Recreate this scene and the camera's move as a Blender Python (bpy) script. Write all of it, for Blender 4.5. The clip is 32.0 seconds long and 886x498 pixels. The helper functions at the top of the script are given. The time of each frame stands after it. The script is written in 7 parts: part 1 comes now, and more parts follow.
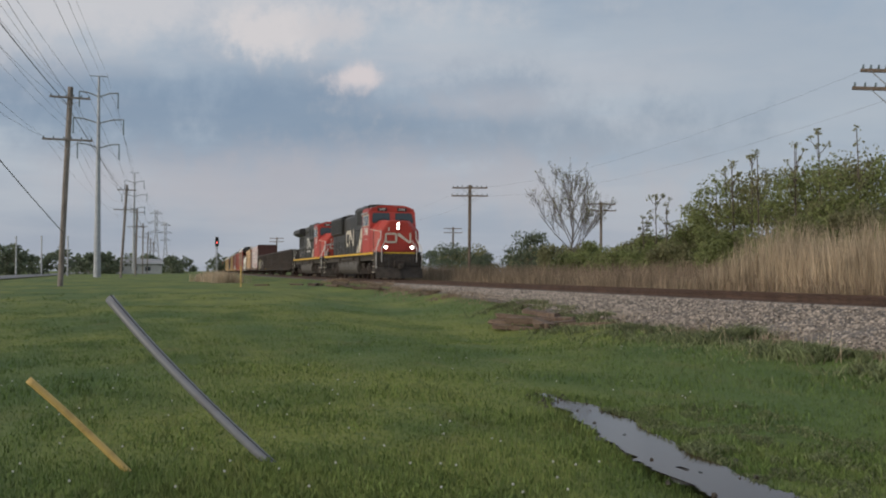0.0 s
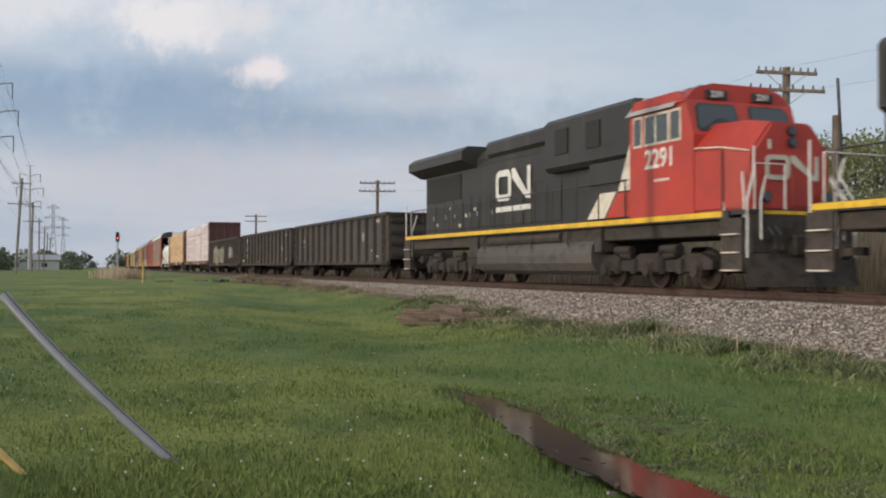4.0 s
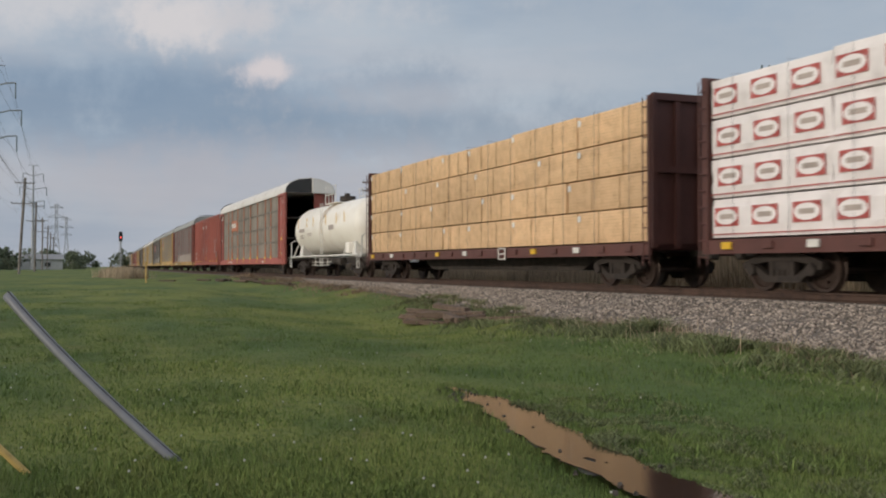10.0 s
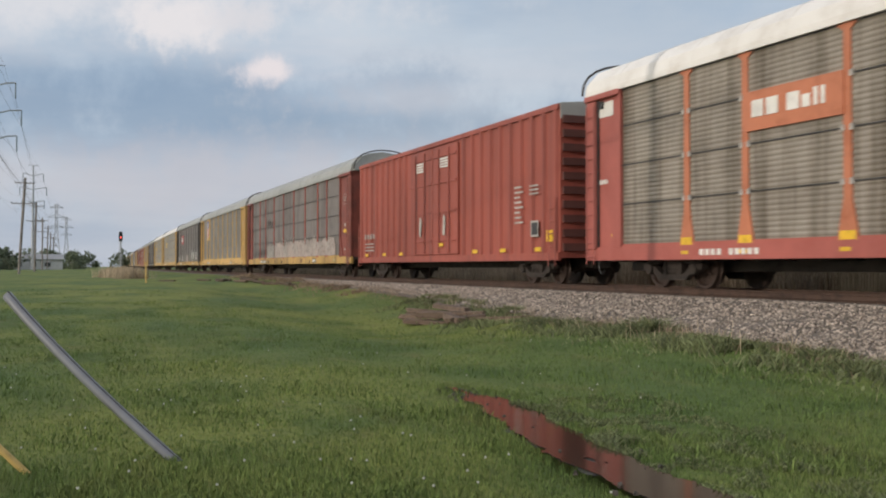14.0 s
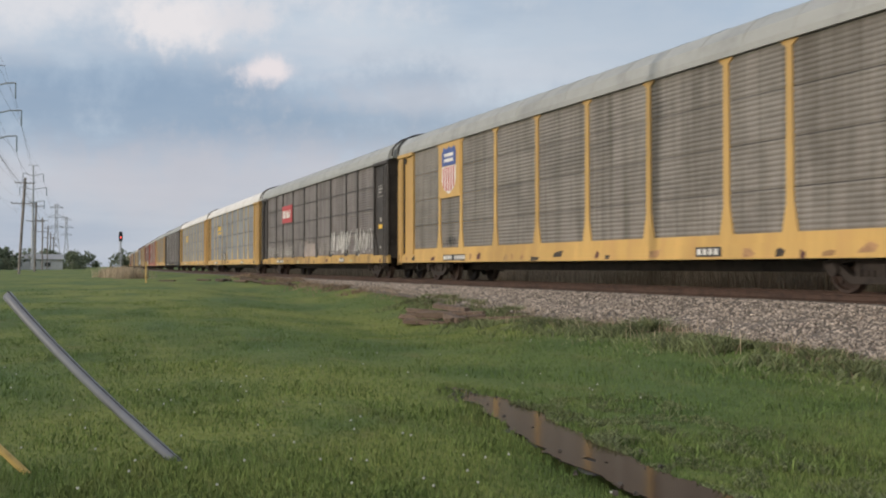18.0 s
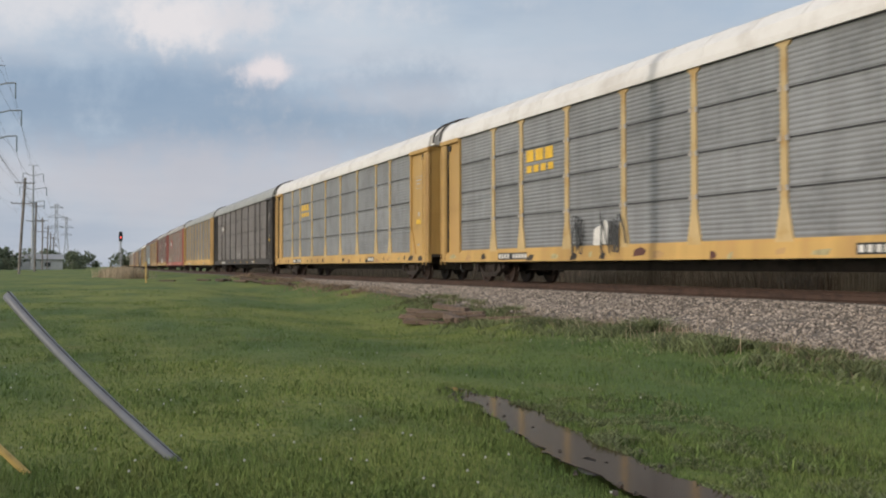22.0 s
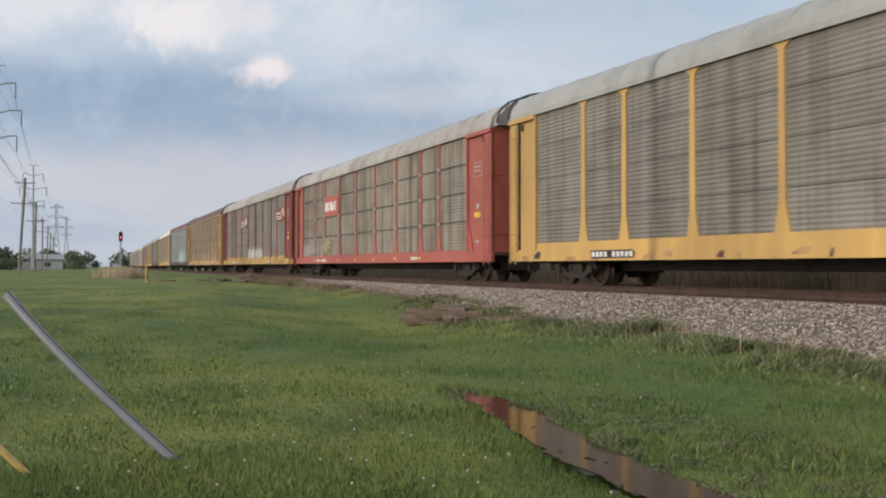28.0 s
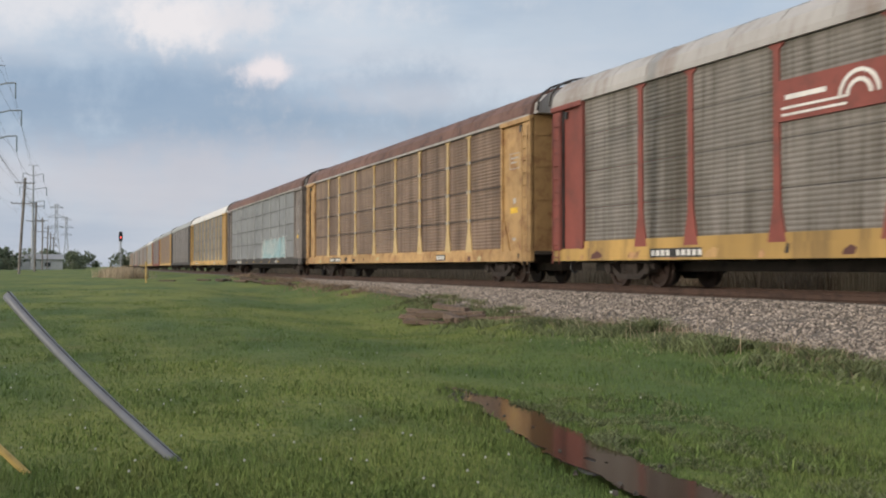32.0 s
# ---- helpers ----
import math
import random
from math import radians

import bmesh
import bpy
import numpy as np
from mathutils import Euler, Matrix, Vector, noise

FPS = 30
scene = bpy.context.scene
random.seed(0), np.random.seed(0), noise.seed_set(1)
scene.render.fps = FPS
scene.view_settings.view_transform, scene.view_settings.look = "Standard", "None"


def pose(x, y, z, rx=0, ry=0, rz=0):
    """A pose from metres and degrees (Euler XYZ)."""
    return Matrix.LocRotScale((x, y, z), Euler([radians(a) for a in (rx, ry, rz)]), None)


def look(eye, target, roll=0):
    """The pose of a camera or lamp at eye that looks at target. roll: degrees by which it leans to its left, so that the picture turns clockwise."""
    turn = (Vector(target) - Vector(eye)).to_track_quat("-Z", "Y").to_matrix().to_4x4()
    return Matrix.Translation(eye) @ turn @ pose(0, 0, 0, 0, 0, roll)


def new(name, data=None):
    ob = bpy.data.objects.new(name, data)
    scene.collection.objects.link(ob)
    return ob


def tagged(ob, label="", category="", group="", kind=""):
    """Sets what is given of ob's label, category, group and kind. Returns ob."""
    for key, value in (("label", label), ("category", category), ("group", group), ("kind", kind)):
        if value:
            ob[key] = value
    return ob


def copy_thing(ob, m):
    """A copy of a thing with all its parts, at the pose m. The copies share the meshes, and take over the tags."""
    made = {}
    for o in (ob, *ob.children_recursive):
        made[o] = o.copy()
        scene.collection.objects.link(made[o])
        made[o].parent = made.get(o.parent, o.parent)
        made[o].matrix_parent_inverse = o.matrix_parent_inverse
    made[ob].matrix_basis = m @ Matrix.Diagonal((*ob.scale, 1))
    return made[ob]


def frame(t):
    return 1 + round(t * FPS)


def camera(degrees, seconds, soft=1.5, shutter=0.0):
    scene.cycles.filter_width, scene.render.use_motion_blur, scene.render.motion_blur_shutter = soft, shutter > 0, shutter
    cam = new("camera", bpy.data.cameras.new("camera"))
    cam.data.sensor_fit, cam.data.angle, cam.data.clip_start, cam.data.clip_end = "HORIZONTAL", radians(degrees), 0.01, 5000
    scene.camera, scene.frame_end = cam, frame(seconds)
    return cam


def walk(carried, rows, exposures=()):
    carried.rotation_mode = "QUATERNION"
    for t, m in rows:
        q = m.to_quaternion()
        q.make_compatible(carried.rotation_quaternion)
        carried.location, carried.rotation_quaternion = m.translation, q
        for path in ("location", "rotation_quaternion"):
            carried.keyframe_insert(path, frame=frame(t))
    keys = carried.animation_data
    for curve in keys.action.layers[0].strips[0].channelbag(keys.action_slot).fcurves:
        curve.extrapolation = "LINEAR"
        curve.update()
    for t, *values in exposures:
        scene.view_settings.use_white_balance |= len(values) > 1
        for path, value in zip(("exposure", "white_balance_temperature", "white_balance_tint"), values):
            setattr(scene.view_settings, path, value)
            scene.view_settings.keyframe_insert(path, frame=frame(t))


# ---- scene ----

# World: x runs along the railway in the direction of travel, y away from the camera, z up from the rail tops.
SECONDS = 32.0
EYE = (0.0, 0.0, 0.52)
YAW, PITCH = -67.039, 1.005


def aim(yaw, pitch, roll):
    a, b = radians(YAW + yaw), radians(PITCH + pitch)
    d = Vector((math.sin(a) * math.cos(b), math.cos(a) * math.cos(b), math.sin(b)))
    return look(EYE, Vector(EYE) + d * 10, roll)


cam = camera(47.825, SECONDS, soft=2.0, shutter=0.2)
walk(cam, [
    (0.0, aim(-5.129, 0.289, 0.14)),
    (0.5, aim(-4.364, 0.308, 0.10)),
    (1.0, aim(-2.756, 0.061, 0.16)),
    (1.5, aim(-1.425, 0.050, 0.08)),
    (2.0, aim(-0.310, 0.112, 0.18)),
    (2.5, aim(0.274, 0.045, 0.01)),
    (3.0, aim(0.181, 0.041, 0.04)),
    (3.5, aim(0.188, 0.043, 0.03)),
    (6.0, aim(-0.033, -0.008, 0.0)),
    (7.5, aim(0.0, 0.0, 0.0)),
    (32.0, aim(0.0, 0.0, 0.0)),
], exposures=[(0.0, -0.34), (1.0, -0.28), (2.0, -0.10), (3.0, 0.02), (6.0, -0.02), (7.0, -0.10), (8.0, -0.22), (9.0, -0.30), (10.5, -0.34), (12.2, -0.22), (13.0, -0.03), (19.0, -0.01), (22.0, -0.05), (25.0, 0.0), (27.5, 0.09), (32.0, 0.06)])

# ---- light ----
SUN_AZ, SUN_EL = (0.166, -0.986), 13.0


def make_world():
    """Evening sky under broken cloud: a Nishita sky behind banks of cloud, brightest round the low sun."""
    w = bpy.data.worlds.new("sky")
    scene.world = w
    w.use_nodes = True
    nt = w.node_tree
    nt.nodes.clear()
    N, L = nt.nodes.new, nt.links.new
    out = N("ShaderNodeOutputWorld")
    bg = N("ShaderNodeBackground")
    sky = N("ShaderNodeTexSky")
    sky.sky_type = "NISHITA"
    sky.sun_disc = False
    sky.sun_elevation = radians(SUN_EL)
    sky.sun_rotation = math.atan2(SUN_AZ[0], SUN_AZ[1])
    sky.dust_density = 3.0
    tc = N("ShaderNodeTexCoord")
    sep = N("ShaderNodeSeparateXYZ")
    L(tc.outputs["Generated"], sep.inputs[0])

    def op(kind, a, b=None, c=None):
        m = N("ShaderNodeMath")
        m.operation = kind
        for k, v in enumerate((a, b, c)):
            if v is None:
                continue
            if isinstance(v, (int, float)):
                m.inputs[k].default_value = v
            else:
                L(v, m.inputs[k])
        return m.outputs[0]

    def mixed(fac, c1, c2, blend="MIX"):
        m = N("ShaderNodeMixRGB")
        m.blend_type = blend
        for sock, v in ((m.inputs[0], fac), (m.inputs["Color1"], c1), (m.inputs["Color2"], c2)):
            if isinstance(v, (int, float)):
                sock.default_value = v
            elif isinstance(v, tuple):
                sock.default_value = (*v, 1)
            else:
                L(v, sock)
        return m.outputs[0]

    # cloud layer in perspective: direction over its height
    h = op("MAXIMUM", op("ADD", sep.outputs["Z"], 0.10), 0.04)
    comb = N("ShaderNodeCombineXYZ")
    L(op("DIVIDE", sep.outputs["X"], h), comb.inputs[0])
    L(op("DIVIDE", sep.outputs["Y"], h), comb.inputs[1])

    def cloud(scale, detail, rough, offset, src=None):
        mp = N("ShaderNodeMapping")
        mp.inputs["Location"].default_value = offset
        L(src or comb.outputs[0], mp.inputs[0])
        n = N("ShaderNodeTexNoise")
        n.inputs["Scale"].default_value = scale
        n.inputs["Detail"].default_value = detail
        n.inputs["Roughness"].default_value = rough
        L(mp.outputs[0], n.inputs["Vector"])
        return n.outputs[0]

    def step(v, lo, hi):
        m = N("ShaderNodeMapRange")
        m.interpolation_type = "SMOOTHSTEP"
        m.inputs["From Min"].default_value, m.inputs["From Max"].default_value = lo, hi
        L(v, m.inputs[0])
        return m.outputs[0]

    def stretched(k):
        mp = N("ShaderNodeMapping")
        mp.inputs["Scale"].default_value = k
        L(tc.outputs["Generated"], mp.inputs[0])
        return mp.outputs[0]

    big = cloud(0.55, 5, 0.55, (3.1, 1.7, 0))
    col = mixed(step(big, 0.36, 0.66), (0.42, 0.525, 0.66), (0.63, 0.70, 0.785))
    wisp = cloud(1.0, 6, 0.6, (1.7, 0.4, 2.0), stretched((2.6, 2.6, 16.0)))
    col = mixed(op("MULTIPLY", step(wisp, 0.47, 0.72), 0.42), col, (0.72, 0.71, 0.76))
    col = mixed(op("MULTIPLY", step(wisp, 0.50, 0.28), 0.30), col, (0.31, 0.42, 0.57))
    # named cloud masses, by bearing and height, with ragged edges
    az = op("ARCTAN2", sep.outputs["X"], sep.outputs["Y"])
    rag = op("SUBTRACT", cloud(9.0, 6, 0.62, (0.3, 4.0, 1.0), tc.outputs["Generated"]), 0.5)
    rag3 = op("SUBTRACT", cloud(70.0, 5, 0.6, (2.3, 7.0, 1.0), tc.outputs["Generated"]), 0.5)
    rag2 = op("SUBTRACT", cloud(22.0, 5, 0.6, (5.3, 2.0, 1.0), tc.outputs["Generated"]), 0.5)

    def mass(color, a0, e0, ra, re, soft, strength, ragged=1.0):
        nonlocal col
        du = op("DIVIDE", op("SUBTRACT", az, radians(a0)), ra)
        dv = op("DIVIDE", op("SUBTRACT", sep.outputs["Z"], e0), re)
        d = op("SQRT", op("ADD", op("MULTIPLY", du, du), op("MULTIPLY", dv, dv)))
        d = op("MULTIPLY_ADD", rag, 2.6 * ragged, d)
        d = op("MULTIPLY_ADD", rag2, 1.5 * ragged if re > 0.025 else 2.2, d)
        d = op("MULTIPLY_ADD", rag3, 0.6 if re > 0.025 else 1.5, d)
        col = mixed(op("MULTIPLY", step(d, 1.0 + soft, 1.0 - soft), strength), col, color)

    mass((0.55, 0.61, 0.69), -52, 0.17, 0.30, 0.10, 0.9, 0.6)
    mass((0.245, 0.350, 0.500), -82.0, 0.148, 0.27, 0.042, 0.8, 0.72)
    mass((0.38, 0.46, 0.565), -66, 0.135, 0.16, 0.022, 0.9, 0.5)
    mass((0.66, 0.63, 0.67), -78, 0.085, 0.25, 0.030, 0.9, 0.7)
    mass((0.82, 0.81, 0.84), -90, 0.258, 0.24, 0.045, 0.7, 0.85)
    mass((0.88, 0.84, 0.85), -82.3, 0.232, 0.040, 0.021, 0.6, 0.95, 0.6)
    mass((0.78, 0.76, 0.79), -78.0, 0.236, 0.030, 0.015, 0.65, 0.8, 0.6)
    mass((0.90, 0.82, 0.83), -76.8, 0.191, 0.022, 0.011, 0.8, 0.95, 0.6)
    mass((0.66, 0.66, 0.71), -70, 0.165, 0.08, 0.012, 0.9, 0.5)
    # pale haze low down
    haze = N("ShaderNodeMapRange")
    haze.inputs["From Min"].default_value, haze.inputs["From Max"].default_value = 0.13, 0.0
    L(sep.outputs["Z"], haze.inputs[0])
    col = mixed(op("MULTIPLY", haze.outputs[0], 0.75), col, (0.53, 0.56, 0.64))
    # bright thin cloud round the sun, behind the camera
    dot = N("ShaderNodeVectorMath")
    dot.operation = "DOT_PRODUCT"
    L(tc.outputs["Generated"], dot.inputs[0])
    ce, se = math.cos(radians(SUN_EL)), math.sin(radians(SUN_EL))
    dot.inputs[1].default_value = (SUN_AZ[0] * ce, SUN_AZ[1] * ce, se)
    glow = step(dot.outputs["Value"], 0.05, 1.0)
    col = mixed(op("MULTIPLY", glow, 1.0), col, (1.40, 1.34, 1.27))
    col = mixed(0.9, mixed(1.0, sky.outputs[0], (0.10, 0.10, 0.10), "MULTIPLY"), col)
    L(col, bg.inputs["Color"])
    bg.inputs["Strength"].default_value = 1.0
    L(bg.outputs[0], out.inputs[0])


make_world()
sun = new("sun", bpy.data.lights.new("sun", "SUN"))
sun.data.energy, sun.data.angle, sun.data.color = 1.5, radians(0.6), (1.0, 0.90, 0.78)
sun.matrix_world = look((0, 0, 50), (-SUN_AZ[0] * 50, -SUN_AZ[1] * 50, 50 - 50 * math.tan(radians(SUN_EL))))

# ---- materials ----


def material(name, color, rough=0.6, metal=0.0, vary=0.25, scale=3.0, bump=0.0, bump_scale=40.0, tint=None, streak=False,
             island=False, obj_random=0.0, emit=0.0, spec=0.5, thin=0.0):
    """A node material: base colour with coarse and fine variation, fine relief, and wear by tint."""
    m = bpy.data.materials.new(name)
    m.use_nodes = True
    nt = m.node_tree
    N, L = nt.nodes.new, nt.links.new
    p = nt.nodes["Principled BSDF"]
    p.inputs["Roughness"].default_value = rough
    p.inputs["Metallic"].default_value = metal
    p.inputs["Specular IOR Level"].default_value = spec
    tc = N("ShaderNodeTexCoord")
    src = tc.outputs["Object"]
    if streak:
        mp = N("ShaderNodeMapping")
        mp.inputs["Scale"].default_value = (1, 1, 0.08)
        L(src, mp.inputs[0])
        vec = mp.outputs[0]
    else:
        vec = src
    n1 = N("ShaderNodeTexNoise")
    n1.inputs["Scale"].default_value = scale
    n1.inputs["Detail"].default_value = 6
    n1.inputs["Roughness"].default_value = 0.65
    L(vec, n1.inputs["Vector"])
    n2 = N("ShaderNodeTexNoise")
    n2.inputs["Scale"].default_value = scale * 0.17
    n2.inputs["Detail"].default_value = 3
    L(src, n2.inputs["Vector"])
    r = N("ShaderNodeValToRGB")
    c = Vector(color)
    dark = tint if tint else tuple(c * (1 - 1.6 * vary))
    lite = tuple(min(1, v) for v in c * (1 + 0.6 * vary))
    e = r.color_ramp.elements
    e[0].position, e[0].color = 0.30, (*[max(0, v) for v in dark], 1)
    e[1].position, e[1].color = 0.72, (*lite, 1)
    e.new(0.50).color = (*color, 1)
    L(n1.outputs[0], r.inputs[0])
    mix = N("ShaderNodeMixRGB")
    mix.blend_type = "MULTIPLY"
    mix.inputs[0].default_value = min(1, vary * 2)
    L(r.outputs[0], mix.inputs["Color1"])
    r2 = N("ShaderNodeValToRGB")
    r2.color_ramp.elements[0].position, r2.color_ramp.elements[0].color = 0.35, (0.7, 0.7, 0.7, 1)
    r2.color_ramp.elements[1].position, r2.color_ramp.elements[1].color = 0.65, (1.1, 1.1, 1.1, 1)
    L(n2.outputs[0], r2.inputs[0])
    L(r2.outputs[0], mix.inputs["Color2"])
    col = mix.outputs[0]
    if island or obj_random:
        hsv = N("ShaderNodeHueSaturation")
        mr = N("ShaderNodeMapRange")
        amount = obj_random or 0.35
        mr.inputs["To Min"].default_value, mr.inputs["To Max"].default_value = 1 - amount, 1 + amount
        if island:
            g = N("ShaderNodeNewGeometry")
            L(g.outputs["Random Per Island"], mr.inputs[0])
        else:
            g = N("ShaderNodeObjectInfo")
            L(g.outputs["Random"], mr.inputs[0])
        L(mr.outputs[0], hsv.inputs["Value"])
        L(col, hsv.inputs["Color"])
        col = hsv.outputs[0]
    L(col, p.inputs["Base Color"])
    if bump:
        n3 = N("ShaderNodeTexNoise")
        n3.inputs["Scale"].default_value = bump_scale
        n3.inputs["Detail"].default_value = 5
        L(src, n3.inputs["Vector"])
        b = N("ShaderNodeBump")
        b.inputs["Strength"].default_value = bump
        b.inputs["Distance"].default_value = 0.02
        L(n3.outputs[0], b.inputs["Height"])
        L(b.outputs[0], p.inputs["Normal"])
    if thin:
        tr = N("ShaderNodeBsdfTranslucent")
        L(col, tr.inputs["Color"])
        ms = N("ShaderNodeMixShader")
        ms.inputs[0].default_value = thin
        L(p.outputs[0], ms.inputs[1])
        L(tr.outputs[0], ms.inputs[2])
        L(ms.outputs[0], nt.nodes["Material Output"].inputs["Surface"])
    if emit:
        p.inputs["Emission Color"].default_value = (*color, 1)
        p.inputs["Emission Strength"].default_value = emit
    return m


M = {}


def grass_material(name, gain, island, bump, yellow, straw):
    """Lawn: green with wide yellower and darker patches, finer tufts and a little dead straw."""
    m = material(name, (0.1, 0.15, 0.04), 0.85, vary=0.2, scale=3.0, bump=bump, bump_scale=34, island=island, obj_random=0.5 if island else 0.0)
    nt = m.node_tree
    N, L = nt.nodes.new, nt.links.new
    p = nt.nodes["Principled BSDF"]
    p.inputs["Specular IOR Level"].default_value = 0.25
    tc = N("ShaderNodeTexCoord")
    old = p.inputs["Base Color"].links[0].from_node
    col = None
    layers = [(0.16, 0.38, 0.58, (0.098, 0.146, 0.044), yellow, 3.0), (0.55, 0.44, 0.70, None, (0.055, 0.100, 0.026), 2.0),
              (1.7, 0.55, 0.78, None, (0.155, 0.150, 0.055), 3.0), (7.0, 0.50, 0.75, None, (0.060, 0.098, 0.025), 4.0)]
    for k, (sc, lo, hi, c0, c1, det) in enumerate(layers):
        mp = N("ShaderNodeMapping")
        mp.inputs["Location"].default_value = (3.3 * k, 1.9 * k, 0)
        mp.inputs["Scale"].default_value = (0.7, 1.25, 1.0)
        L(tc.outputs["Object"], mp.inputs[0])
        n = N("ShaderNodeTexNoise")
        n.inputs["Scale"].default_value = sc
        n.inputs["Detail"].default_value = det
        L(mp.outputs[0], n.inputs["Vector"])
        r = N("ShaderNodeMapRange")
        r.inputs["From Min"].default_value, r.inputs["From Max"].default_value = lo, hi
        r.inputs["To Max"].default_value = (1.0, 0.7, straw, 0.7)[k]
        L(n.outputs[0], r.inputs[0])
        mx = N("ShaderNodeMixRGB")
        L(r.outputs[0], mx.inputs[0])
        if col is None:
            mx.inputs["Color1"].default_value = (*[v * gain for v in c0], 1)
        else:
            L(col, mx.inputs["Color1"])
        mx.inputs["Color2"].default_value = (*[v * gain for v in c1], 1)
        col = mx.outputs[0]
    if island:
        L(col, old.inputs["Color"])
    else:
        L(col, p.inputs["Base Color"])
    return m


M["grass"] = grass_material("grass", 0.95, False, 1.0, (0.195, 0.215, 0.050), 0.6)
M["blade"] = grass_material("grass_blade", 1.05, True, 0.0, (0.135, 0.178, 0.052), 0.5)
M["weed"] = material("weed", (0.195, 0.222, 0.105), 0.8, vary=0.35, scale=1.2, island=True, obj_random=0.5, tint=(0.14, 0.155, 0.075), thin=0.3)
M["dry"] = material("dry_reed", (0.49, 0.395, 0.28), 0.85, vary=0.3, scale=1.0, island=True, thin=0.3)
M["brownweed"] = material("brown_weed", (0.30, 0.225, 0.16), 0.85, vary=0.35, scale=0.6, island=True, thin=0.3)
M["mud"] = material("wet_mud", (0.050, 0.040, 0.030), 0.65, vary=0.3, scale=6, bump=0.5, bump_scale=25)
M["ballast"] = material("ballast_bed", (0.15, 0.127, 0.110), 0.9, vary=0.35, scale=9, bump=1.0, bump_scale=18)
M["stone"] = material("ballast_stone", (0.318, 0.268, 0.226), 0.85, vary=0.3, scale=20, island=True, obj_random=0.64, bump=0.3, bump_scale=60)
M["rail"] = material("rusty_rail", (0.092, 0.055, 0.040), 0.7, 0.3, vary=0.3, scale=5, bump=0.2)
M["tie"] = material("creosoted_tie", (0.10, 0.070, 0.050), 0.9, vary=0.35, scale=8, bump=0.6, obj_random=0.25)
M["oldtie"] = material("weathered_tie", (0.15, 0.105, 0.078), 0.9, vary=0.4, scale=10, bump=0.6, obj_random=0.3, tint=(0.06, 0.04, 0.03))
M["asphalt"] = material("asphalt", (0.16, 0.16, 0.165), 0.9, vary=0.2, scale=2)
M["pole"] = material("pole_wood", (0.17, 0.13, 0.10), 0.9, vary=0.35, scale=6, streak=True, bump=0.4)
M["greypole"] = material("grey_pole_wood", (0.24, 0.21, 0.19), 0.9, vary=0.3, scale=6, streak=True, bump=0.4)
M["galv"] = material("galvanised_steel", (0.36, 0.38, 0.41), 0.5, 0.4, vary=0.15, scale=2)
M["wire"] = material("wire", (0.10, 0.10, 0.11), 0.6, 0.4, vary=0.1)
M["glassins"] = material("glass_insulator", (0.10, 0.14, 0.15), 0.2, vary=0.1)
M["leaf"] = material("leaf", (0.245, 0.275, 0.105), 0.7, vary=0.25, scale=0.4, island=True, thin=0.45)
M["leaf2"] = material("leaf_olive", (0.25, 0.245, 0.125), 0.7, vary=0.25, scale=0.4, island=True, thin=0.45)
# dark leaf lightened, with distance haze mixed into its colour
M["leaf3"] = material("leaf_dark_hazed", (0.155, 0.185, 0.12), 0.75, vary=0.25, scale=0.4, island=True, thin=0.4)
M["bark"] = material("bark", (0.12, 0.095, 0.075), 0.9, vary=0.3, scale=8)
M["yellowplastic"] = material("yellow_plastic", (0.60, 0.41, 0.14), 0.6, vary=0.25, scale=6)
M["greyplastic"] = material("grey_plastic", (0.18, 0.19, 0.215), 0.45, vary=0.2, scale=5, streak=False, tint=(0.16, 0.16, 0.18))
M["black"] = material("black_paint", (0.030, 0.029, 0.030), 0.5, vary=0.3, scale=2, bump=0.05)
M["locoblack"] = material("loco_black", (0.029, 0.026, 0.024), 0.5, vary=0.5, scale=1.6, tint=(0.060, 0.048, 0.040), bump=0.12, streak=True)
M["grille"] = material("dark_grille", (0.018, 0.017, 0.016), 0.7, vary=0.3, scale=20, bump=0.5, bump_scale=90)
M["under"] = material("underframe_grime", (0.055, 0.044, 0.036), 0.8, vary=0.4, scale=4, bump=0.3)
M["tankgrime"] = material("fuel_tank_grime", (0.085, 0.075, 0.066), 0.7, vary=0.35, scale=2, bump=0.15)
M["truck"] = material("truck_steel", (0.042, 0.031, 0.025), 0.8, vary=0.4, scale=5, bump=0.3)
M["wheel"] = material("wheel_steel", (0.075, 0.050, 0.040), 0.55, 0.5, vary=0.3, scale=6)
M["locored"] = material("loco_red", (0.42, 0.040, 0.025), 0.45, vary=0.2, scale=1.2, bump=0.04, tint=(0.33, 0.038, 0.026))
M["stripe"] = material("yellow_stripe", (0.75, 0.46, 0.03), 0.5, vary=0.2, scale=4)
M["white"] = material("white_paint", (0.72, 0.70, 0.66), 0.5, vary=0.15, scale=3)
M["cream"] = material("cream_paint", (0.66, 0.60, 0.50), 0.5, vary=0.2, scale=2.5, tint=(0.45, 0.38, 0.28))
M["tankwhite"] = material("tank_white", (0.90, 0.86, 0.79), 0.4, vary=0.05, scale=0.8, tint=(0.82, 0.76, 0.67))
M["rust"] = material("rust_stain", (0.45, 0.26, 0.13), 0.8, vary=0.35, scale=4)
M["spill"] = material("spill_stain", (0.60, 0.47, 0.35), 0.7, vary=0.35, scale=5)
M["glass"] = material("cab_glass", (0.03, 0.04, 0.045), 0.06, vary=0.1, spec=0.8)
M["chrome"] = material("handrail_white", (0.70, 0.68, 0.64), 0.5, vary=0.15)
M["gon"] = material("gondola_black", (0.066, 0.055, 0.050), 0.6, vary=0.35, scale=1.6, tint=(0.075, 0.055, 0.043), bump=0.08, streak=True)
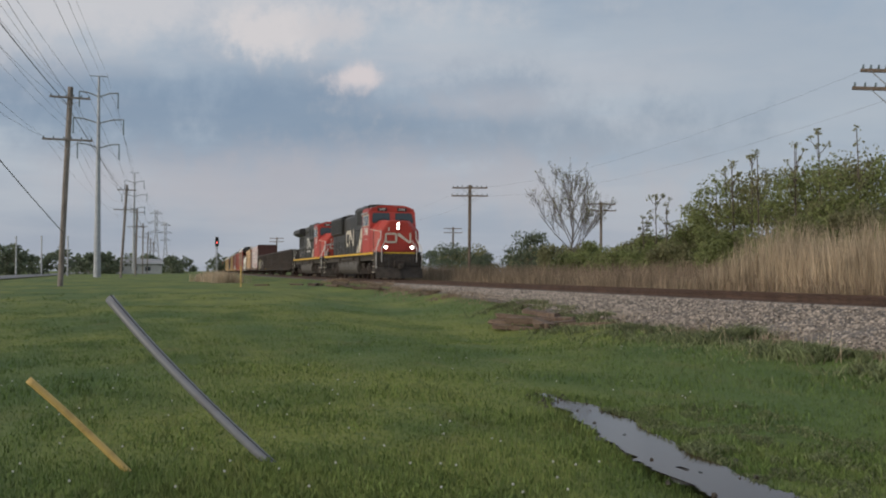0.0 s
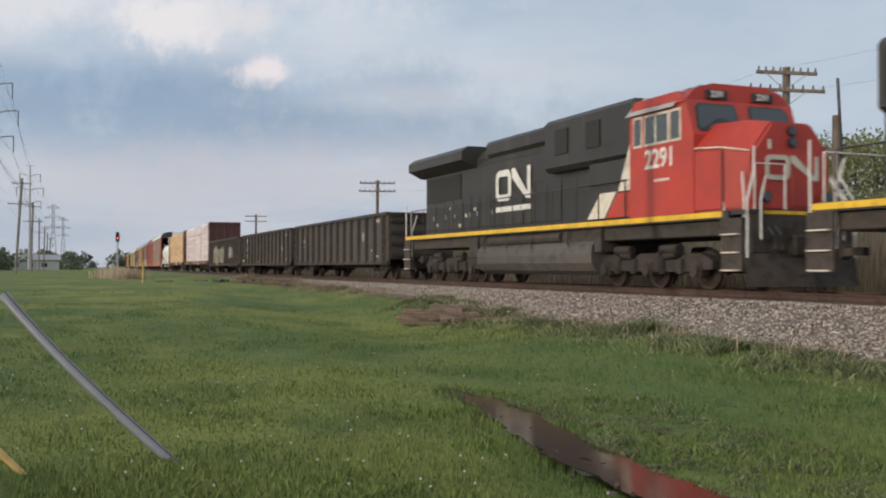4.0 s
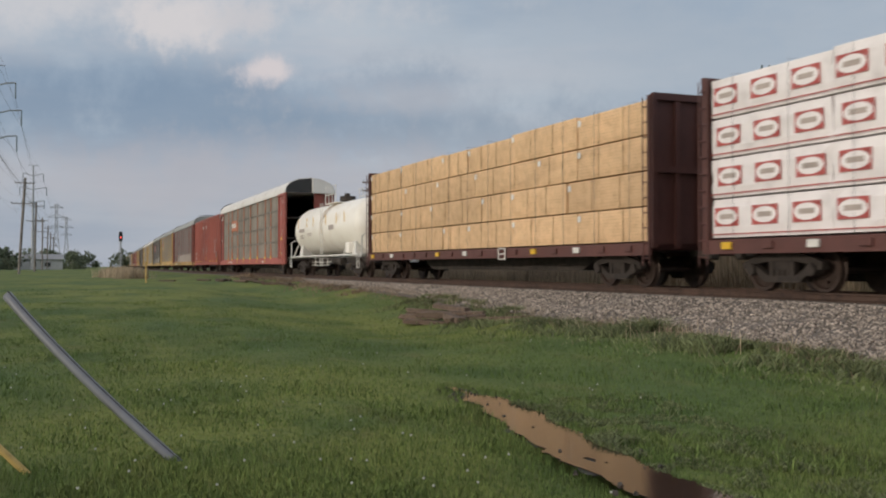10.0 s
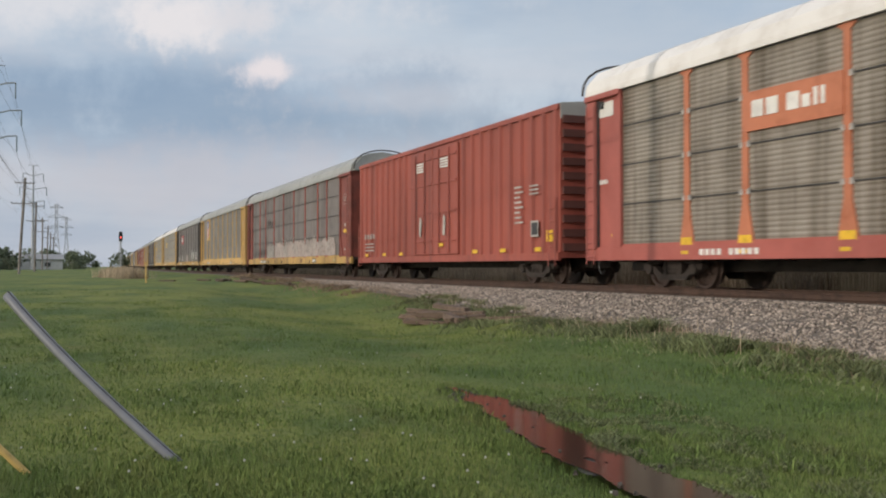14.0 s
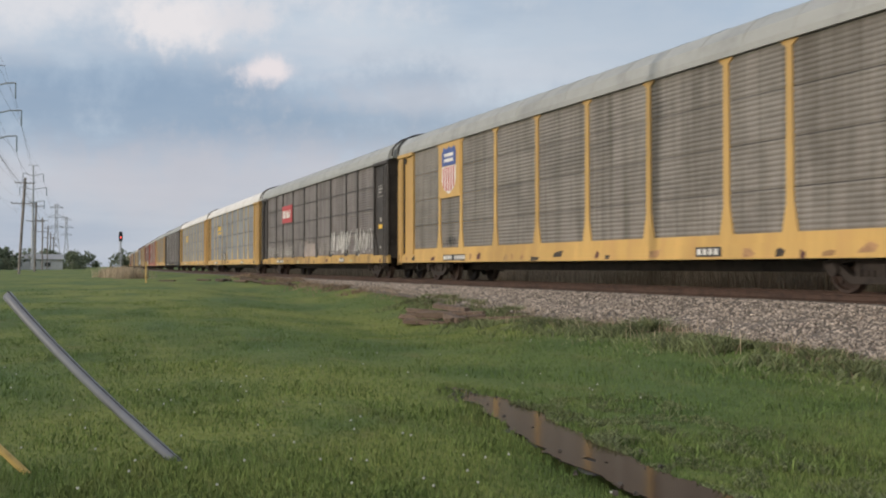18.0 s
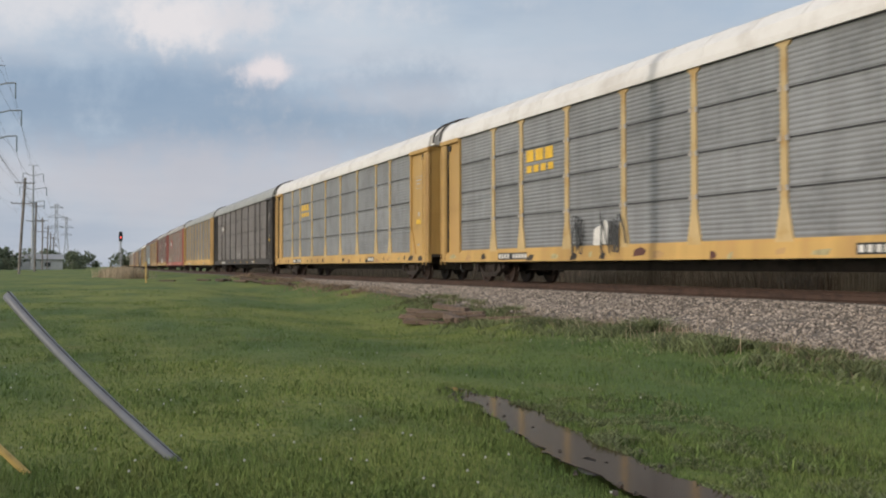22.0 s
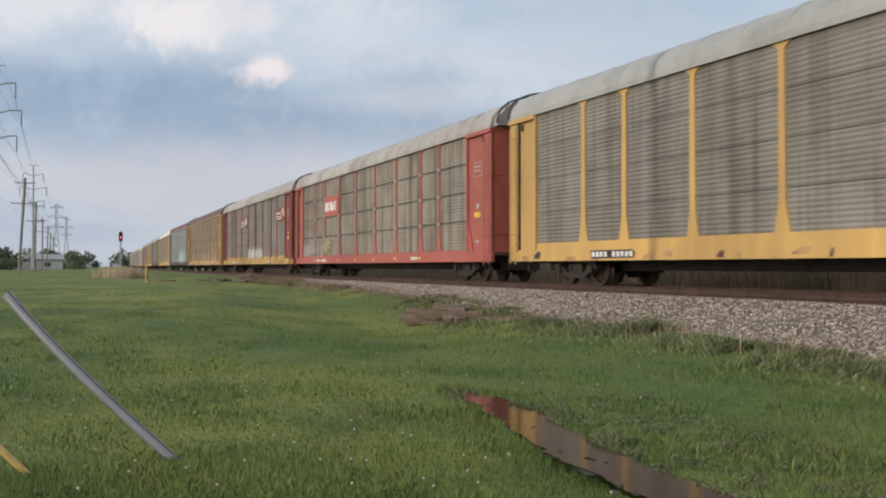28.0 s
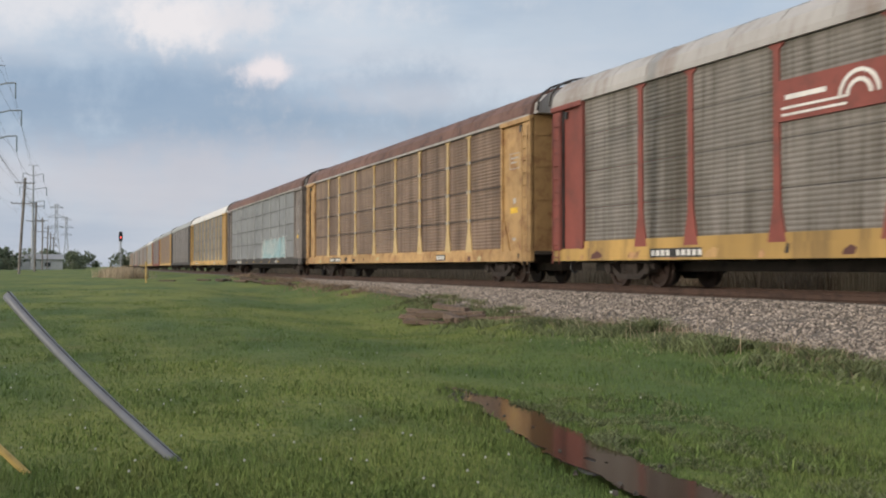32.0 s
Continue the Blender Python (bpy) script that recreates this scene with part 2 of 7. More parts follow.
# darker than the sides: the ribs' shade is in the base colour, tint is rust
M["gonrib"] = material("gondola_rib_shaded", (0.036, 0.027, 0.023), 0.65, vary=0.35, scale=3, tint=(0.085, 0.052, 0.036))
M["brown"] = material("boxcar_brown", (0.105, 0.040, 0.033), 0.6, vary=0.3, scale=2, tint=(0.09, 0.035, 0.03))
M["boxred"] = material("boxcar_red", (0.31, 0.078, 0.056), 0.6, vary=0.25, scale=1.4, tint=(0.20, 0.056, 0.045), streak=True, bump=0.04)
M["wrapwhite"] = material("white_wrap", (0.84, 0.79, 0.785), 0.45, vary=0.10, scale=2, bump=0.25, bump_scale=5)
M["dirtyyellow"] = material("rack_grimy_yellow", (0.44, 0.275, 0.085), 0.6, vary=0.4, scale=1.4, tint=(0.13, 0.085, 0.045), streak=True)
M["wrapred"] = material("red_print", (0.46, 0.095, 0.085), 0.5, vary=0.25, scale=9)
M["wrapgrey"] = material("grey_print", (0.45, 0.38, 0.34), 0.5, vary=0.15)
M["lumber"] = material("lumber", (0.72, 0.49, 0.285), 0.75, vary=0.2, scale=3, tint=(0.60, 0.385, 0.21), obj_random=0.10)
M["lumberline"] = material("lumber_gap", (0.44, 0.29, 0.16), 0.9, vary=0.3)
M["sticker"] = material("white_sticker", (0.78, 0.77, 0.74), 0.5, vary=0.1)
M["roofwhite"] = material("roof_white", (0.72, 0.695, 0.665), 0.5, vary=0.10, scale=0.9, tint=(0.58, 0.54, 0.50))
M["roofgrey"] = material("roof_grey", (0.36, 0.36, 0.34), 0.5, 0.2, vary=0.15, scale=0.9)
M["roofmottle"] = material("roof_mottled", (0.38, 0.36, 0.345), 0.6, vary=0.25, scale=1.3, tint=(0.25, 0.20, 0.17), streak=True)
M["roofrust"] = material("roof_rust", (0.17, 0.090, 0.070), 0.7, vary=0.4, scale=1.6)
M["panelgrey"] = material("panelgrey_flat", (0.33, 0.335, 0.34), 0.6, 0.1, vary=0.2, scale=1.3)
M["paneltan"] = material("paneltan_flat", (0.26, 0.235, 0.21), 0.6, 0.1, vary=0.2, scale=1.3)
M["paneldark"] = material("paneldark_flat", (0.22, 0.19, 0.175), 0.6, 0.1, vary=0.2, scale=1.3)
M["panelbrown"] = material("panelbrown_flat", (0.24, 0.175, 0.135), 0.6, 0.1, vary=0.2, scale=1.3)
M["panelwarm"] = material("panelwarm_flat", (0.30, 0.265, 0.225), 0.6, 0.1, vary=0.2, scale=1.3)
M["yellow"] = material("rack_yellow", (0.53, 0.335, 0.110), 0.55, vary=0.3, scale=1.8, tint=(0.50, 0.30, 0.11), streak=True)
M["paleyellow"] = material("rack_faded_yellow", (0.53, 0.385, 0.185), 0.55, vary=0.2, scale=1.8, tint=(0.45, 0.28, 0.09))
M["orange"] = material("rack_orange", (0.47, 0.165, 0.085), 0.55, vary=0.2, scale=1.8, tint=(0.36, 0.11, 0.05))
M["red"] = material("rack_red", (0.37, 0.100, 0.080), 0.55, vary=0.2, scale=1.8, tint=(0.34, 0.08, 0.06))
M["maroon"] = material("rack_maroon", (0.23, 0.060, 0.045), 0.6, vary=0.25, scale=1.8, tint=(0.15, 0.05, 0.04))
M["rackblack"] = material("rack_black", (0.045, 0.037, 0.033), 0.6, vary=0.3, scale=1.8)
M["rustyyellow"] = material("rack_rusty_yellow", (0.45, 0.28, 0.12), 0.6, vary=0.35, scale=2.2, tint=(0.25, 0.12, 0.05))
M["plate_red"] = material("plate_red", (0.45, 0.05, 0.05), 0.5, vary=0.12)
M["plate_blue"] = material("plate_blue", (0.05, 0.09, 0.28), 0.5, vary=0.12)
M["spray_pale"] = material("spray_pale", (0.43, 0.40, 0.37), 0.6, vary=0.3, scale=4)
M["spray_grey"] = material("spray_grey", (0.33, 0.30, 0.275), 0.6, vary=0.3, scale=4)
M["spray_pink"] = material("spray_pink", (0.42, 0.34, 0.31), 0.6, vary=0.3, scale=4)
M["spray_yellow"] = material("spray_yellow", (0.46, 0.40, 0.22), 0.6, vary=0.3, scale=4)
M["spray_cyan"] = material("spray_cyan", (0.30, 0.46, 0.50), 0.6, vary=0.3, scale=4)
M["spray_black"] = material("spray_black", (0.045, 0.045, 0.045), 0.6, vary=0.3, scale=4)
M["lamp"] = material("lamp_lit", (1.0, 0.95, 0.85), 0.4, vary=0.0, emit=9.0)
M["redlamp"] = material("red_signal_lamp", (1.0, 0.10, 0.08), 0.4, vary=0.0, emit=3.0)
M["clock"] = material("seed_head", (0.44, 0.44, 0.40), 0.9, vary=0.1)
M["farwall"] = material("pale_wall", (0.45, 0.46, 0.47), 0.8, vary=0.1)
M["farroof"] = material("grey_roof", (0.30, 0.30, 0.31), 0.8, vary=0.1)


PANELS = {
    "panelgrey": ((0.262, 0.270, 0.278), (0.15, 0.15, 0.147), 0.32),
    "paneltan": ((0.238, 0.216, 0.192), (0.085, 0.072, 0.055), 0.62),
    "paneldark": ((0.212, 0.188, 0.177), (0.070, 0.054, 0.047), 0.66),
    "panelwarm": ((0.300, 0.265, 0.222), (0.095, 0.072, 0.050), 0.68),
    "panelbrown": ((0.25, 0.175, 0.125), (0.085, 0.046, 0.030), 0.75),
}


def panel_material(kind, seed, streak=1.0):
    """Weathered galvanised side sheets of one car: blotches, dirt runs from the roof and a tone for each sheet."""
    base, dirt, amount = PANELS[kind]
    m = material(kind, base, 0.55, 0.12, vary=0.16, scale=1.1, obj_random=0.07, bump=0.06, bump_scale=9)
    nt = m.node_tree
    N, L = nt.nodes.new, nt.links.new
    p = nt.nodes["Principled BSDF"]
    col = p.inputs["Base Color"].links[0].from_socket
    tc = N("ShaderNodeTexCoord")
    for scale, lo, hi, k in (((1.9, 1.0, 0.10), 0.47, 0.68, 1.15), ((6.0, 1.0, 0.25), 0.52, 0.72, 0.85), ((0.45, 1.0, 0.9), 0.50, 0.75, 0.5)):
        mp = N("ShaderNodeMapping")
        mp.inputs["Scale"].default_value = scale
        mp.inputs["Location"].default_value = (seed * 3.7, seed * 1.3, seed * 0.9)
        L(tc.outputs["Object"], mp.inputs[0])
        n = N("ShaderNodeTexNoise")
        n.inputs["Scale"].default_value = 1.0
        n.inputs["Detail"].default_value = 6
        n.inputs["Roughness"].default_value = 0.6
        L(mp.outputs[0], n.inputs["Vector"])
        r = N("ShaderNodeMapRange")
        r.inputs["From Min"].default_value, r.inputs["From Max"].default_value = lo, hi
        r.inputs["To Max"].default_value = min(1.0, amount * k * streak)
        L(n.outputs[0], r.inputs[0])
        mx = N("ShaderNodeMixRGB")
        L(r.outputs[0], mx.inputs[0])
        L(col, mx.inputs["Color1"])
        mx.inputs["Color2"].default_value = (*dirt, 1)
        col = mx.outputs[0]
    L(col, p.inputs["Base Color"])
    return m


def water_material():
    m = bpy.data.materials.new("puddle_water")
    m.use_nodes = True
    p = m.node_tree.nodes["Principled BSDF"]
    p.inputs["Base Color"].default_value = (0.048, 0.029, 0.020, 1)
    p.inputs["Roughness"].default_value = 0.11
    p.inputs["IOR"].default_value = 1.33
    n = m.node_tree.nodes.new("ShaderNodeTexNoise")
    n.inputs["Scale"].default_value = 3.0
    b = m.node_tree.nodes.new("ShaderNodeBump")
    b.inputs["Strength"].default_value = 0.05
    b.inputs["Distance"].default_value = 0.01
    m.node_tree.links.new(n.outputs[0], b.inputs["Height"])
    m.node_tree.links.new(b.outputs[0], p.inputs["Normal"])
    return m


M["water"] = water_material()

# ---- mesh helpers ----


def box(bm, x0, x1, y0, y1, z0, z1, bevel=0.0):
    v = [bm.verts.new((x, y, z)) for x in (x0, x1) for y in (y0, y1) for z in (z0, z1)]
    fs = [bm.faces.new([v[i] for i in q]) for q in ((0, 1, 3, 2), (4, 6, 7, 5), (0, 4, 5, 1), (2, 3, 7, 6), (0, 2, 6, 4), (1, 5, 7, 3))]
    if bevel:
        es = {e for f in fs for e in f.edges}
        bmesh.ops.bevel(bm, geom=list(es), offset=bevel, segments=1, affect="EDGES")
    return v


def prism(bm, prof, x0, x1, axis="x"):
    """Extrude a closed profile of (u, v) along an axis: x takes (y, z), y takes (x, z)."""
    put = (lambda a, u, v: (a, u, v)) if axis == "x" else (lambda a, u, v: (u, a, v)) if axis == "y" else (lambda a, u, v: (u, v, a))
    a = [bm.verts.new(put(x0, u, v)) for u, v in prof]
    b = [bm.verts.new(put(x1, u, v)) for u, v in prof]
    n = len(prof)
    bm.faces.new(a)
    bm.faces.new(b[::-1])
    for i in range(n):
        bm.faces.new((a[i], b[i], b[(i + 1) % n], a[(i + 1) % n]))


def tube(bm, pts, r, seg=6, taper=None):
    pts = [Vector(p) for p in pts]
    rings = []
    for i, p in enumerate(pts):
        d = (pts[min(i + 1, len(pts) - 1)] - pts[max(i - 1, 0)]).normalized()
        u = d.cross(Vector((0, 0, 1)))
        if u.length < 1e-3:
            u = Vector((1, 0, 0))
        u.normalize()
        w = d.cross(u)
        rr = r if taper is None else r + (taper - r) * i / (len(pts) - 1)
        rings.append([bm.verts.new(p + (u * math.cos(2 * math.pi * k / seg) + w * math.sin(2 * math.pi * k / seg)) * rr) for k in range(seg)])
    for a, b in zip(rings, rings[1:]):
        for k in range(seg):
            bm.faces.new((a[k], a[(k + 1) % seg], b[(k + 1) % seg], b[k]))
    bm.faces.new(rings[0][::-1])
    bm.faces.new(rings[-1])


def finish(name, bm, mat, smooth=False):
    bmesh.ops.recalc_face_normals(bm, faces=bm.faces)
    me = bpy.data.meshes.new(name)
    bm.to_mesh(me)
    bm.free()
    me.materials.append(mat)
    if smooth:
        for f in me.polygons:
            f.use_smooth = True
    return me


def part(name, bm, mat, parent, label="", smooth=False):
    me = bm if isinstance(bm, bpy.types.Mesh) else finish(name, bm, mat, smooth)
    ob = new(name, me)
    ob.parent = parent
    if label:
        tagged(ob, label=label)
    return ob


def shape(*builders):
    bm = bmesh.new()
    for b in builders:
        b(bm)
    return bm


def boxes(*rows, bevel=0.0):
    bm = bmesh.new()
    for r in rows:
        box(bm, *r, bevel=bevel)
    return bm


def tubes(paths, r, seg=6):
    bm = bmesh.new()
    for p in paths:
        tube(bm, p, r, seg)
    return bm


def np_mesh(name, verts, faces, mat):
    me = bpy.data.meshes.new(name)
    me.from_pydata(verts, [], faces)
    me.materials.append(mat)
    me.update()
    return me


def empty(name, m=None):
    ob = new(name)
    ob.empty_display_size = 0.3
    if m is not None:
        ob.matrix_basis = m
    return ob

# ---- the railway line ----
SIDE = 1.57


def track_y(s):
    """The track's centre line: a slight bend, straight far off and past the camera."""
    s0, k, k3 = -191.7, 3.3697e-4, 4.5924e-7
    f = lambda u: 13.763 + k * u * u + k3 * u ** 3
    if s < s0:
        return f(s0) + (2 * k * s0 + 3 * k3 * s0 * s0) * (s - s0) + SIDE
    return f(min(s, 0.0)) + SIDE


def ramp_of(v, pts):
    if v <= pts[0][0]:
        return pts[0][1]
    for (a, fa), (b, fb) in zip(pts, pts[1:]):
        if v <= b:
            return fa + (fb - fa) * (v - a) / (b - a)
    return pts[-1][1]


def smooth01(t):
    t = min(1, max(0, t))
    return t * t * (3 - 2 * t)


TOE_Z = [(-400, -0.20), (-90, -0.17), (-60, -0.19), (-42, -0.30), (-30, -0.38), (-18, -0.64), (-10, -0.72), (10, -0.75)]
TOE_D = [(-400, 2.3), (-60, 2.3), (-42, 2.85), (-30, 3.75), (-18, 4.7), (-10, 5.15), (10, 5.2)]


def ground_z(x, y):
    c = track_y(max(-500, min(x, 30)))
    toe_z, toe_d = ramp_of(x, TOE_Z), ramp_of(x, TOE_D)
    d = c - y
    near = ramp_of(x, [(-170, -0.42), (-65, -0.45), (-45, -0.55), (-20, -0.95), (-12, -1.0), (20, -1.0)])
    if d > toe_d:
        z = toe_z + (near - toe_z) * smooth01((d - toe_d) / 5.0)
        z -= 0.34 * math.exp(-((d - toe_d - 2.5) / 2.0) ** 2) * smooth01((x + 60) / 15) * smooth01((-14 - x) / 10)
    else:
        z = toe_z - 0.06 if d > 0 else toe_z - 0.06 + (-0.35 - toe_z + 0.06) * smooth01(-d / 6)
    z += 0.05 * noise.noise((x * 0.25, y * 0.25, 0)) + 0.02 * noise.noise((x * 0.9, y * 0.9, 3))
    return z


def axis_steps(lo, hi, fine_lo, fine_hi, step, grow=1.25):
    v = list(np.arange(fine_lo, fine_hi + 1e-6, step))
    s, a = step, fine_lo
    left = []
    while a > lo:
        s *= grow
        a -= s
        left.append(max(a, lo))
    s, b = step, fine_hi
    right = []
    while b < hi:
        s *= grow
        b += s
        right.append(min(b, hi))
    return left[::-1] + v + right


def grid_sheet(name, xs, ys, fz, mat):
    verts = [(x, y, fz(x, y)) for x in xs for y in ys]
    n = len(ys)
    faces = [(i * n + j, (i + 1) * n + j, (i + 1) * n + j + 1, i * n + j + 1) for i in range(len(xs) - 1) for j in range(n - 1)]
    me = np_mesh(name, verts, faces, mat)
    for f in me.polygons:
        f.use_smooth = True
    return me


PUD_A, PUD_B = (-11.22, 5.00), (-3.6, 3.80)


def puddle_off(x, y):
    """Signed distance from the puddle's wavy edge."""
    ax, ay = PUD_A
    bx, by = PUD_B
    ln = math.hypot(bx - ax, by - ay)
    ux, uy = (bx - ax) / ln, (by - ay) / ln
    t = (x - ax) * ux + (y - ay) * uy
    if not -0.3 < t < ln + 1:
        return 1.0
    side = -(x - ax) * uy + (y - ay) * ux + 0.05 - 0.08 * math.sin(t * 1.1)
    half = 0.27 * min(1.0, max(0.0, (t + 0.25) / 1.9)) ** 0.7 + 0.10 * noise.noise((t * 1.7, side * 0.8, 9)) + 0.05 * noise.noise((t * 6, side * 4, 2))
    return abs(side) - half


def ground():
    xs = axis_steps(-3000, 1500, -75, 4, 0.5, 1.22)
    ys = axis_steps(-1500, 2600, -6, 15, 0.5, 1.22)
    g = new("ground", grid_sheet("ground", xs, ys, lambda x, y: ground_z(x, y) - (0.10 if puddle_off(x, y) < 0.1 else 0.0), M["grass"]))
    tagged(g, "mown green grass field sloping to the railway", "ground", kind="structure")


def puddle():
    """Shallow standing water in a rut with muddy margins."""
    gx, gy = 0.045, 0.03
    xs = np.arange(-12.6, -2.8, gx)
    ys = np.arange(1.8, 6.2, gy)
    off = {(i, j): puddle_off(x, y) for i, x in enumerate(xs) for j, y in enumerate(ys)}
    for name, z, mat, lab in (("mud", -1.005, M["mud"], "wet dark mud at the edges of a puddle"), ("puddle", -0.995, M["water"], "shallow muddy puddle mirroring the passing train")):
        verts, faces, idx = [], [], {}
        for i, x in enumerate(xs):
            for j, y in enumerate(ys):
                edge = 0.0 if name == "puddle" else -0.01 + 0.20 * max(0, noise.noise((x * 1.6, y * 2.4, 8))) + 0.10 * max(0, (-10.3 - x))
                island = name == "puddle" and noise.noise((x * 1.7, y * 4.6, 31)) + 0.35 * noise.noise((x * 7, y * 12, 3)) > 0.62
                if off[i, j] < edge and not island:
                    q = []
                    for a, b in ((0, 0), (1, 0), (1, 1), (0, 1)):
                        key = (i + a, j + b)
                        if key not in idx:
                            idx[key] = len(verts)
                            verts.append((xs[0] + gx * key[0], ys[0] + gy * key[1], z))
                        q.append(idx[key])
                    faces.append(q)
        ob = new("water" if name == "puddle" else "mud_margin", np_mesh(name, verts, faces, mat))
        tagged(ob, lab, "puddle" if name == "puddle" else "mud", kind="structure")


def clods():
    rng = random.Random(17)
    V, Fc = [], []
    while len(V) < 8 * 70:
        x, y = rng.uniform(-12.2, -4.5), rng.uniform(2.9, 5.9)
        d = puddle_off(x, y)
        if not -0.16 < d < 0.22 or rng.random() > 0.02 + max(0, noise.noise((x * 1.5, y * 2.0, 51))) * 1.4 + (0.8 if x < -10.0 else 0):
            continue
        r = rng.uniform(0.010, 0.042)
        i = len(V)
        z = -1.0
        for a in range(4):
            q = a * math.pi / 2 + rng.random()
            V.append((x + r * math.cos(q), y + r * math.sin(q), z - 0.01))
        for a in range(4):
            q = a * math.pi / 2 + rng.random()
            V.append((x + r * 0.55 * math.cos(q), y + r * 0.55 * math.sin(q), z + r * rng.uniform(0.3, 0.8)))
        Fc += [(i, i + 1, i + 5, i + 4), (i + 1, i + 2, i + 6, i + 5), (i + 2, i + 3, i + 7, i + 6), (i + 3, i, i + 4, i + 7), (i + 4, i + 5, i + 6, i + 7)]
    tagged(new("mud_clods", np_mesh("mud_clods", V, Fc, M["mud"])), "small clods of wet mud round the puddle", "mud", kind="stuff")


def along(s, d, z):
    """A point beside the track: s along it, d towards the camera, z up."""
    return (s, track_y(s) - d, z)


def railway():
    bed = bmesh.new()
    xs = axis_steps(-700, 200, -80, 4, 1.0, 1.3)
    rows = []
    for x in xs:
        td, tz = ramp_of(x, TOE_D), ramp_of(x, TOE_Z)
        prof = [(td + 0.3, tz - 0.10), (td, tz + 0.0), (2.05, -0.19), (1.2, -0.17), (0, -0.17), (-1.2, -0.17), (-2.05, -0.19), (-3.3, -0.45)]
        rows.append([bed.verts.new(along(x, d + 0.12 * noise.noise((x * 0.4, d, 1)) * (d > 2.5), z + 0.05 * noise.noise((x * 1.1, d * 2, 5)) * (2.2 < d < 6))) for d, z in prof])
    for a, b in zip(rows, rows[1:]):
        for i in range(len(a) - 1):
            bed.faces.new((a[i], b[i], b[i + 1], a[i + 1]))
    ob = new("ballast_bed", finish("ballast_bed", bed, M["ballast"], True))
    tagged(ob, "grey crushed stone ballast shoulder under the track", "ballast", kind="structure")

    track = empty("railway_track", pose(0, 0, 0))
    tagged(track, "single railway track of rusty rails on dark ties", "railway track")
    prof = [(-0.07, -0.17), (0.07, -0.17), (0.07, -0.155), (0.012, -0.13), (0.012, -0.045), (0.036, -0.035), (0.036, 0.0), (-0.036, 0.0), (-0.036, -0.035), (-0.012, -0.045), (-0.012, -0.13), (-0.07, -0.155)]
    for d0 in (-0.7525, 0.7525):
        bm = bmesh.new()
        rings = [[bm.verts.new(along(x, d0 + u, v)) for u, v in prof] for x in axis_steps(-700, 200, -120, 6, 2.0, 1.3)]
        for a, b in zip(rings, rings[1:]):
            for k in range(len(prof)):
                bm.faces.new((a[k], b[k], b[(k + 1) % len(prof)], a[(k + 1) % len(prof)]))
        part("rail", bm, M["rail"], track)
    bm = boxes((-0.115, 0.115, -1.3, 1.3, -0.33, -0.172), bevel=0.012)
    tie = finish("tie", bm, M["tie"])
    s, k = 4.0, 0
    while s > -150:
        t = part("tie", tie, None, track)
        t.location = along(s, 0.03 * math.sin(k * 2.3), 0.004 * math.sin(k * 1.7))
        t.rotation_euler = (0, 0, math.atan2(track_y(s) - track_y(s - 1), 1) + 0.012 * math.sin(k * 3.1))
        s -= 0.53
        k += 1

    # loose stones on the shoulder
    rng = np.random.RandomState(4)
    ico = bmesh.new()
    bmesh.ops.create_icosphere(ico, subdivisions=1, radius=1.0)
    base = np.array([v.co[:] for v in ico.verts])
    tri = np.array([[v.index for v in f.verts] for f in ico.faces])
    ico.free()
    V, Fc, n = [], [], 0
    for _ in range(40000):
        s = -6 - 62 * rng.rand() ** 1.5
        td, tz = ramp_of(s, TOE_D), ramp_of(s, TOE_Z)
        u = rng.rand() ** 0.9
        d = 1.35 + (td + 0.1 + 0.35 * noise.noise((s * 0.8, 3, 1)) - 1.35) * u + rng.normal() * 0.14
        if 2.05 < d:
            z = -0.19 + (tz + 0.19) * min(1, (d - 2.05) / max(0.3, td - 2.05))
        else:
            z = -0.185
        r = 0.017 + 0.027 * rng.rand() ** 1.5
        sc = r * np.array([1, 0.75, 0.62]) * (0.8 + 0.4 * rng.rand(3))
        a = rng.rand() * 6.28
        rot = np.array([[math.cos(a), -math.sin(a), 0], [math.sin(a), math.cos(a), 0], [0, 0, 1]])
        pts = (base * (0.8 + 0.4 * rng.rand(len(base), 1)) * sc) @ rot.T + np.array(along(s, d, z + r * 0.25))
        V.append(pts)
        Fc.append(tri + n)
        n += len(base)
    ob = new("ballast_stones", np_mesh("ballast_stones", np.concatenate(V).tolist(), np.concatenate(Fc).tolist(), M["stone"]))
    tagged(ob, "loose angular grey and tan ballast stones", "ballast", kind="stuff")


def in_view_wedge(x, y, margin=0.0):
    a = math.degrees(math.atan2(x, y))
    return -98 - margin < a < -40 + margin


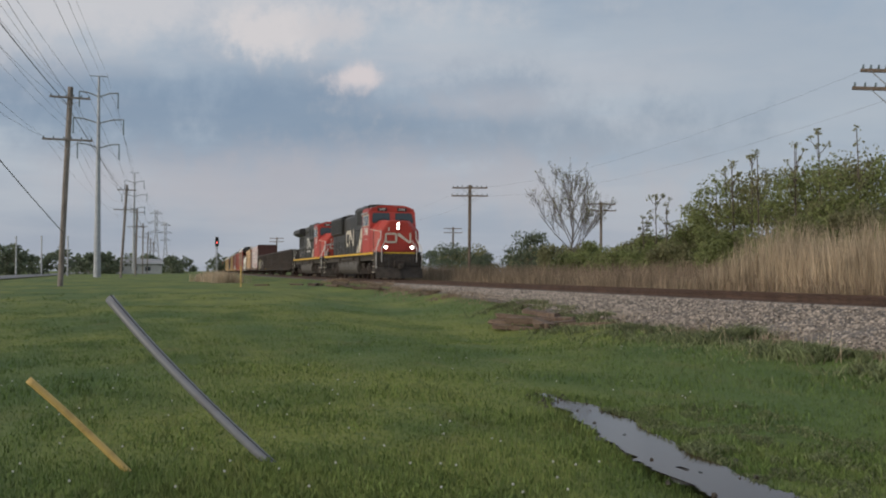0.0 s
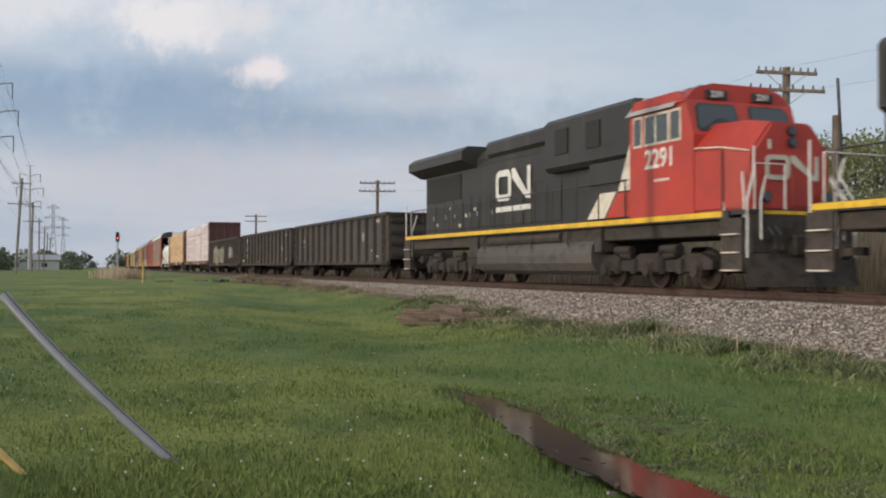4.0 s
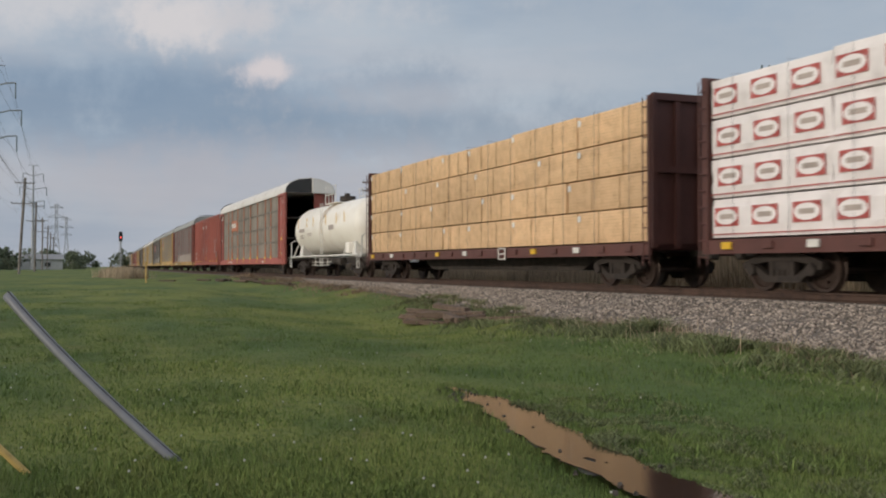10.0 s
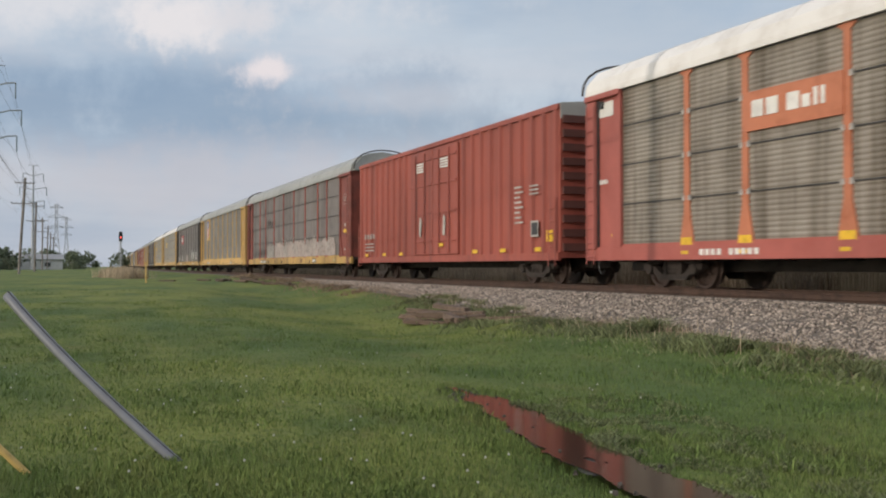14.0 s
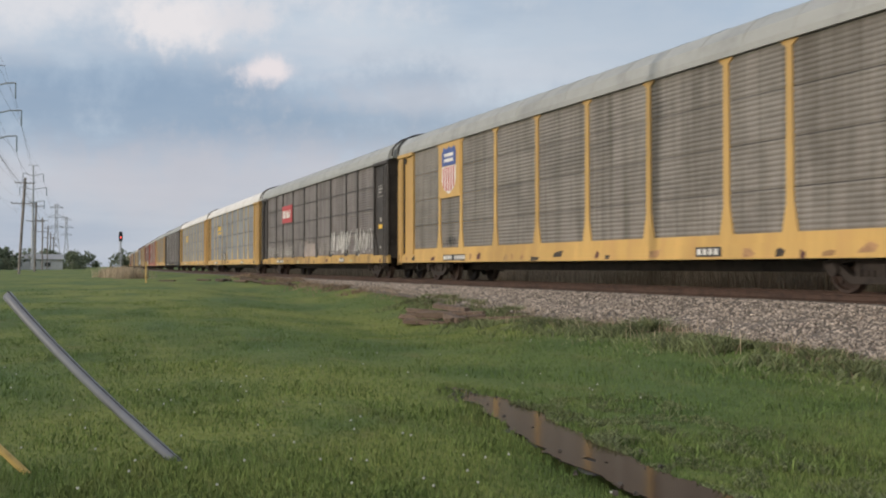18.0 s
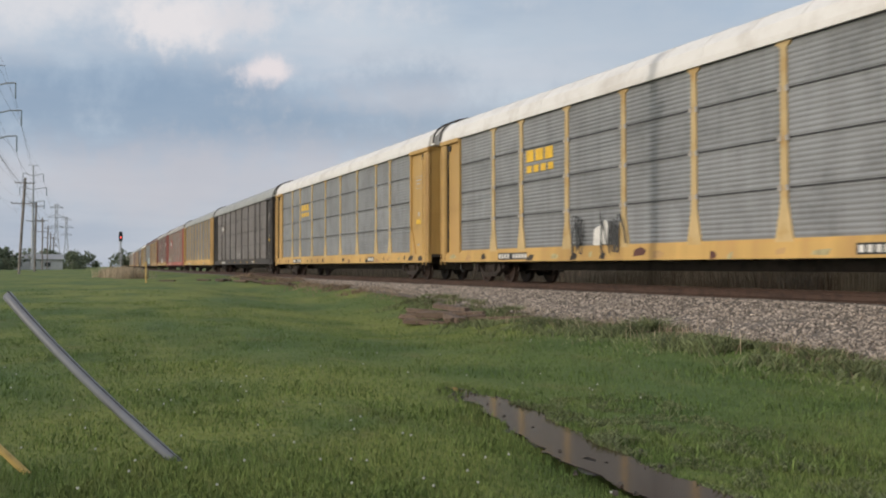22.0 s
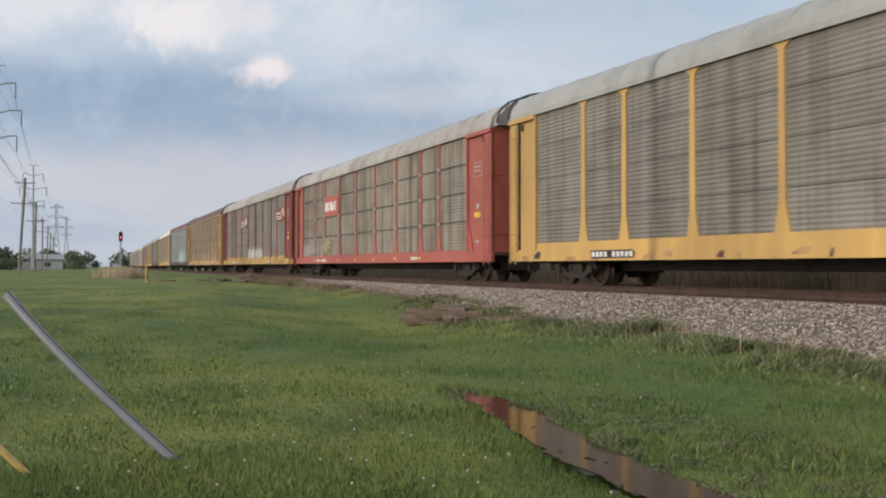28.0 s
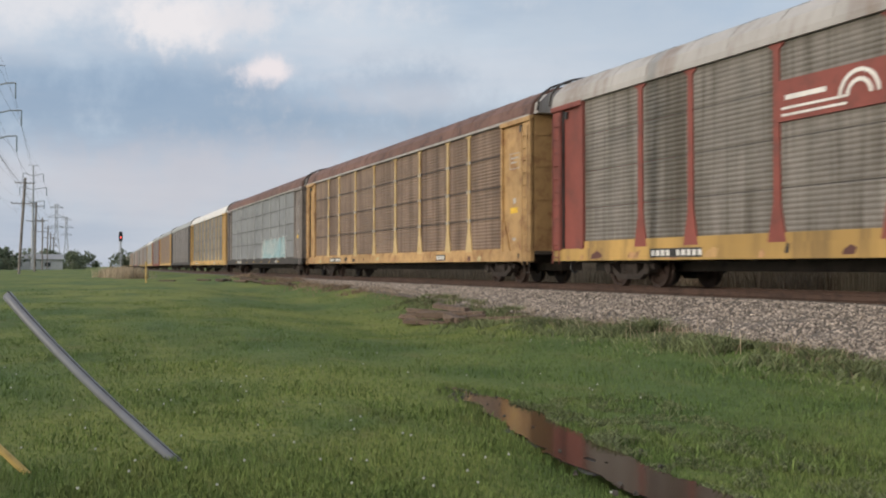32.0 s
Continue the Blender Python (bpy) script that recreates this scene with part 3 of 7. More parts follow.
def blades(name, n, region, height, width, mat, label, lean=0.35, seed=1, keep=None, category="grass", zoff=0.0):
    """Thin bent blades, two faces each."""
    rng = np.random.RandomState(seed)
    V, Fc = [], []
    while n > 0:
        x, y, h = region(rng)
        if keep and not keep(x, y):
            n -= 0.2
            continue
        n -= 1
        z = ground_z(x, y) + zoff
        hh = h * height * (0.6 + 0.8 * rng.rand())
        a, b = rng.rand() * 6.28, rng.rand() * 6.28
        w = width * (0.6 + 0.8 * rng.rand())
        dx, dy = math.cos(a) * w, math.sin(a) * w
        lx, ly = math.cos(b) * lean * hh, math.sin(b) * lean * hh
        i = len(V)
        V += [(x - dx, y - dy, z - 0.02), (x + dx, y + dy, z - 0.02), (x + dx * 0.7 + lx * 0.35, y + dy * 0.7 + ly * 0.35, z + hh * 0.6),
              (x - dx * 0.7 + lx * 0.35, y - dy * 0.7 + ly * 0.35, z + hh * 0.6), (x + lx, y + ly, z + hh)]
        Fc += [(i, i + 1, i + 2, i + 3), (i + 3, i + 2, i + 4)]
    ob = new(name, np_mesh(name, V, Fc, mat))
    tagged(ob, label, category, kind="stuff")
    return ob


def vegetation():
    def lawn(rng):
        r = 6.0 + 30 * rng.rand() ** 1.6
        a = radians(-97 + 57 * rng.rand())
        return r * math.sin(a), r * math.cos(a), 0.7 + 0.7 * noise.noise((r * math.sin(a) * 0.6, r * math.cos(a) * 0.6, 2))
    def lawn_ok(x, y):
        return puddle_off(x, y) > 0.0 and track_y(x) - y > ramp_of(x, TOE_D)
    blades("lawn_grass", 155000, lawn, 0.050, 0.0036, M["blade"], "short mown green lawn grass blades", 0.5, 1, lawn_ok)

    def verge_dry_spot(rng):
        x = -5 - 22 * rng.rand()
        d = ramp_of(x, TOE_D) - 0.3 + abs(rng.normal()) * 0.6
        return x, track_y(x) - d, 0.4 + 0.7 * rng.rand()
    blades("pale_verge_stalks", 900, verge_dry_spot, 0.30, 0.005, M["dry"], "pale dead stalks among the verge weeds", 0.6, 44, category="weeds")

    def bank(rng):
        x = -36 - 34 * rng.rand()
        d = ramp_of(x, TOE_D) - 0.2 + abs(rng.normal()) * 0.6
        return x, track_y(x) - d, 0.4 + 0.9 * max(0, noise.noise((x * 0.4, d, 61)))
    blades("bank_weeds", 5000, bank, 0.26, 0.02, M["brownweed"], "low dead weeds along the far bank", 0.8, 33, lambda x, y: noise.noise((x * 0.35, 4, 2)) > -0.05, category="weeds")

    def tufts(rng):
        r = 6.5 + 42 * rng.rand() ** 1.2
        a = radians(-96 + 54 * rng.rand())
        x, y = r * math.sin(a), r * math.cos(a)
        return x, y, 0.5 + 0.9 * max(0, noise.noise((x * 0.8, y * 0.8, 12)))
    blades("grass_tufts", 26000, tufts, 0.105, 0.007, M["blade"], "longer tufts of grass in the lawn", 0.7, 31,
           lambda x, y: lawn_ok(x, y) and noise.noise((x * 0.55, y * 0.9, 40)) > 0.08)

    def verge(rng):
        x = -5 - 24 * rng.rand()
        d = ramp_of(x, TOE_D) - 0.25 + abs(rng.normal()) * 0.8
        return x, track_y(x) - d, 0.25 + 1.1 * max(0, 0.25 + noise.noise((x * 0.9, d * 0.9, 6)))
    blades("verge_weeds", 24000, verge, 0.20, 0.011, M["weed"], "rough green weeds along the foot of the ballast", 1.15, 2, lambda x, y: noise.noise((x * 1.3, y * 1.3, 26)) > 0.0)

    def verge_leaf(rng):
        x = -5 - 20 * rng.rand()
        d = ramp_of(x, TOE_D) - 0.1 + abs(rng.normal()) * 0.7
        return x, track_y(x) - d, 0.4 + 0.9 * max(0, noise.noise((x * 0.9, d * 0.9, 6)))
    blades("verge_leaves", 15000, verge_leaf, 0.13, 0.020, M["weed"], "broad-leaved green weeds at the ballast edge", 1.3, 22, lambda x, y: noise.noise((x * 1.1, y * 1.1, 46)) > 0.05, category="weeds")

    def clover(rng):
        x = -2.5 - 7.5 * rng.rand()
        y = 4.75 - (x + 10) * 0.14 + 1.9 * rng.rand() ** 1.6
        return x, y, 0.5 + 0.9 * max(0, noise.noise((x * 1.4, y * 1.4, 71)))
    blades("clover_clumps", 15000, clover, 0.055, 0.008, M["weed"], "low clumps of broad-leaved weeds by the puddle", 1.2, 72,
           lambda x, y: lawn_ok(x, y) and noise.noise((x * 2.6, y * 3.4, 73)) > 0.02, category="weeds")

    def verge_dry(rng):
        x = -5 - 62 * rng.rand() ** 1.3
        d = ramp_of(x, TOE_D) - 0.25 + abs(rng.normal()) * 0.55
        return x, track_y(x) - d, 0.4 + 0.8 * max(0, noise.noise((x * 0.6, d * 0.7, 16)))
    blades("verge_dry_stalks", 5200, verge_dry, 0.26, 0.006, M["brownweed"], "dead brown weed stalks along the ballast", 0.8, 12, lambda x, y: noise.noise((x * 0.5, 1, 1)) > -0.1)

    def reeds(rng):
        x = -8 - 29 * rng.rand()
        d = 3.8 + 8.5 * rng.rand() ** 0.8
        full = smooth01((x + 33) / 4.5)
        return x, track_y(x) + d, (0.30 + 0.70 * full) * (0.72 + 0.40 * noise.noise((x * 0.45, d * 0.3, 4)))
    blades("dry_reeds", 62000, reeds, 2.1, 0.011, M["dry"], "tall dead tan reeds beyond the track", 0.14, 3, category="reeds")

    def brown(rng):
        x = -20 - 120 * rng.rand() ** 1.4
        d = 3.2 + 13 * rng.rand()
        return x, track_y(x) + d, 0.75 + 0.5 * noise.noise((x * 0.3, d * 0.3, 14)) + 0.35 * smooth01(d / 12)
    blades("brown_weeds", 42000, brown, 1.0, 0.016, M["brownweed"], "low brown weeds and dead grass beyond the track", 0.3, 13, category="weeds")

    def tuft(rng):
        x = -81 - 14 * rng.rand()
        y = 8.5 - (-78 - x) * 0.06 + rng.normal() * 0.55
        return x, y, 0.5 + 0.6 * rng.rand()
    blades("reed_clump", 4500, tuft, 0.80, 0.02, M["dry"], "clump of dead tan reeds beside the track", 0.2, 5, category="reeds")


def leaf_cloud(rng, blobs, size, per):
    """Small four-cornered leaves strewn through round clumps."""
    B = np.repeat(np.array(blobs), per, axis=0)
    n = len(B)
    unit = lambda v: v / np.linalg.norm(v, axis=1, keepdims=True)
    d = unit(rng.normal(size=(n, 3)))
    q = B[:, :3] + d * B[:, 3:] * (0.35 + 0.75 * rng.rand(n, 1)) * np.array([1, 1, 0.85])
    u = unit(rng.normal(size=(n, 3)))
    w = unit(np.cross(u, rng.normal(size=(n, 3))))
    k = size * (0.6 + 0.8 * rng.rand(n, 1))
    V = np.stack([q - u * k, q + w * k * 0.6, q + u * k, q - w * k * 0.6], axis=1).reshape(-1, 3)
    return V.tolist(), np.arange(4 * n).reshape(-1, 4).tolist()


def sapling(x, y, height, seed):
    """A thin straight stem, forked near its head, with a tuft of leaves on each tip."""
    rng = random.Random(seed)
    t = empty("sapling", pose(x, y, ground_z(x, y) - 0.05))
    tagged(t, "slender young tree with tufts of new leaves", "sapling")
    bm, tips = bmesh.new(), []
    top = Vector((rng.uniform(-0.3, 0.3), rng.uniform(-0.3, 0.3), height))
    tube(bm, [(0, 0, 0), top * 0.5 + Vector((0.08, 0, 0)), top], 0.06, 5, 0.02)
    tips.append((*top, 0.22))
    for _ in range(6):
        q = top * rng.uniform(0.55, 0.92)
        a = rng.random() * 6.28
        e = q + Vector((math.cos(a) * 0.5, math.sin(a) * 0.5, rng.uniform(0.4, 0.9)))
        tube(bm, [q, q.lerp(e, 0.5) - Vector((0, 0, 0.05)), e], 0.025, 4, 0.012)
        tips.append((*e, rng.uniform(0.14, 0.26)))
    part("trunk", bm, M["bark"], t)
    V, Fc = leaf_cloud(np.random.RandomState(seed), tips, 0.085, 14)
    part("crown", np_mesh("crown", V, Fc, M["leaf2"]), None, t)


def twiggy_tree(x, y, height, spread, label, seed):
    """An open tree: rising limbs that fork into fine twigs, with few leaves."""
    rng = random.Random(seed)
    t = empty("tree", pose(x, y, ground_z(x, y) - 0.05))
    tagged(t, label, "tree")
    bm, tips = bmesh.new(), []

    def limb(p, d, ln, r, level):
        mid = p + d * ln * 0.5 + Vector((rng.uniform(-1, 1), rng.uniform(-1, 1), 0.3)) * ln * 0.05
        end = p + d * ln + Vector((0, 0, 0.08 * ln))
        tube(bm, [p, mid, end], r, 5 if level < 2 else 4, r * 0.55)
        if level == 4:
            tips.append((*end, 0.10))
            return
        n = (11, 7, 5, 3)[level]
        for k in range(n):
            q = p.lerp(end, rng.uniform(0.35, 1.0) if level else 0.55 + 0.45 * k / n)
            if level:
                e = (d + Vector((rng.gauss(0, 1), rng.gauss(0, 1), rng.uniform(0.0, 0.6))) * 0.38).normalized()
            else:
                az, tilt = k * 2.4, radians(58 - 48 * k / n)
                e = Vector((math.cos(az) * math.sin(tilt), math.sin(az) * math.sin(tilt), math.cos(tilt)))
            limb(q, e, ln * (1.0, 0.50, 0.50, 0.55)[level] * rng.uniform(0.8, 1.1), max(0.009, r * 0.5), level + 1)
    limb(Vector((0, 0, 0)), Vector((0.02, 0, 1)), height * 0.42, 0.085, 0)
    part("trunk", bm, M["bark"], t)
    V, Fc = leaf_cloud(np.random.RandomState(seed), tips[::2], 0.06, 3)
    part("crown", np_mesh("crown", V, Fc, M["leaf2"]), None, t)


def tree(x, y, height, spread, mat, label, seed, leaf=0.16, per=40, blobs=22, low=0.25, sparse=False, name="tree", bushy=False):
    """Tapered trunk with forking limbs and a crown of leaf clumps."""
    rng = np.random.RandomState(seed)
    z0 = ground_z(x, y) - 0.05
    t = empty(name, pose(x, y, z0))
    tagged(t, label, name)
    bm = bmesh.new()
    tips = []
    r0 = 0.016 * height + 0.02
    tube(bm, [(0, 0, 0), (0.05, 0.03, height * 0.25), (0.02 * height, 0, height * 0.55), (0.01, 0.02 * height, height * (0.85 if sparse else 0.75))], r0, 6, r0 * 0.3)
    for i in range(14 if sparse else 9):
        a = rng.rand() * 6.28
        zb = height * (low + 0.45 * rng.rand())
        ln = spread * (0.55 + 0.5 * rng.rand())
        up = height * (0.12 + 0.25 * rng.rand())
        tip = (math.cos(a) * ln, math.sin(a) * ln, min(height * 0.97, zb + up))
        mid = (tip[0] * 0.5, tip[1] * 0.5, zb + up * 0.35)
        tube(bm, [(0, 0, zb), mid, tip], r0 * 0.4, 5, 0.012)
        tips.append(tip)
        for _ in range(4 if sparse else 1):
            q = Vector(mid).lerp(Vector(tip), rng.rand())
            e = q + Vector(rng.normal(size=3) * np.array([0.35, 0.35, 0.5])) * spread * 0.3 + Vector((0, 0, 0.08 * height))
            tube(bm, [q, e], r0 * 0.18, 4, 0.008)
            tips.append(tuple(e))
    part("trunk", bm, M["bark"], t)
    cl = []
    if sparse:
        cl = [(*p, 0.16) for p in tips]
    else:
        for _ in range(blobs):
            a, q = rng.rand() * 6.28, rng.rand() ** 0.5
            hz = low + (1 - low) * rng.rand()
            prof = math.sin(math.pi * min(0.98, (hz - low) / (1 - low) * 0.75 + 0.22)) if not bushy else math.sqrt(max(0.05, 1 - hz * hz * 0.85))
            cl.append((math.cos(a) * spread * q * prof, math.sin(a) * spread * q * prof, height * hz * 0.94, spread * (0.20 + 0.18 * rng.rand())))
    V, Fc = leaf_cloud(rng, cl, leaf, per)
    part("crown", np_mesh("crown", V, Fc, mat), None, t)
    return t


def woods():
    rng = random.Random(7)
    # dense scrub beyond the track
    row = []
    for k in range(24):
        x = -12 - 2.5 * k
        row.append((x + rng.uniform(-0.8, 0.8), 35.5 + rng.uniform(-1.5, 1.5), ramp_of(x, [(-70, 3.1), (-60, 3.6), (-56, 4.5), (-52, 6.0), (-46, 6.9), (-12, 7.2)]) * rng.uniform(0.92, 1.08)))
    for k in range(15):
        x = -28 - 2.6 * k
        row.append((x + rng.uniform(-0.8, 0.8), 31.5 + rng.uniform(-1.0, 1.2), ramp_of(x, [(-66, 1.9), (-56, 2.3), (-47, 3.0), (-38, 3.6), (-28, 3.8)]) * rng.uniform(0.9, 1.1)))
    for i, (x, y, h) in enumerate(row):
        tree(x, y, h, max(2.0, h * 0.5), M["leaf"] if i % 3 else M["leaf2"], "dense leafy green shrub in a row of scrub", 40 + i, 0.085, 190, 44, 0.0, name="shrub", bushy=True)
    for i, (x, h) in enumerate([(-53.0, 6.6), (-52.2, 7.2), (-51.2, 7.5), (-50.0, 7.1), (-48.4, 7.6), (-46.8, 7.5), (-45.2, 7.8), (-43.6, 7.5), (-41.6, 7.9), (-39.0, 7.8), (-58.0, 5.9), (-57.3, 5.3), (-59.2, 4.6)]):
        sapling(x, 34.0 + rng.uniform(-1, 1), h, 70 + i)
    twiggy_tree(-76.9, 36.2, 9.2, 3.8, "open bare-limbed tree with sparse new leaves", 91)
    # lower bushes further off
    for i in range(12):
        x = -92 - 8.5 * i + rng.random() * 5
        y = 40 + 1.3 * i + rng.random() * 12
        tree(x, y, 3.2 + 2.0 * rng.random(), 3.2, M["leaf3"] if i % 2 else M["leaf2"], "low dark green bush in the distance", 120 + i, 0.15, 110, 24, 0.0, name="bush", bushy=True)
    # tree line beyond the road
    for i in range(22):
        x = -225 - 9 * i + rng.random() * 5
        y = -34 + 2.6 * i + rng.random() * 8
        tree(x, y, 4.6 + 2.0 * rng.random(), 4.6, M["leaf3"], "dark green tree in a distant tree line", 160 + i, 0.5, 24, 18, 0.05)
    for i in range(10):
        tree(-430 - 22 * i, 30 + 6 * i + rng.random() * 20, 6 + 2 * rng.random(), 6.5, M["leaf3"], "dark green tree far along the railway", 200 + i, 0.7, 22, 16, 0.05)

# ---- poles, wires and small things ----


def insulator(x, y, z, parent, mesh):
    o = part("insulator", mesh, None, parent)
    o.location = (x, y, z)


def utility_pole(x, y, top, lean, arms, mat, label, r=0.16, ins=None, arm_turn=90, pegs=3, name="utility_pole"):
    """arms: (height, left reach, right reach, drop)."""
    z0 = ground_z(x, y)
    p = empty(name, pose(x, y, z0))
    tagged(p, label, "utility pole")
    h = top - z0
    part("pole", tubes([[(0, 0, -0.1), (lean * 0.5, lean, h * 0.5), (lean * 0.5, lean * 2, h)]], r, 10), mat, p)
    for z, a, b, drop in arms:
        zz = z - z0
        q = zz / h
        ox, oy = lean * 0.5 * min(1, 2 * q), lean * 2 * q
        c, s = math.cos(radians(arm_turn)), math.sin(radians(arm_turn))
        arm = bmesh.new()
        box(arm, -a, b, -0.06 - r, 0.06 - r, -0.06, 0.06, bevel=0.01)
        o = part("crossarm", arm, mat, p)
        o.matrix_basis = Matrix.Translation((ox, oy, zz)) @ Matrix.Rotation(radians(arm_turn), 4, "Z") @ Matrix.Rotation(math.atan2(drop, a + b), 4, "Y")
        br = tubes([[(-min(a, 0.7), -r - 0.07, -0.04), (0, -r - 0.02, -0.62)], [(min(b, 0.7), -r - 0.07, -0.04), (0, -r - 0.02, -0.62)]], 0.018, 5)
        o2 = part("brace", br, M["galv"], p)
        o2.matrix_basis = o.matrix_basis
        if ins:
            for i in range(pegs):
                for u in (-a + 0.08 + i * (a - 0.3) / max(1, pegs - 1), b - 0.08 - i * (b - 0.3) / max(1, pegs - 1)):
                    k = part("insulator", ins, None, o)
                    k.location = (u, -r, 0.06)
    return p


def monopole_tower(x, y, top, k=1.0):
    z0 = ground_z(x, y)
    t = empty("transmission_tower", pose(x, y, z0))
    tagged(t, "tall grey steel transmission monopole with hanging insulators", "transmission tower")
    h = top - z0
    bm = bmesh.new()
    tube(bm, [(0, 0, -0.2), (0, 0, h)], 0.55, 10, 0.16)
    part("mast", bm, M["galv"], t)
    part("top_arm", tubes([[(0, -1.3, h - 0.05), (0, 1.3, h - 0.05)]], 0.07, 5), M["galv"], t)
    for z, w in ((h - 2.4, 2.7), (h - 6.3, 3.5), (h - 10.0, 2.9)):
        for sgn in (-1, 1):
            part("arm", tubes([[(0, 0, z - 0.7), (0, sgn * w * 0.55, z - 0.12), (0, sgn * w, z)]], 0.11, 6), M["galv"], t)
            part("insulator_string", tubes([[(0, sgn * w, z), (0, sgn * w, z - 2.3)]], 0.10, 6), M["glassins"], t)


def lattice_tower(x, y, top):
    z0 = ground_z(x, y)
    t = empty("transmission_tower", pose(x, y, z0))
    tagged(t, "far grey steel lattice transmission tower", "transmission tower")
    h = top - z0
    wide = lambda z: 2.1 - 1.6 * min(1.0, z / (h * 0.62))
    for sx in (-1, 1):
        for sy in (-1, 1):
            part("leg", tubes([[(sx * wide(z), sy * wide(z), z) for z in (0, h * 0.3, h * 0.62, h)]], 0.16, 5), M["galv"], t)
    levels = [h * f for f in (0.0, 0.16, 0.3, 0.42, 0.52, 0.62, 0.72, 0.82, 0.92, 1.0)]
    for za, zb in zip(levels, levels[1:]):
        wa, wb = wide(za), wide(zb)
        part("brace", tubes([[(u * wa, v * wa, za), (p * wb, q * wb, zb)] for u, v, p, q in ((-1, -1, -1, 1), (-1, 1, -1, -1), (1, -1, 1, 1), (1, 1, 1, -1), (-1, -1, 1, -1), (1, -1, -1, -1))], 0.09, 4), M["galv"], t)
    for z, w in ((h * 0.64, 3.0), (h * 0.79, 3.9), (h * 0.94, 2.9)):
        part("arm", tubes([[(0, -w, z), (0, w, z)], [(0, -w, z), (0, -0.6, z + 1.1)], [(0, w, z), (0, 0.6, z + 1.1)]], 0.12, 4), M["galv"], t)


def wire(a, b, sag, r, label, name="overhead_wire"):
    bm = bmesh.new()
    a, b = Vector(a), Vector(b)
    pts = []
    for i in range(17):
        t = i / 16
        p = a.lerp(b, t)
        p.z -= sag * 4 * t * (1 - t)
        pts.append(p)
    tube(bm, pts, r, 4)
    tagged(new(name, finish(name, bm, M["wire"])), label, "wire", group="overhead wires")


SHADOW_POLE = (-16.6, -7.0)


def poles_and_wires():
    bm = bmesh.new()
    tube(bm, [(0, 0, 0), (0, 0, 0.05), (0, 0, 0.12), (0, 0, 0.15)], 0.045, 6, 0.025)
    ins = finish("insulator", bm, M["glassins"])
    line = [(SHADOW_POLE[0], SHADOW_POLE[1], 12.3, 0.1), (-66.9, -3.65, 12.07, 0.25), (-140, -0.1, 12.0, 0.35), (-189, 2.4, 11.8, 0.1), (-254, 4.9, 12.1, 0.0), (-307, 7.2, 12.1, 0.1), (-360, 9.5, 12, 0), (-415, 12, 12, 0)]
    for i, (x, y, top, lean) in enumerate(line):
        utility_pole(x, y, top, lean, [(top - 0.70, 1.2, 1.2, 0.05), (top - 3.35, 1.5, 1.5, 0.02)], M["greypole"], "tall grey wooden utility pole with two crossarms", 0.17, ins if i < 4 else None)
    for a, b in zip(line, line[1:]):
        for off in (-1.1, -0.1, 1.1):
            wire((a[0], a[1] + 2 * a[3] + off, a[2] - 0.5), (b[0], b[1] + 2 * b[3] + off, b[2] - 0.5), 0.8, 0.009, "thin overhead electric wire")
        for off in (-1.4, 1.4):
            wire((a[0], a[1] + off + 1.5 * a[3], a[2] - 3.2), (b[0], b[1] + off + 1.5 * b[3], b[2] - 3.2), 0.9, 0.008, "thin overhead electric wire")
        wire((a[0] + 0.2, a[1] + a[3], a[2] - 1.05), (b[0] + 0.2, b[1] + b[3], b[2] - 1.05), 0.3, 0.028, "thick black overhead telephone cable", "telephone_cable")
    wire((SHADOW_POLE[0], SHADOW_POLE[1], 8.9), (-66.9, -3.5, 2.9), 0.2, 0.03, "thick black overhead guy cable", "guy_cable")
    tw = [(60, -14, 29), (-155, -3.4, 29.2), (-305, 3.4, 29.2), (-490, 15.4, 29.3), (-610, 24.5, 29)]
    for x, y, top in tw[1:]:
        if x > -400:
            monopole_tower(x, y, top)
        else:
            lattice_tower(x, y, top)
    for a, b in zip(tw, tw[1:]):
        for w, z in ((2.7, 4.7), (3.5, 8.6), (2.9, 12.3)):
            for sgn in (-1, 1):
                wire((a[0], a[1] + sgn * w, a[2] - z), (b[0], b[1] + sgn * w, b[2] - z), 3.0, 0.015, "high-voltage wire strung between steel towers")
        wire((a[0], a[1] + 1.2, a[2]), (b[0], b[1] + 1.2, b[2]), 2.0, 0.012, "high-voltage wire strung between steel towers")
    tele = [(-28.3, 25.4, 7.75, 1), (-82.1, 28.8, 8.06, 1), (-96.4, 48.7, 8.0, 0), (-159.4, 53.0, 8.0, 0), (-214.7, 31.6, 7.8, 1), (-139, 30.8, 7.9, 1)]
    for i, (x, y, top, k) in enumerate(tele):
        turn = 48 if i == 0 else 62
        utility_pole(x, y, top, 0.09 if i == 0 else 0.03, [(top - 0.22, 1.05, 1.05, 0.22), (top - 0.85, 1.32, 1.32, 0.26)] if i == 0 else [(top - 0.25, 1.55, 1.55, 0.05), (top - 0.95, 1.6, 1.6, 0.05)],
                     M["pole"], "old brown wooden telegraph pole with two crossarms", 0.14, ins if i < 3 else None, turn, 4, "telegraph_pole")
    for a, b in (((-28.3, 25.4), (-82.1, 28.8)), ((-82.1, 28.8), (-139, 30.8)), ((-28.3, 25.4), (26, 22))):
        for z, off in ((7.60, -0.9), (6.9, 1.1)):
            wire((a[0] + off * 0.6, a[1] + off * 0.75, z), (b[0] + off * 0.6, b[1] + off * 0.75, z + 0.2), 1.0, 0.0035, "thin sagging telegraph wire")
    # broken-topped pole behind the first telegraph pole
    z0 = ground_z(-28.5, 28.1)
    p = empty("utility_pole", pose(-28.5, 28.1, z0))
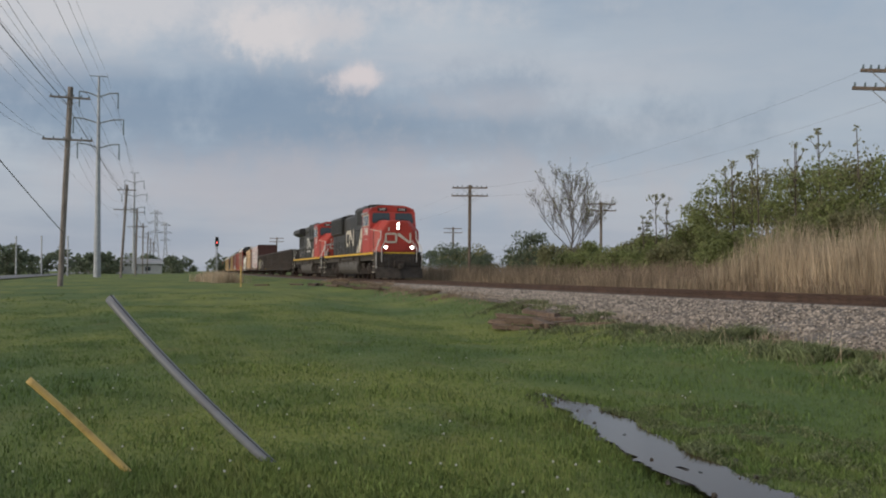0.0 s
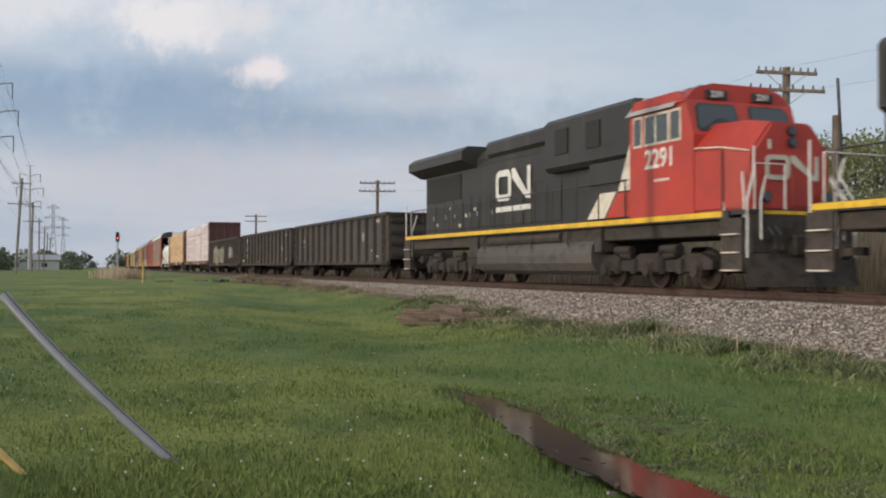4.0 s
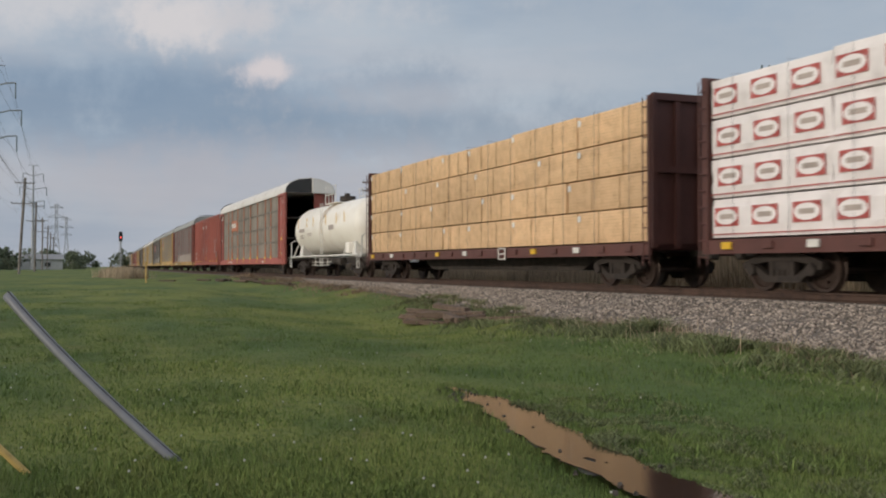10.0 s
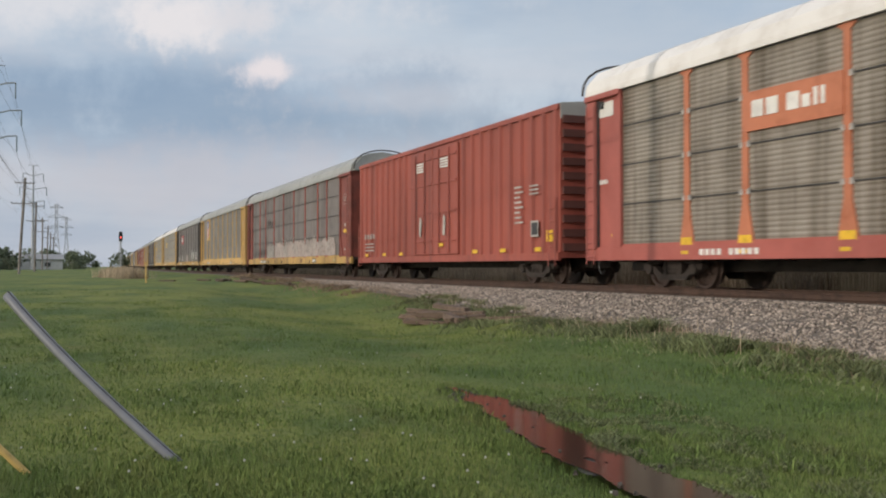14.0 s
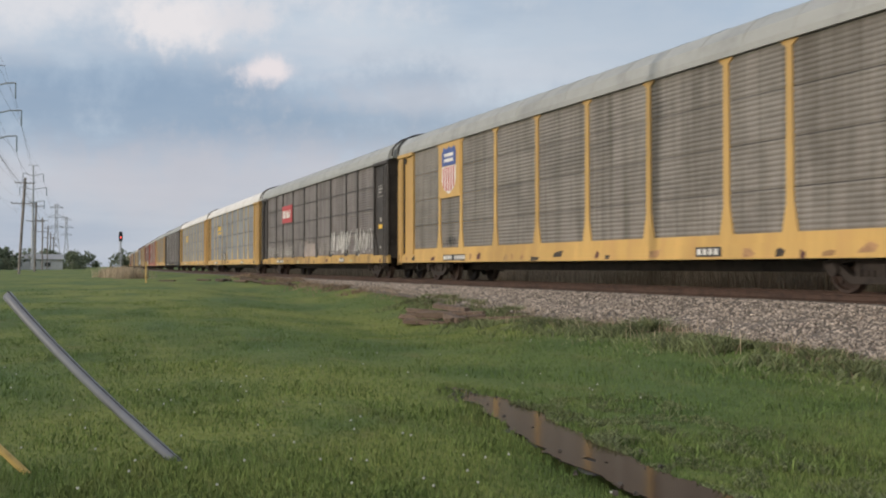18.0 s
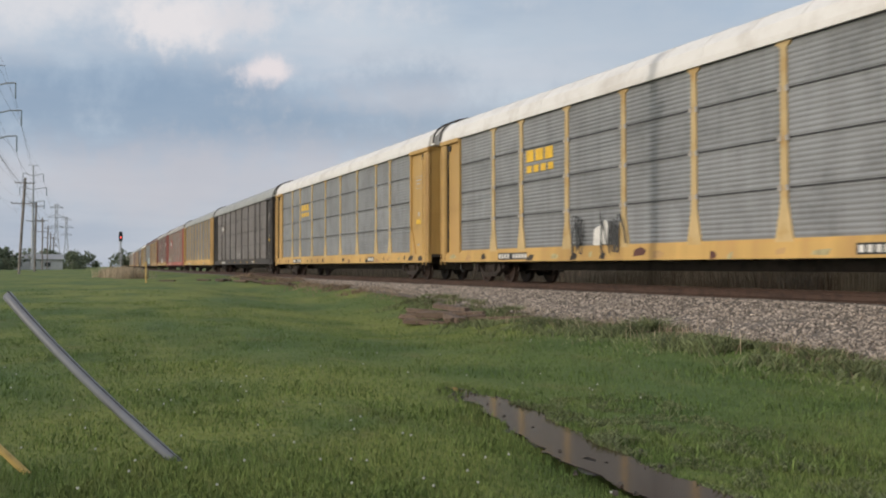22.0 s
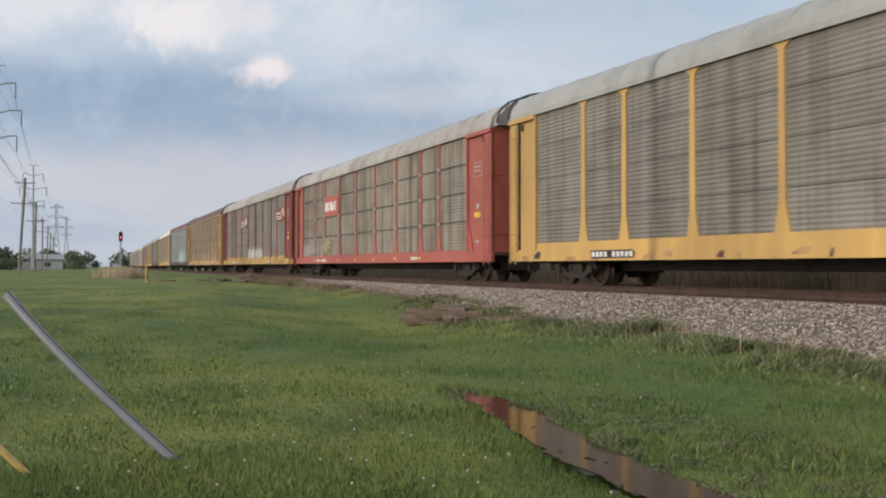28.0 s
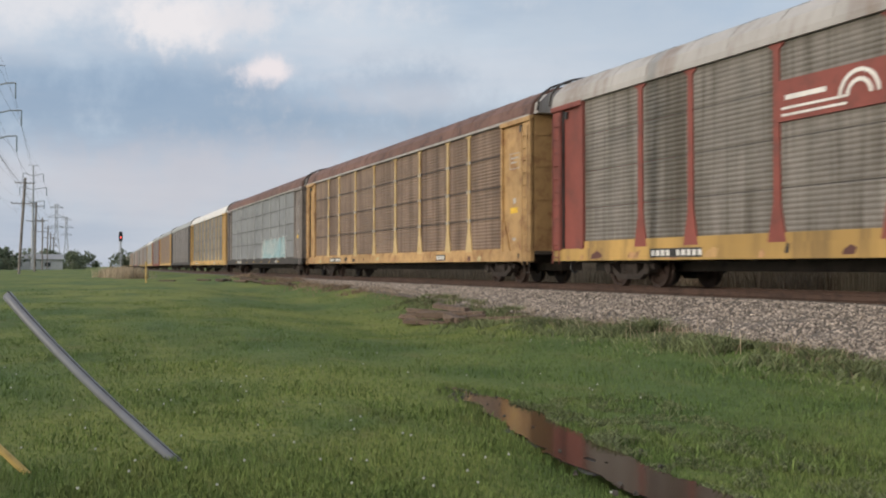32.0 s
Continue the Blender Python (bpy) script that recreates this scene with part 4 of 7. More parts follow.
    tagged(p, "weathered leaning pole with a bare metal mast at its head", "utility pole")
    part("pole", tubes([[(0, 0, -0.1), (0.02, 0.05, 6.2 - z0)]], 0.15, 10), M["pole"], p)
    part("mast", tubes([[(0.05, 0.22, 3.4), (0.08, 0.22, 5.0 - z0), (0.02, 0.12, 7.6 - z0)]], 0.06, 6), M["wire"], p)
    arm = part("crossarm", boxes((-0.75, 0.75, -0.22, -0.14, -0.05, 0.05)), M["pole"], p)
    arm.matrix_basis = Matrix.Translation((0, 0, 4.85 - z0)) @ Matrix.Rotation(radians(48), 4, "Z") @ Matrix.Rotation(0.28, 4, "Y")
    for z in (5.1, 5.35):
        part("bracket", tubes([[(0.05, 0.2, z - z0), (0.2, 0.36, z - z0)]], 0.06, 6), M["wire"], p)


def signal_mast():
    x, y = -137.4, 12.2
    z0 = ground_z(x, y)
    s = empty("railway_signal", pose(x, y, z0))
    tagged(s, "black railway signal mast with a lit red lamp", "railway signal")
    part("mast", tubes([[(0, 0, 0), (0, 0, 4.7)]], 0.07, 8), M["galv"], s)
    head = boxes((-0.12, 0.02, -0.22, 0.22, 4.25, 5.55), bevel=0.05)
    part("head", head, M["black"], s)
    part("target", shape(lambda b: prism(b, [(0.27 * math.cos(a * math.pi / 8), 4.85 + 0.55 * math.sin(a * math.pi / 8)) for a in range(16)], 0.02, 0.05)), M["black"], s)
    for i, (z, m) in enumerate(((5.2, "black"), (4.8, "redlamp"), (4.45, "black"))):
        bm = bmesh.new()
        tube(bm, [(0.05, 0, z), (0.14, 0, z)], 0.09, 12)
        part("lens", bm, M[m], s)
        hood = bmesh.new()
        prism(hood, [(0.22 * math.cos(a), z + 0.22 * math.sin(a)) for a in np.linspace(0, math.pi, 9)] + [(0.19 * math.cos(a), z + 0.19 * math.sin(a)) for a in np.linspace(math.pi, 0, 9)], 0.05, 0.38)
        part("visor", hood, M["black"], s)
    part("ladder", tubes([[(-0.25, -0.18, 0), (-0.12, -0.18, 4.4)], [(-0.25, 0.18, 0), (-0.12, 0.18, 4.4)]] + [[(-0.2, -0.18, 0.4 + 0.4 * i), (-0.2, 0.18, 0.4 + 0.4 * i)] for i in range(10)], 0.02, 4), M["galv"], s)
    part("base", boxes((-0.35, 0.35, -0.35, 0.35, -0.2, 0.12), bevel=0.02), M["farwall"], s)


def bent_pipe(name, pts, r, mat, label, category, slit=True):
    """A split plastic tube, hollow at its upper end."""
    o = empty(name, pose(*pts[0]))
    tagged(o, label, category)
    base = Vector(pts[0])
    P = [Vector(p) - base for p in pts]
    n, seg = 18, 12
    # smooth quadratic through three points
    path = [P[0] * (1 - t) * (1 - 2 * t) + P[1] * 4 * t * (1 - t) + P[2] * t * (2 * t - 1) for t in [i / n for i in range(n + 1)]]
    bm = bmesh.new()
    outer, inner = [], []
    for i, p in enumerate(path):
        d = (path[min(i + 1, n)] - path[max(i - 1, 0)]).normalized()
        u = d.cross(Vector((0, 0, 1))).normalized()
        w = d.cross(u)
        outer.append([bm.verts.new(p + (u * math.cos(k * 2 * math.pi / seg) + w * math.sin(k * 2 * math.pi / seg)) * r) for k in range(seg)])
        inner.append([bm.verts.new(p + (u * math.cos(k * 2 * math.pi / seg) + w * math.sin(k * 2 * math.pi / seg)) * r * 0.8) for k in range(seg)])
    for ring in (outer, inner):
        for a, b in zip(ring, ring[1:]):
            for k in range(seg):
                bm.faces.new((a[k], a[(k + 1) % seg], b[(k + 1) % seg], b[k]))
    for k in range(seg):
        bm.faces.new((outer[-1][k], outer[-1][(k + 1) % seg], inner[-1][(k + 1) % seg], inner[-1][k]))
        bm.faces.new((outer[0][k], outer[0][(k + 1) % seg], inner[0][(k + 1) % seg], inner[0][k]))
    part("tube", bm, mat, o, smooth=True)
    if slit:
        part("seam", tubes([[p + Vector((0.01, 0.02, 0)) - Vector((-0.38, -0.9, 0)).normalized() * 0 + (Vector((0.3, -0.4, 0.86)) * r * 1.0) for p in path]], r * 0.12, 5), M["black"], o)
    return o


def trackside():
    bent_pipe("guy_guard", [(-7.93, 1.20, -1.06), (-8.487, 0.462, -0.345), (-9.0, -0.092, 0.282)], 0.041, M["greyplastic"], "long grey plastic guy-wire guard leaning out of the grass", "guy guard")
    bent_pipe("guy_guard", [(-7.99, 0.11, -1.06), (-8.045, -0.294, -0.642), (-8.073, -0.656, -0.294)], 0.027, M["yellowplastic"], "short yellow plastic guy-wire guard leaning out of the grass", "guy guard", False)
    z0 = ground_z(-62.1, 6.97)
    m = empty("marker_post", pose(-62.1, 6.97, z0))
    tagged(m, "slim yellow pipeline marker post in the grass", "marker post")
    part("post", tubes([[(0, 0, -0.1), (0, 0, 1.15)]], 0.048, 8), M["yellowplastic"], m)
    part("cap", tubes([[(0, 0, 1.15), (0, 0, 1.28)]], 0.075, 8), M["yellowplastic"], m)
    # heap of discarded ties
    rng = random.Random(3)
    def heap(name, cx, cy, rows, label, along_deg, tone):
        for i, (dx, dy, dz, turn, tilt, ln) in enumerate(rows):
            z0 = ground_z(cx + dx, cy + dy)
            wd, ht = rng.uniform(0.07, 0.115), rng.uniform(0.08, 0.15)
            bm = boxes((-ln / 2, ln / 2, -wd, wd, 0, ht), bevel=0.02)
            for v in bm.verts:
                v.co += Vector((rng.uniform(-0.06, 0.06), rng.uniform(-0.02, 0.02), rng.uniform(-0.012, 0.012)))
            o = new(name, finish(name, bm, tone))
            o.matrix_basis = Matrix.Translation((cx + dx, cy + dy, z0 + dz)) @ Matrix.Rotation(radians(along_deg + turn), 4, "Z") @ Matrix.Rotation(radians(tilt), 4, "Y")
            tagged(o, label, "railway tie", group="discarded railway ties")
    heap("discarded_tie", -22.8, 9.75, [(-1.3, 0.1, -0.03, 5, 0, 2.2), (-1.1, 0.45, -0.02, -9, 1, 2.4), (-0.2, -0.2, -0.03, 2, 0, 2.4), (-0.9, 0.2, 0.09, 11, 2, 2.1), (0.5, 0.35, -0.02, -12, 2, 2.3), (0.0, 0.1, 0.10, 16, -2, 1.9), (-0.4, 0.3, 0.20, -8, 3, 1.5), (1.5, 0.4, -0.02, 13, -3, 2.4), (-1.9, 0.4, -0.03, 30, 0, 1.4), (0.7, -0.1, 0.08, -22, 4, 1.1), (-0.6, -0.35, 0.0, 35, 2, 1.0), (1.1, 0.1, 0.05, 48, -6, 0.8)],
         "old weathered wooden railway tie in a loose heap", 18, M["oldtie"])
    heap("discarded_tie", -57, 11.6, [(0, 0, 0, 0, 0, 2.3), (0.8, 0.3, 0.08, 20, 4, 1.4), (-3.0, -0.4, 0, 9, 0, 2.0), (-2.2, -0.6, 0.04, -25, 3, 1.1), (2.6, 0.5, 0.03, -6, 0, 2.4), (5.2, 0.6, 0.0, 14, 0, 1.7), (7.6, 0.9, 0.03, -17, 0, 2.2), (8.3, 0.6, 0.08, 30, 4, 1.2), (-7, -0.9, 0, 12, 0, 1.6), (-11, -2.6, 0, 33, 0, 1.3)],
         "dark old wooden railway tie lying in the grass", 6, M["tie"])
    # dandelion clocks
    head = bmesh.new()
    bmesh.ops.create_icosphere(head, subdivisions=1, radius=0.0105)
    head = finish("seed_head", head, M["clock"])
    stem = finish("stem", tubes([[(0, 0, 0), (0.01, 0.005, 0.12)]], 0.003, 4), M["blade"])
    d0 = empty("dandelion", pose(0, 0, 0))
    tagged(d0, "white dandelion clock on a thin stem in the grass", "dandelion", group="dandelions in the lawn")
    part("stem", stem, None, d0)
    h = part("seed_head", head, None, d0)
    h.location = (0.01, 0.005, 0.13)
    n = 0
    while n < 95:
        r = 6.4 + 11 * rng.random() ** 1.6
        a = radians(-97 + 42 * rng.random() ** 1.5)
        x, y = r * math.sin(a), r * math.cos(a)
        if puddle_off(x, y) < 0.2:
            continue
        m = pose(x, y, ground_z(x, y) - 0.02, rng.uniform(-9, 9), rng.uniform(-9, 9), rng.uniform(0, 360))
        if n == 0:
            d0.matrix_basis = m
        else:
            copy_thing(d0, m)
        n += 1


def far_left():
    bm = bmesh.new()
    xs = list(range(-420, 60, 20))
    rows = [[bm.verts.new((x, y, max(ground_z(x, y), -0.42) + 0.10)) for y in (-11.5, -13, -16, -19)] for x in xs]
    for a, b in zip(rows, rows[1:]):
        for i in range(3):
            bm.faces.new((a[i], b[i], b[i + 1], a[i + 1]))
    tagged(new("road", finish("road", bm, M["asphalt"])), "pale grey asphalt road beside the field", "road", kind="structure")
    z = -0.45
    h = empty("shed", pose(-330, -2, z))
    tagged(h, "long low pale shed far off", "building")
    part("wall", boxes((-6, 6, -14, 14, 0, 3.2)), M["farwall"], h)
    part("roof", shape(lambda b: prism(b, [(-6.6, 3.15), (6.6, 3.15), (0, 4.8)], -14.5, 14.5, "y")), M["farroof"], h)
    for i in range(6):
        part("window", boxes((6.0, 6.06, -11 + i * 4, -9.4 + i * 4, 1.0, 2.2)), M["glass"], h)
    # plain pale posts with caps, no lamps on them
    for i in range(6):
        x, y = -205 + i * 4, -27.5 + i * 4.6
        p = empty("lamp_post", pose(x, y, ground_z(x, y)))
        tagged(p, "slender pale grey post by the far tree line", "post")
        part("post", tubes([[(0, 0, 0), (0, 0, 7.0)]], 0.14, 6), M["galv"], p)
        part("cap", tubes([[(0, 0, 7.0), (0, 0, 7.15)]], 0.2, 6), M["galv"], p)

# ---- the train ----
CARS = []
SPINS = []


def train_s(t):
    """How far the train has gone at t seconds; it slows a little."""
    return 16.4185 * t - 2.607 - 0.0016 * (t - 22) ** 2 - (0.025 * (t - 4) ** 2 if t > 4 else 0.0)


WHEEL_R = 0.46
mesh_cache = {}


def shared(key, make):
    if key not in mesh_cache:
        mesh_cache[key] = make()
    return mesh_cache[key]


def wheel_mesh(r=WHEEL_R):
    bm = bmesh.new()
    seg = 20
    def turned(prof):
        rings = [[bm.verts.new((rr * math.cos(2 * math.pi * k / seg), y, rr * math.sin(2 * math.pi * k / seg))) for k in range(seg)] for y, rr in prof]
        for a, b in zip(rings, rings[1:]):
            for k in range(seg):
                bm.faces.new((a[k], a[(k + 1) % seg], b[(k + 1) % seg], b[k]))
        bm.faces.new(rings[0])
        bm.faces.new(rings[-1])
    # two dished wheels with a lightening web, and the axle
    for sgn in (-1, 1):
        turned([(sgn * y, rr) for y, rr in [(0.85, 0.09), (0.85, 0.15), (0.79, 0.17), (0.76, r - 0.10), (0.82, r - 0.07), (0.82, r - 0.005), (0.72, r), (0.70, r + 0.028), (0.67, r + 0.02), (0.67, r - 0.08), (0.71, 0.18), (0.66, 0.15), (0.66, 0.09)]])
    turned([(-0.95, 0.08), (0.95, 0.08)])
    for k in range(3):
        a = k * 2 * math.pi / 3
        for sgn in (-1, 1):
            box(bm, 0.26 * math.cos(a) - 0.03, 0.26 * math.cos(a) + 0.03, sgn * 0.86 - 0.02, sgn * 0.86 + 0.02, 0.26 * math.sin(a) - 0.03, 0.26 * math.sin(a) + 0.03)
    return finish("wheelset", bm, M["wheel"])


def frame_mesh():
    """Cast side frame of a two-axle truck, in the x-z plane, with springs and bearing boxes."""
    bm = bmesh.new()
    top = [(-1.15, 0.46), (-1.15, 0.60), (-0.95, 0.68), (-0.45, 0.80), (0.45, 0.80), (0.95, 0.68), (1.15, 0.60), (1.15, 0.46), (0.98, 0.46), (0.92, 0.54), (0.45, 0.62), (-0.45, 0.62), (-0.92, 0.54), (-0.98, 0.46)]
    prism(bm, top, -0.09, 0.09, "y")
    low = [(-0.92, 0.50), (-0.50, 0.20), (0.50, 0.20), (0.92, 0.50), (0.80, 0.56), (0.40, 0.33), (-0.40, 0.33), (-0.80, 0.56)]
    prism(bm, low, -0.08, 0.08, "y")
    for s in (-1, 1):
        box(bm, s * 0.30 - 0.06, s * 0.30 + 0.06, -0.07, 0.07, 0.28, 0.70)
        tube(bm, [(s * 0.875, -0.15, 0.46), (s * 0.875, 0.1, 0.46)], 0.13, 10)
    for i in range(3):
        tube(bm, [(-0.16 + i * 0.16, 0, 0.33), (-0.16 + i * 0.16, 0, 0.60)], 0.065, 7)
    return finish("side_frame", bm, M["truck"])


def truck(car, x, axles=2, gap=1.75, spin=True, loco=False):
    bm = boxes((-0.22, 0.22, -1.1, 1.1, 0.45, 0.72))
    if axles == 3:
        box(bm, -2.2, 2.2, -0.5, 0.5, 0.5, 0.75)
    t = part("truck", finish("truck", bm, M["truck"]), None, car)
    t.location = (x, 0, 0)
    for sgn in (-1, 1):
        if axles == 2:
            f = part("side_frame", shared("frame", frame_mesh), None, t)
        else:
            f = part("side_frame", shared("frame3", frame3_mesh), None, t)
        f.location = (0, sgn * 1.04, 0)
        if sgn > 0:
            f.rotation_euler = (0, 0, math.pi)
    xs = [-gap / 2, gap / 2] if axles == 2 else [-gap, 0, gap]
    for ax in xs:
        w = part("wheelset", shared("wheel", wheel_mesh), None, t)
        w.location = (ax, 0, WHEEL_R)
        SPINS.append((w, ax, car))
    if loco:
        for u in (-1, 1):
            part("brake_cylinder", tubes([[(u * 1.2, -1.15, 0.85), (u * 0.7, -1.15, 0.80)]], 0.10, 8), M["truck"], t)
    return t


def frame3_mesh():
    bm = bmesh.new()
    top = [(-2.5, 0.48), (-2.5, 0.66), (-2.1, 0.84), (-1.5, 0.84), (-1.2, 0.70), (-0.7, 0.70), (-0.4, 0.86), (0.4, 0.86), (0.7, 0.70), (1.2, 0.70), (1.5, 0.84), (2.1, 0.84), (2.5, 0.66), (2.5, 0.48), (1.5, 0.42), (-1.5, 0.42)]
    prism(bm, top, -0.10, 0.10, "y")
    for x in (-1.95, 0, 1.95):
        box(bm, x - 0.18, x + 0.18, -0.16, 0.12, 0.30, 0.66, bevel=0.03)
        tube(bm, [(x, -0.22, 0.46), (x, 0.1, 0.46)], 0.15, 10)
    for x in (-1.35, -0.6, 0.6, 1.35):
        tube(bm, [(x, -0.12, 0.36), (x, -0.12, 0.72)], 0.10, 8)
    for x in (-1.0, 1.0):
        tube(bm, [(x - 0.35, -0.16, 0.95), (x + 0.35, -0.16, 0.95)], 0.11, 8)
    return finish("side_frame", bm, M["truck"])


def coupler(car, x, sgn):
    bm = boxes((x - 0.7 if sgn > 0 else x, x if sgn > 0 else x + 0.7, -0.09, 0.09, 0.78, 0.95))
    box(bm, x - 0.16, x + 0.16, -0.16, 0.16, 0.70, 1.02, bevel=0.05)
    part("coupler", bm, M["under"], car)


def brake_hose(car, x):
    part("brake_hose", tubes([[(x, -0.35, 0.7), (x, -0.36, 0.45), (x * 1.012, -0.34, 0.32), (x * 1.022, -0.3, 0.42)]], 0.025, 5), M["black"], car)


def new_car(name, front, rear, label, category):
    car = empty(name, pose(0, 0, 0))
    tagged(car, label, category, group="cars of the freight train")
    CARS.append((car, (front + rear) / 2, front - rear))
    return car


TRUE = 0.964
scaled = set()


def true_size(car, fx, fz):
    """Bring a body drawn to rounded sizes to its true length and height; trucks keep theirs."""
    def grow(o):
        me = o.data
        if me is None or me.name in scaled:
            return
        scaled.add(me.name)
        me.transform(Matrix.Diagonal((fx, 1.0, fz, 1.0)))
    for o in car.children:
        o.location.x *= fx
        o.location.z *= fz
        if o.name.startswith("truck"):
            continue
        grow(o)
        for c in o.children:
            c.location.x *= fx
            c.location.z *= fz
            grow(c)


def text_mesh(words, size, mat, depth=0.004):
    cu = bpy.data.curves.new("lettering", "FONT")
    cu.offset = size * 0.018
    cu.body, cu.size, cu.extrude, cu.align_x, cu.align_y = words, size, depth, "CENTER", "CENTER"
    ob = bpy.data.objects.new("lettering", cu)
    scene.collection.objects.link(ob)
    me = bpy.data.meshes.new_from_object(ob.evaluated_get(bpy.context.evaluated_depsgraph_get()))
    bpy.data.objects.remove(ob)
    bpy.data.curves.remove(cu)
    me.materials.clear()
    me.materials.append(mat)
    return me


def side_text(car, words, size, x, y, z, mat, label=""):
    """Lettering on the near side of a car."""
    o = part("lettering", text_mesh(words, size, mat), None, car, label)
    o.rotation_euler = (math.pi / 2, 0, 0)
    o.location = (x, y, z)
    return o


def ribbon(bm, pts, wd, y):
    """A flat painted stroke of even width along points (x, z)."""
    lr = []
    for j, (x, z) in enumerate(pts):
        xa, za = pts[max(0, j - 1)]
        xb, zb = pts[min(len(pts) - 1, j + 1)]
        d = math.hypot(xb - xa, zb - za) or 1
        nx, nz = -(zb - za) / d * wd, (xb - xa) / d * wd
        lr.append((bm.verts.new((x + nx, y, z + nz)), bm.verts.new((x - nx, y, z - nz))))
    for (a, b), (c, d) in zip(lr, lr[1:]):
        bm.faces.new((a, c, d, b))


def squiggle(rng, cx, w, z0, z1, y, width):
    """One sprayed shape: tall bent strokes and hooks, lettering nothing."""
    bm = bmesh.new()
    h = z1 - z0
    for stroke in range(rng.randint(1, 3)):
        x = cx + rng.uniform(-0.5, 0.3) * w
        z = z0 + h * rng.choice((0.05, 0.9)) * rng.uniform(0.8, 1.1)
        pts, up = [(x, z)], z < z0 + h / 2
        for q in range(rng.randint(2, 5)):
            nx = x + w * rng.uniform(-0.12, 0.42)
            nz = z0 + h * (rng.uniform(0.65, 1.0) if up else rng.uniform(0.0, 0.35))
            bow = rng.uniform(-0.12, 0.12) * h
            for k in range(1, 6):
                f = k / 5
                pts.append((x + (nx - x) * f + bow * math.sin(math.pi * f), z + (nz - z) * f))
            if rng.random() < 0.45:
                r = 0.12 * w * (1 if up else -1)
                pts += [(nx + abs(r) * (1 - math.cos(a)), nz + r * math.sin(a)) for a in (0.5, 1.1, 1.8, 2.4)]
                nx, nz = pts[-1]
            x, z, up = nx, nz, not up
        ribbon(bm, pts, width * rng.uniform(0.28, 0.52), y - 0.0008 * stroke)
    return bm


def fill_patch(rng, x0, x1, z0, z1, y):
    """A filled area of sprayed paint with a ragged upper edge."""
    bm = bmesh.new()
    n = max(6, int((x1 - x0) / 0.22))
    top, low = [], []
    for k in range(n + 1):
        x = x0 + (x1 - x0) * k / n
        up = z1 - (z1 - z0) * (0.10 + 0.30 * rng.random() + (0.35 if k in (0, n) else 0))
        top.append(bm.verts.new((x + rng.uniform(-0.05, 0.05), y, up)))
        low.append(bm.verts.new((x, y, z0 + 0.05 * rng.random())))
    for k in range(n):
        bm.faces.new((low[k], low[k + 1], top[k + 1], top[k]))
    return bm


def graffiti(car, specs, seed):
    rng = random.Random(seed)
    for x0, x1, z0, z1, y, width, n, mat in specs:
        if n == 0:
            part("graffiti", fill_patch(rng, x0, x1, z0, z1, y), M[mat], car, "patch of sprayed paint")
            continue
        w = (x1 - x0) / n
        for i in range(n):
            top = z1 - rng.uniform(0, 0.25) * (z1 - z0)
            part("graffiti", squiggle(rng, x0 + (i + 0.5) * w, w, z0, top, y - 0.0034 * (i % 2), width), M[mat], car, "sprayed graffiti strokes")


def bars(car, rows, mat, name="marking"):
    """Small painted bars for writing too small to read."""
    for x0, x1, z0, z1, y in rows:
        part(name, boxes((x0, x1, y - 0.004, y, z0, z1)), M[mat], car)


def ladder(car, x, y, z0, z1, w, mat, along_x=True):
    n = int((z1 - z0) / 0.38)
    rails = [[(x - w / 2, y, z0), (x - w / 2, y, z1)], [(x + w / 2, y, z0), (x + w / 2, y, z1)]] if along_x else [[(x, y - w / 2, z0), (x, y - w / 2, z1)], [(x, y + w / 2, z0), (x, y + w / 2, z1)]]
    rungs = [[(x - w / 2, y, z0 + 0.2 + i * 0.38), (x + w / 2, y, z0 + 0.2 + i * 0.38)] if along_x else [(x, y - w / 2, z0 + 0.2 + i * 0.38), (x, y + w / 2, z0 + 0.2 + i * 0.38)] for i in range(n)]
    return part("ladder", tubes(rails + rungs, 0.017, 4), mat, car)


# posts of a car-carrier side, from its middle, and the plain bay at its front end
POSTS = [8.98, 7.03, 4.09, 1.17, -1.74, -4.64, -7.46, -9.46]
BAY_FRONT, BAY_REAR = 11.73, -12.19
BAYS = [(a, b) for a, b in zip([BAY_FRONT] + POSTS, POSTS + [BAY_REAR])]
ROWS = [1.12, 2.16, 3.18, 4.2, 5.2]


def panel_mesh(x0, x1, z0, z1, y, mat, waves=9, deep=0.013):
    """Corrugated steel panel, its ribs running along the car."""
    prof = []
    h = (z1 - z0) / waves
    for i in range(waves):
        b = z0 + i * h
        prof += [(b, 0.0), (b + h * 0.22, 0.0), (b + h * 0.45, -deep), (b + h * 0.75, -deep)]
    prof.append((z1, 0.0))
    V = [(x, y + d, z) for x in (x0, x1) for z, d in prof]
    n = len(prof)
    return np_mesh("panel", V, [(i, n + i, n + i + 1, i + 1) for i in range(n - 1)], mat)


ROOF = [(-1.57, 5.22), (-1.57, 5.32), (-1.49, 5.60), (-1.20, 5.90), (-0.70, 6.11), (0, 6.20), (0.70, 6.11), (1.20, 5.90), (1.49, 5.60), (1.57, 5.32), (1.57, 5.22)]


def seam_mesh(mat):
    return finish("roof_seam", tubes([[(0, y * 1.003, z + 0.006) for y, z in ROOF[1:-1]]], 0.006, 4), mat)


def roof_mesh(half, mat):
    bm = bmesh.new()
    prism(bm, ROOF, -half, half)
    return finish("roof", bm, mat)


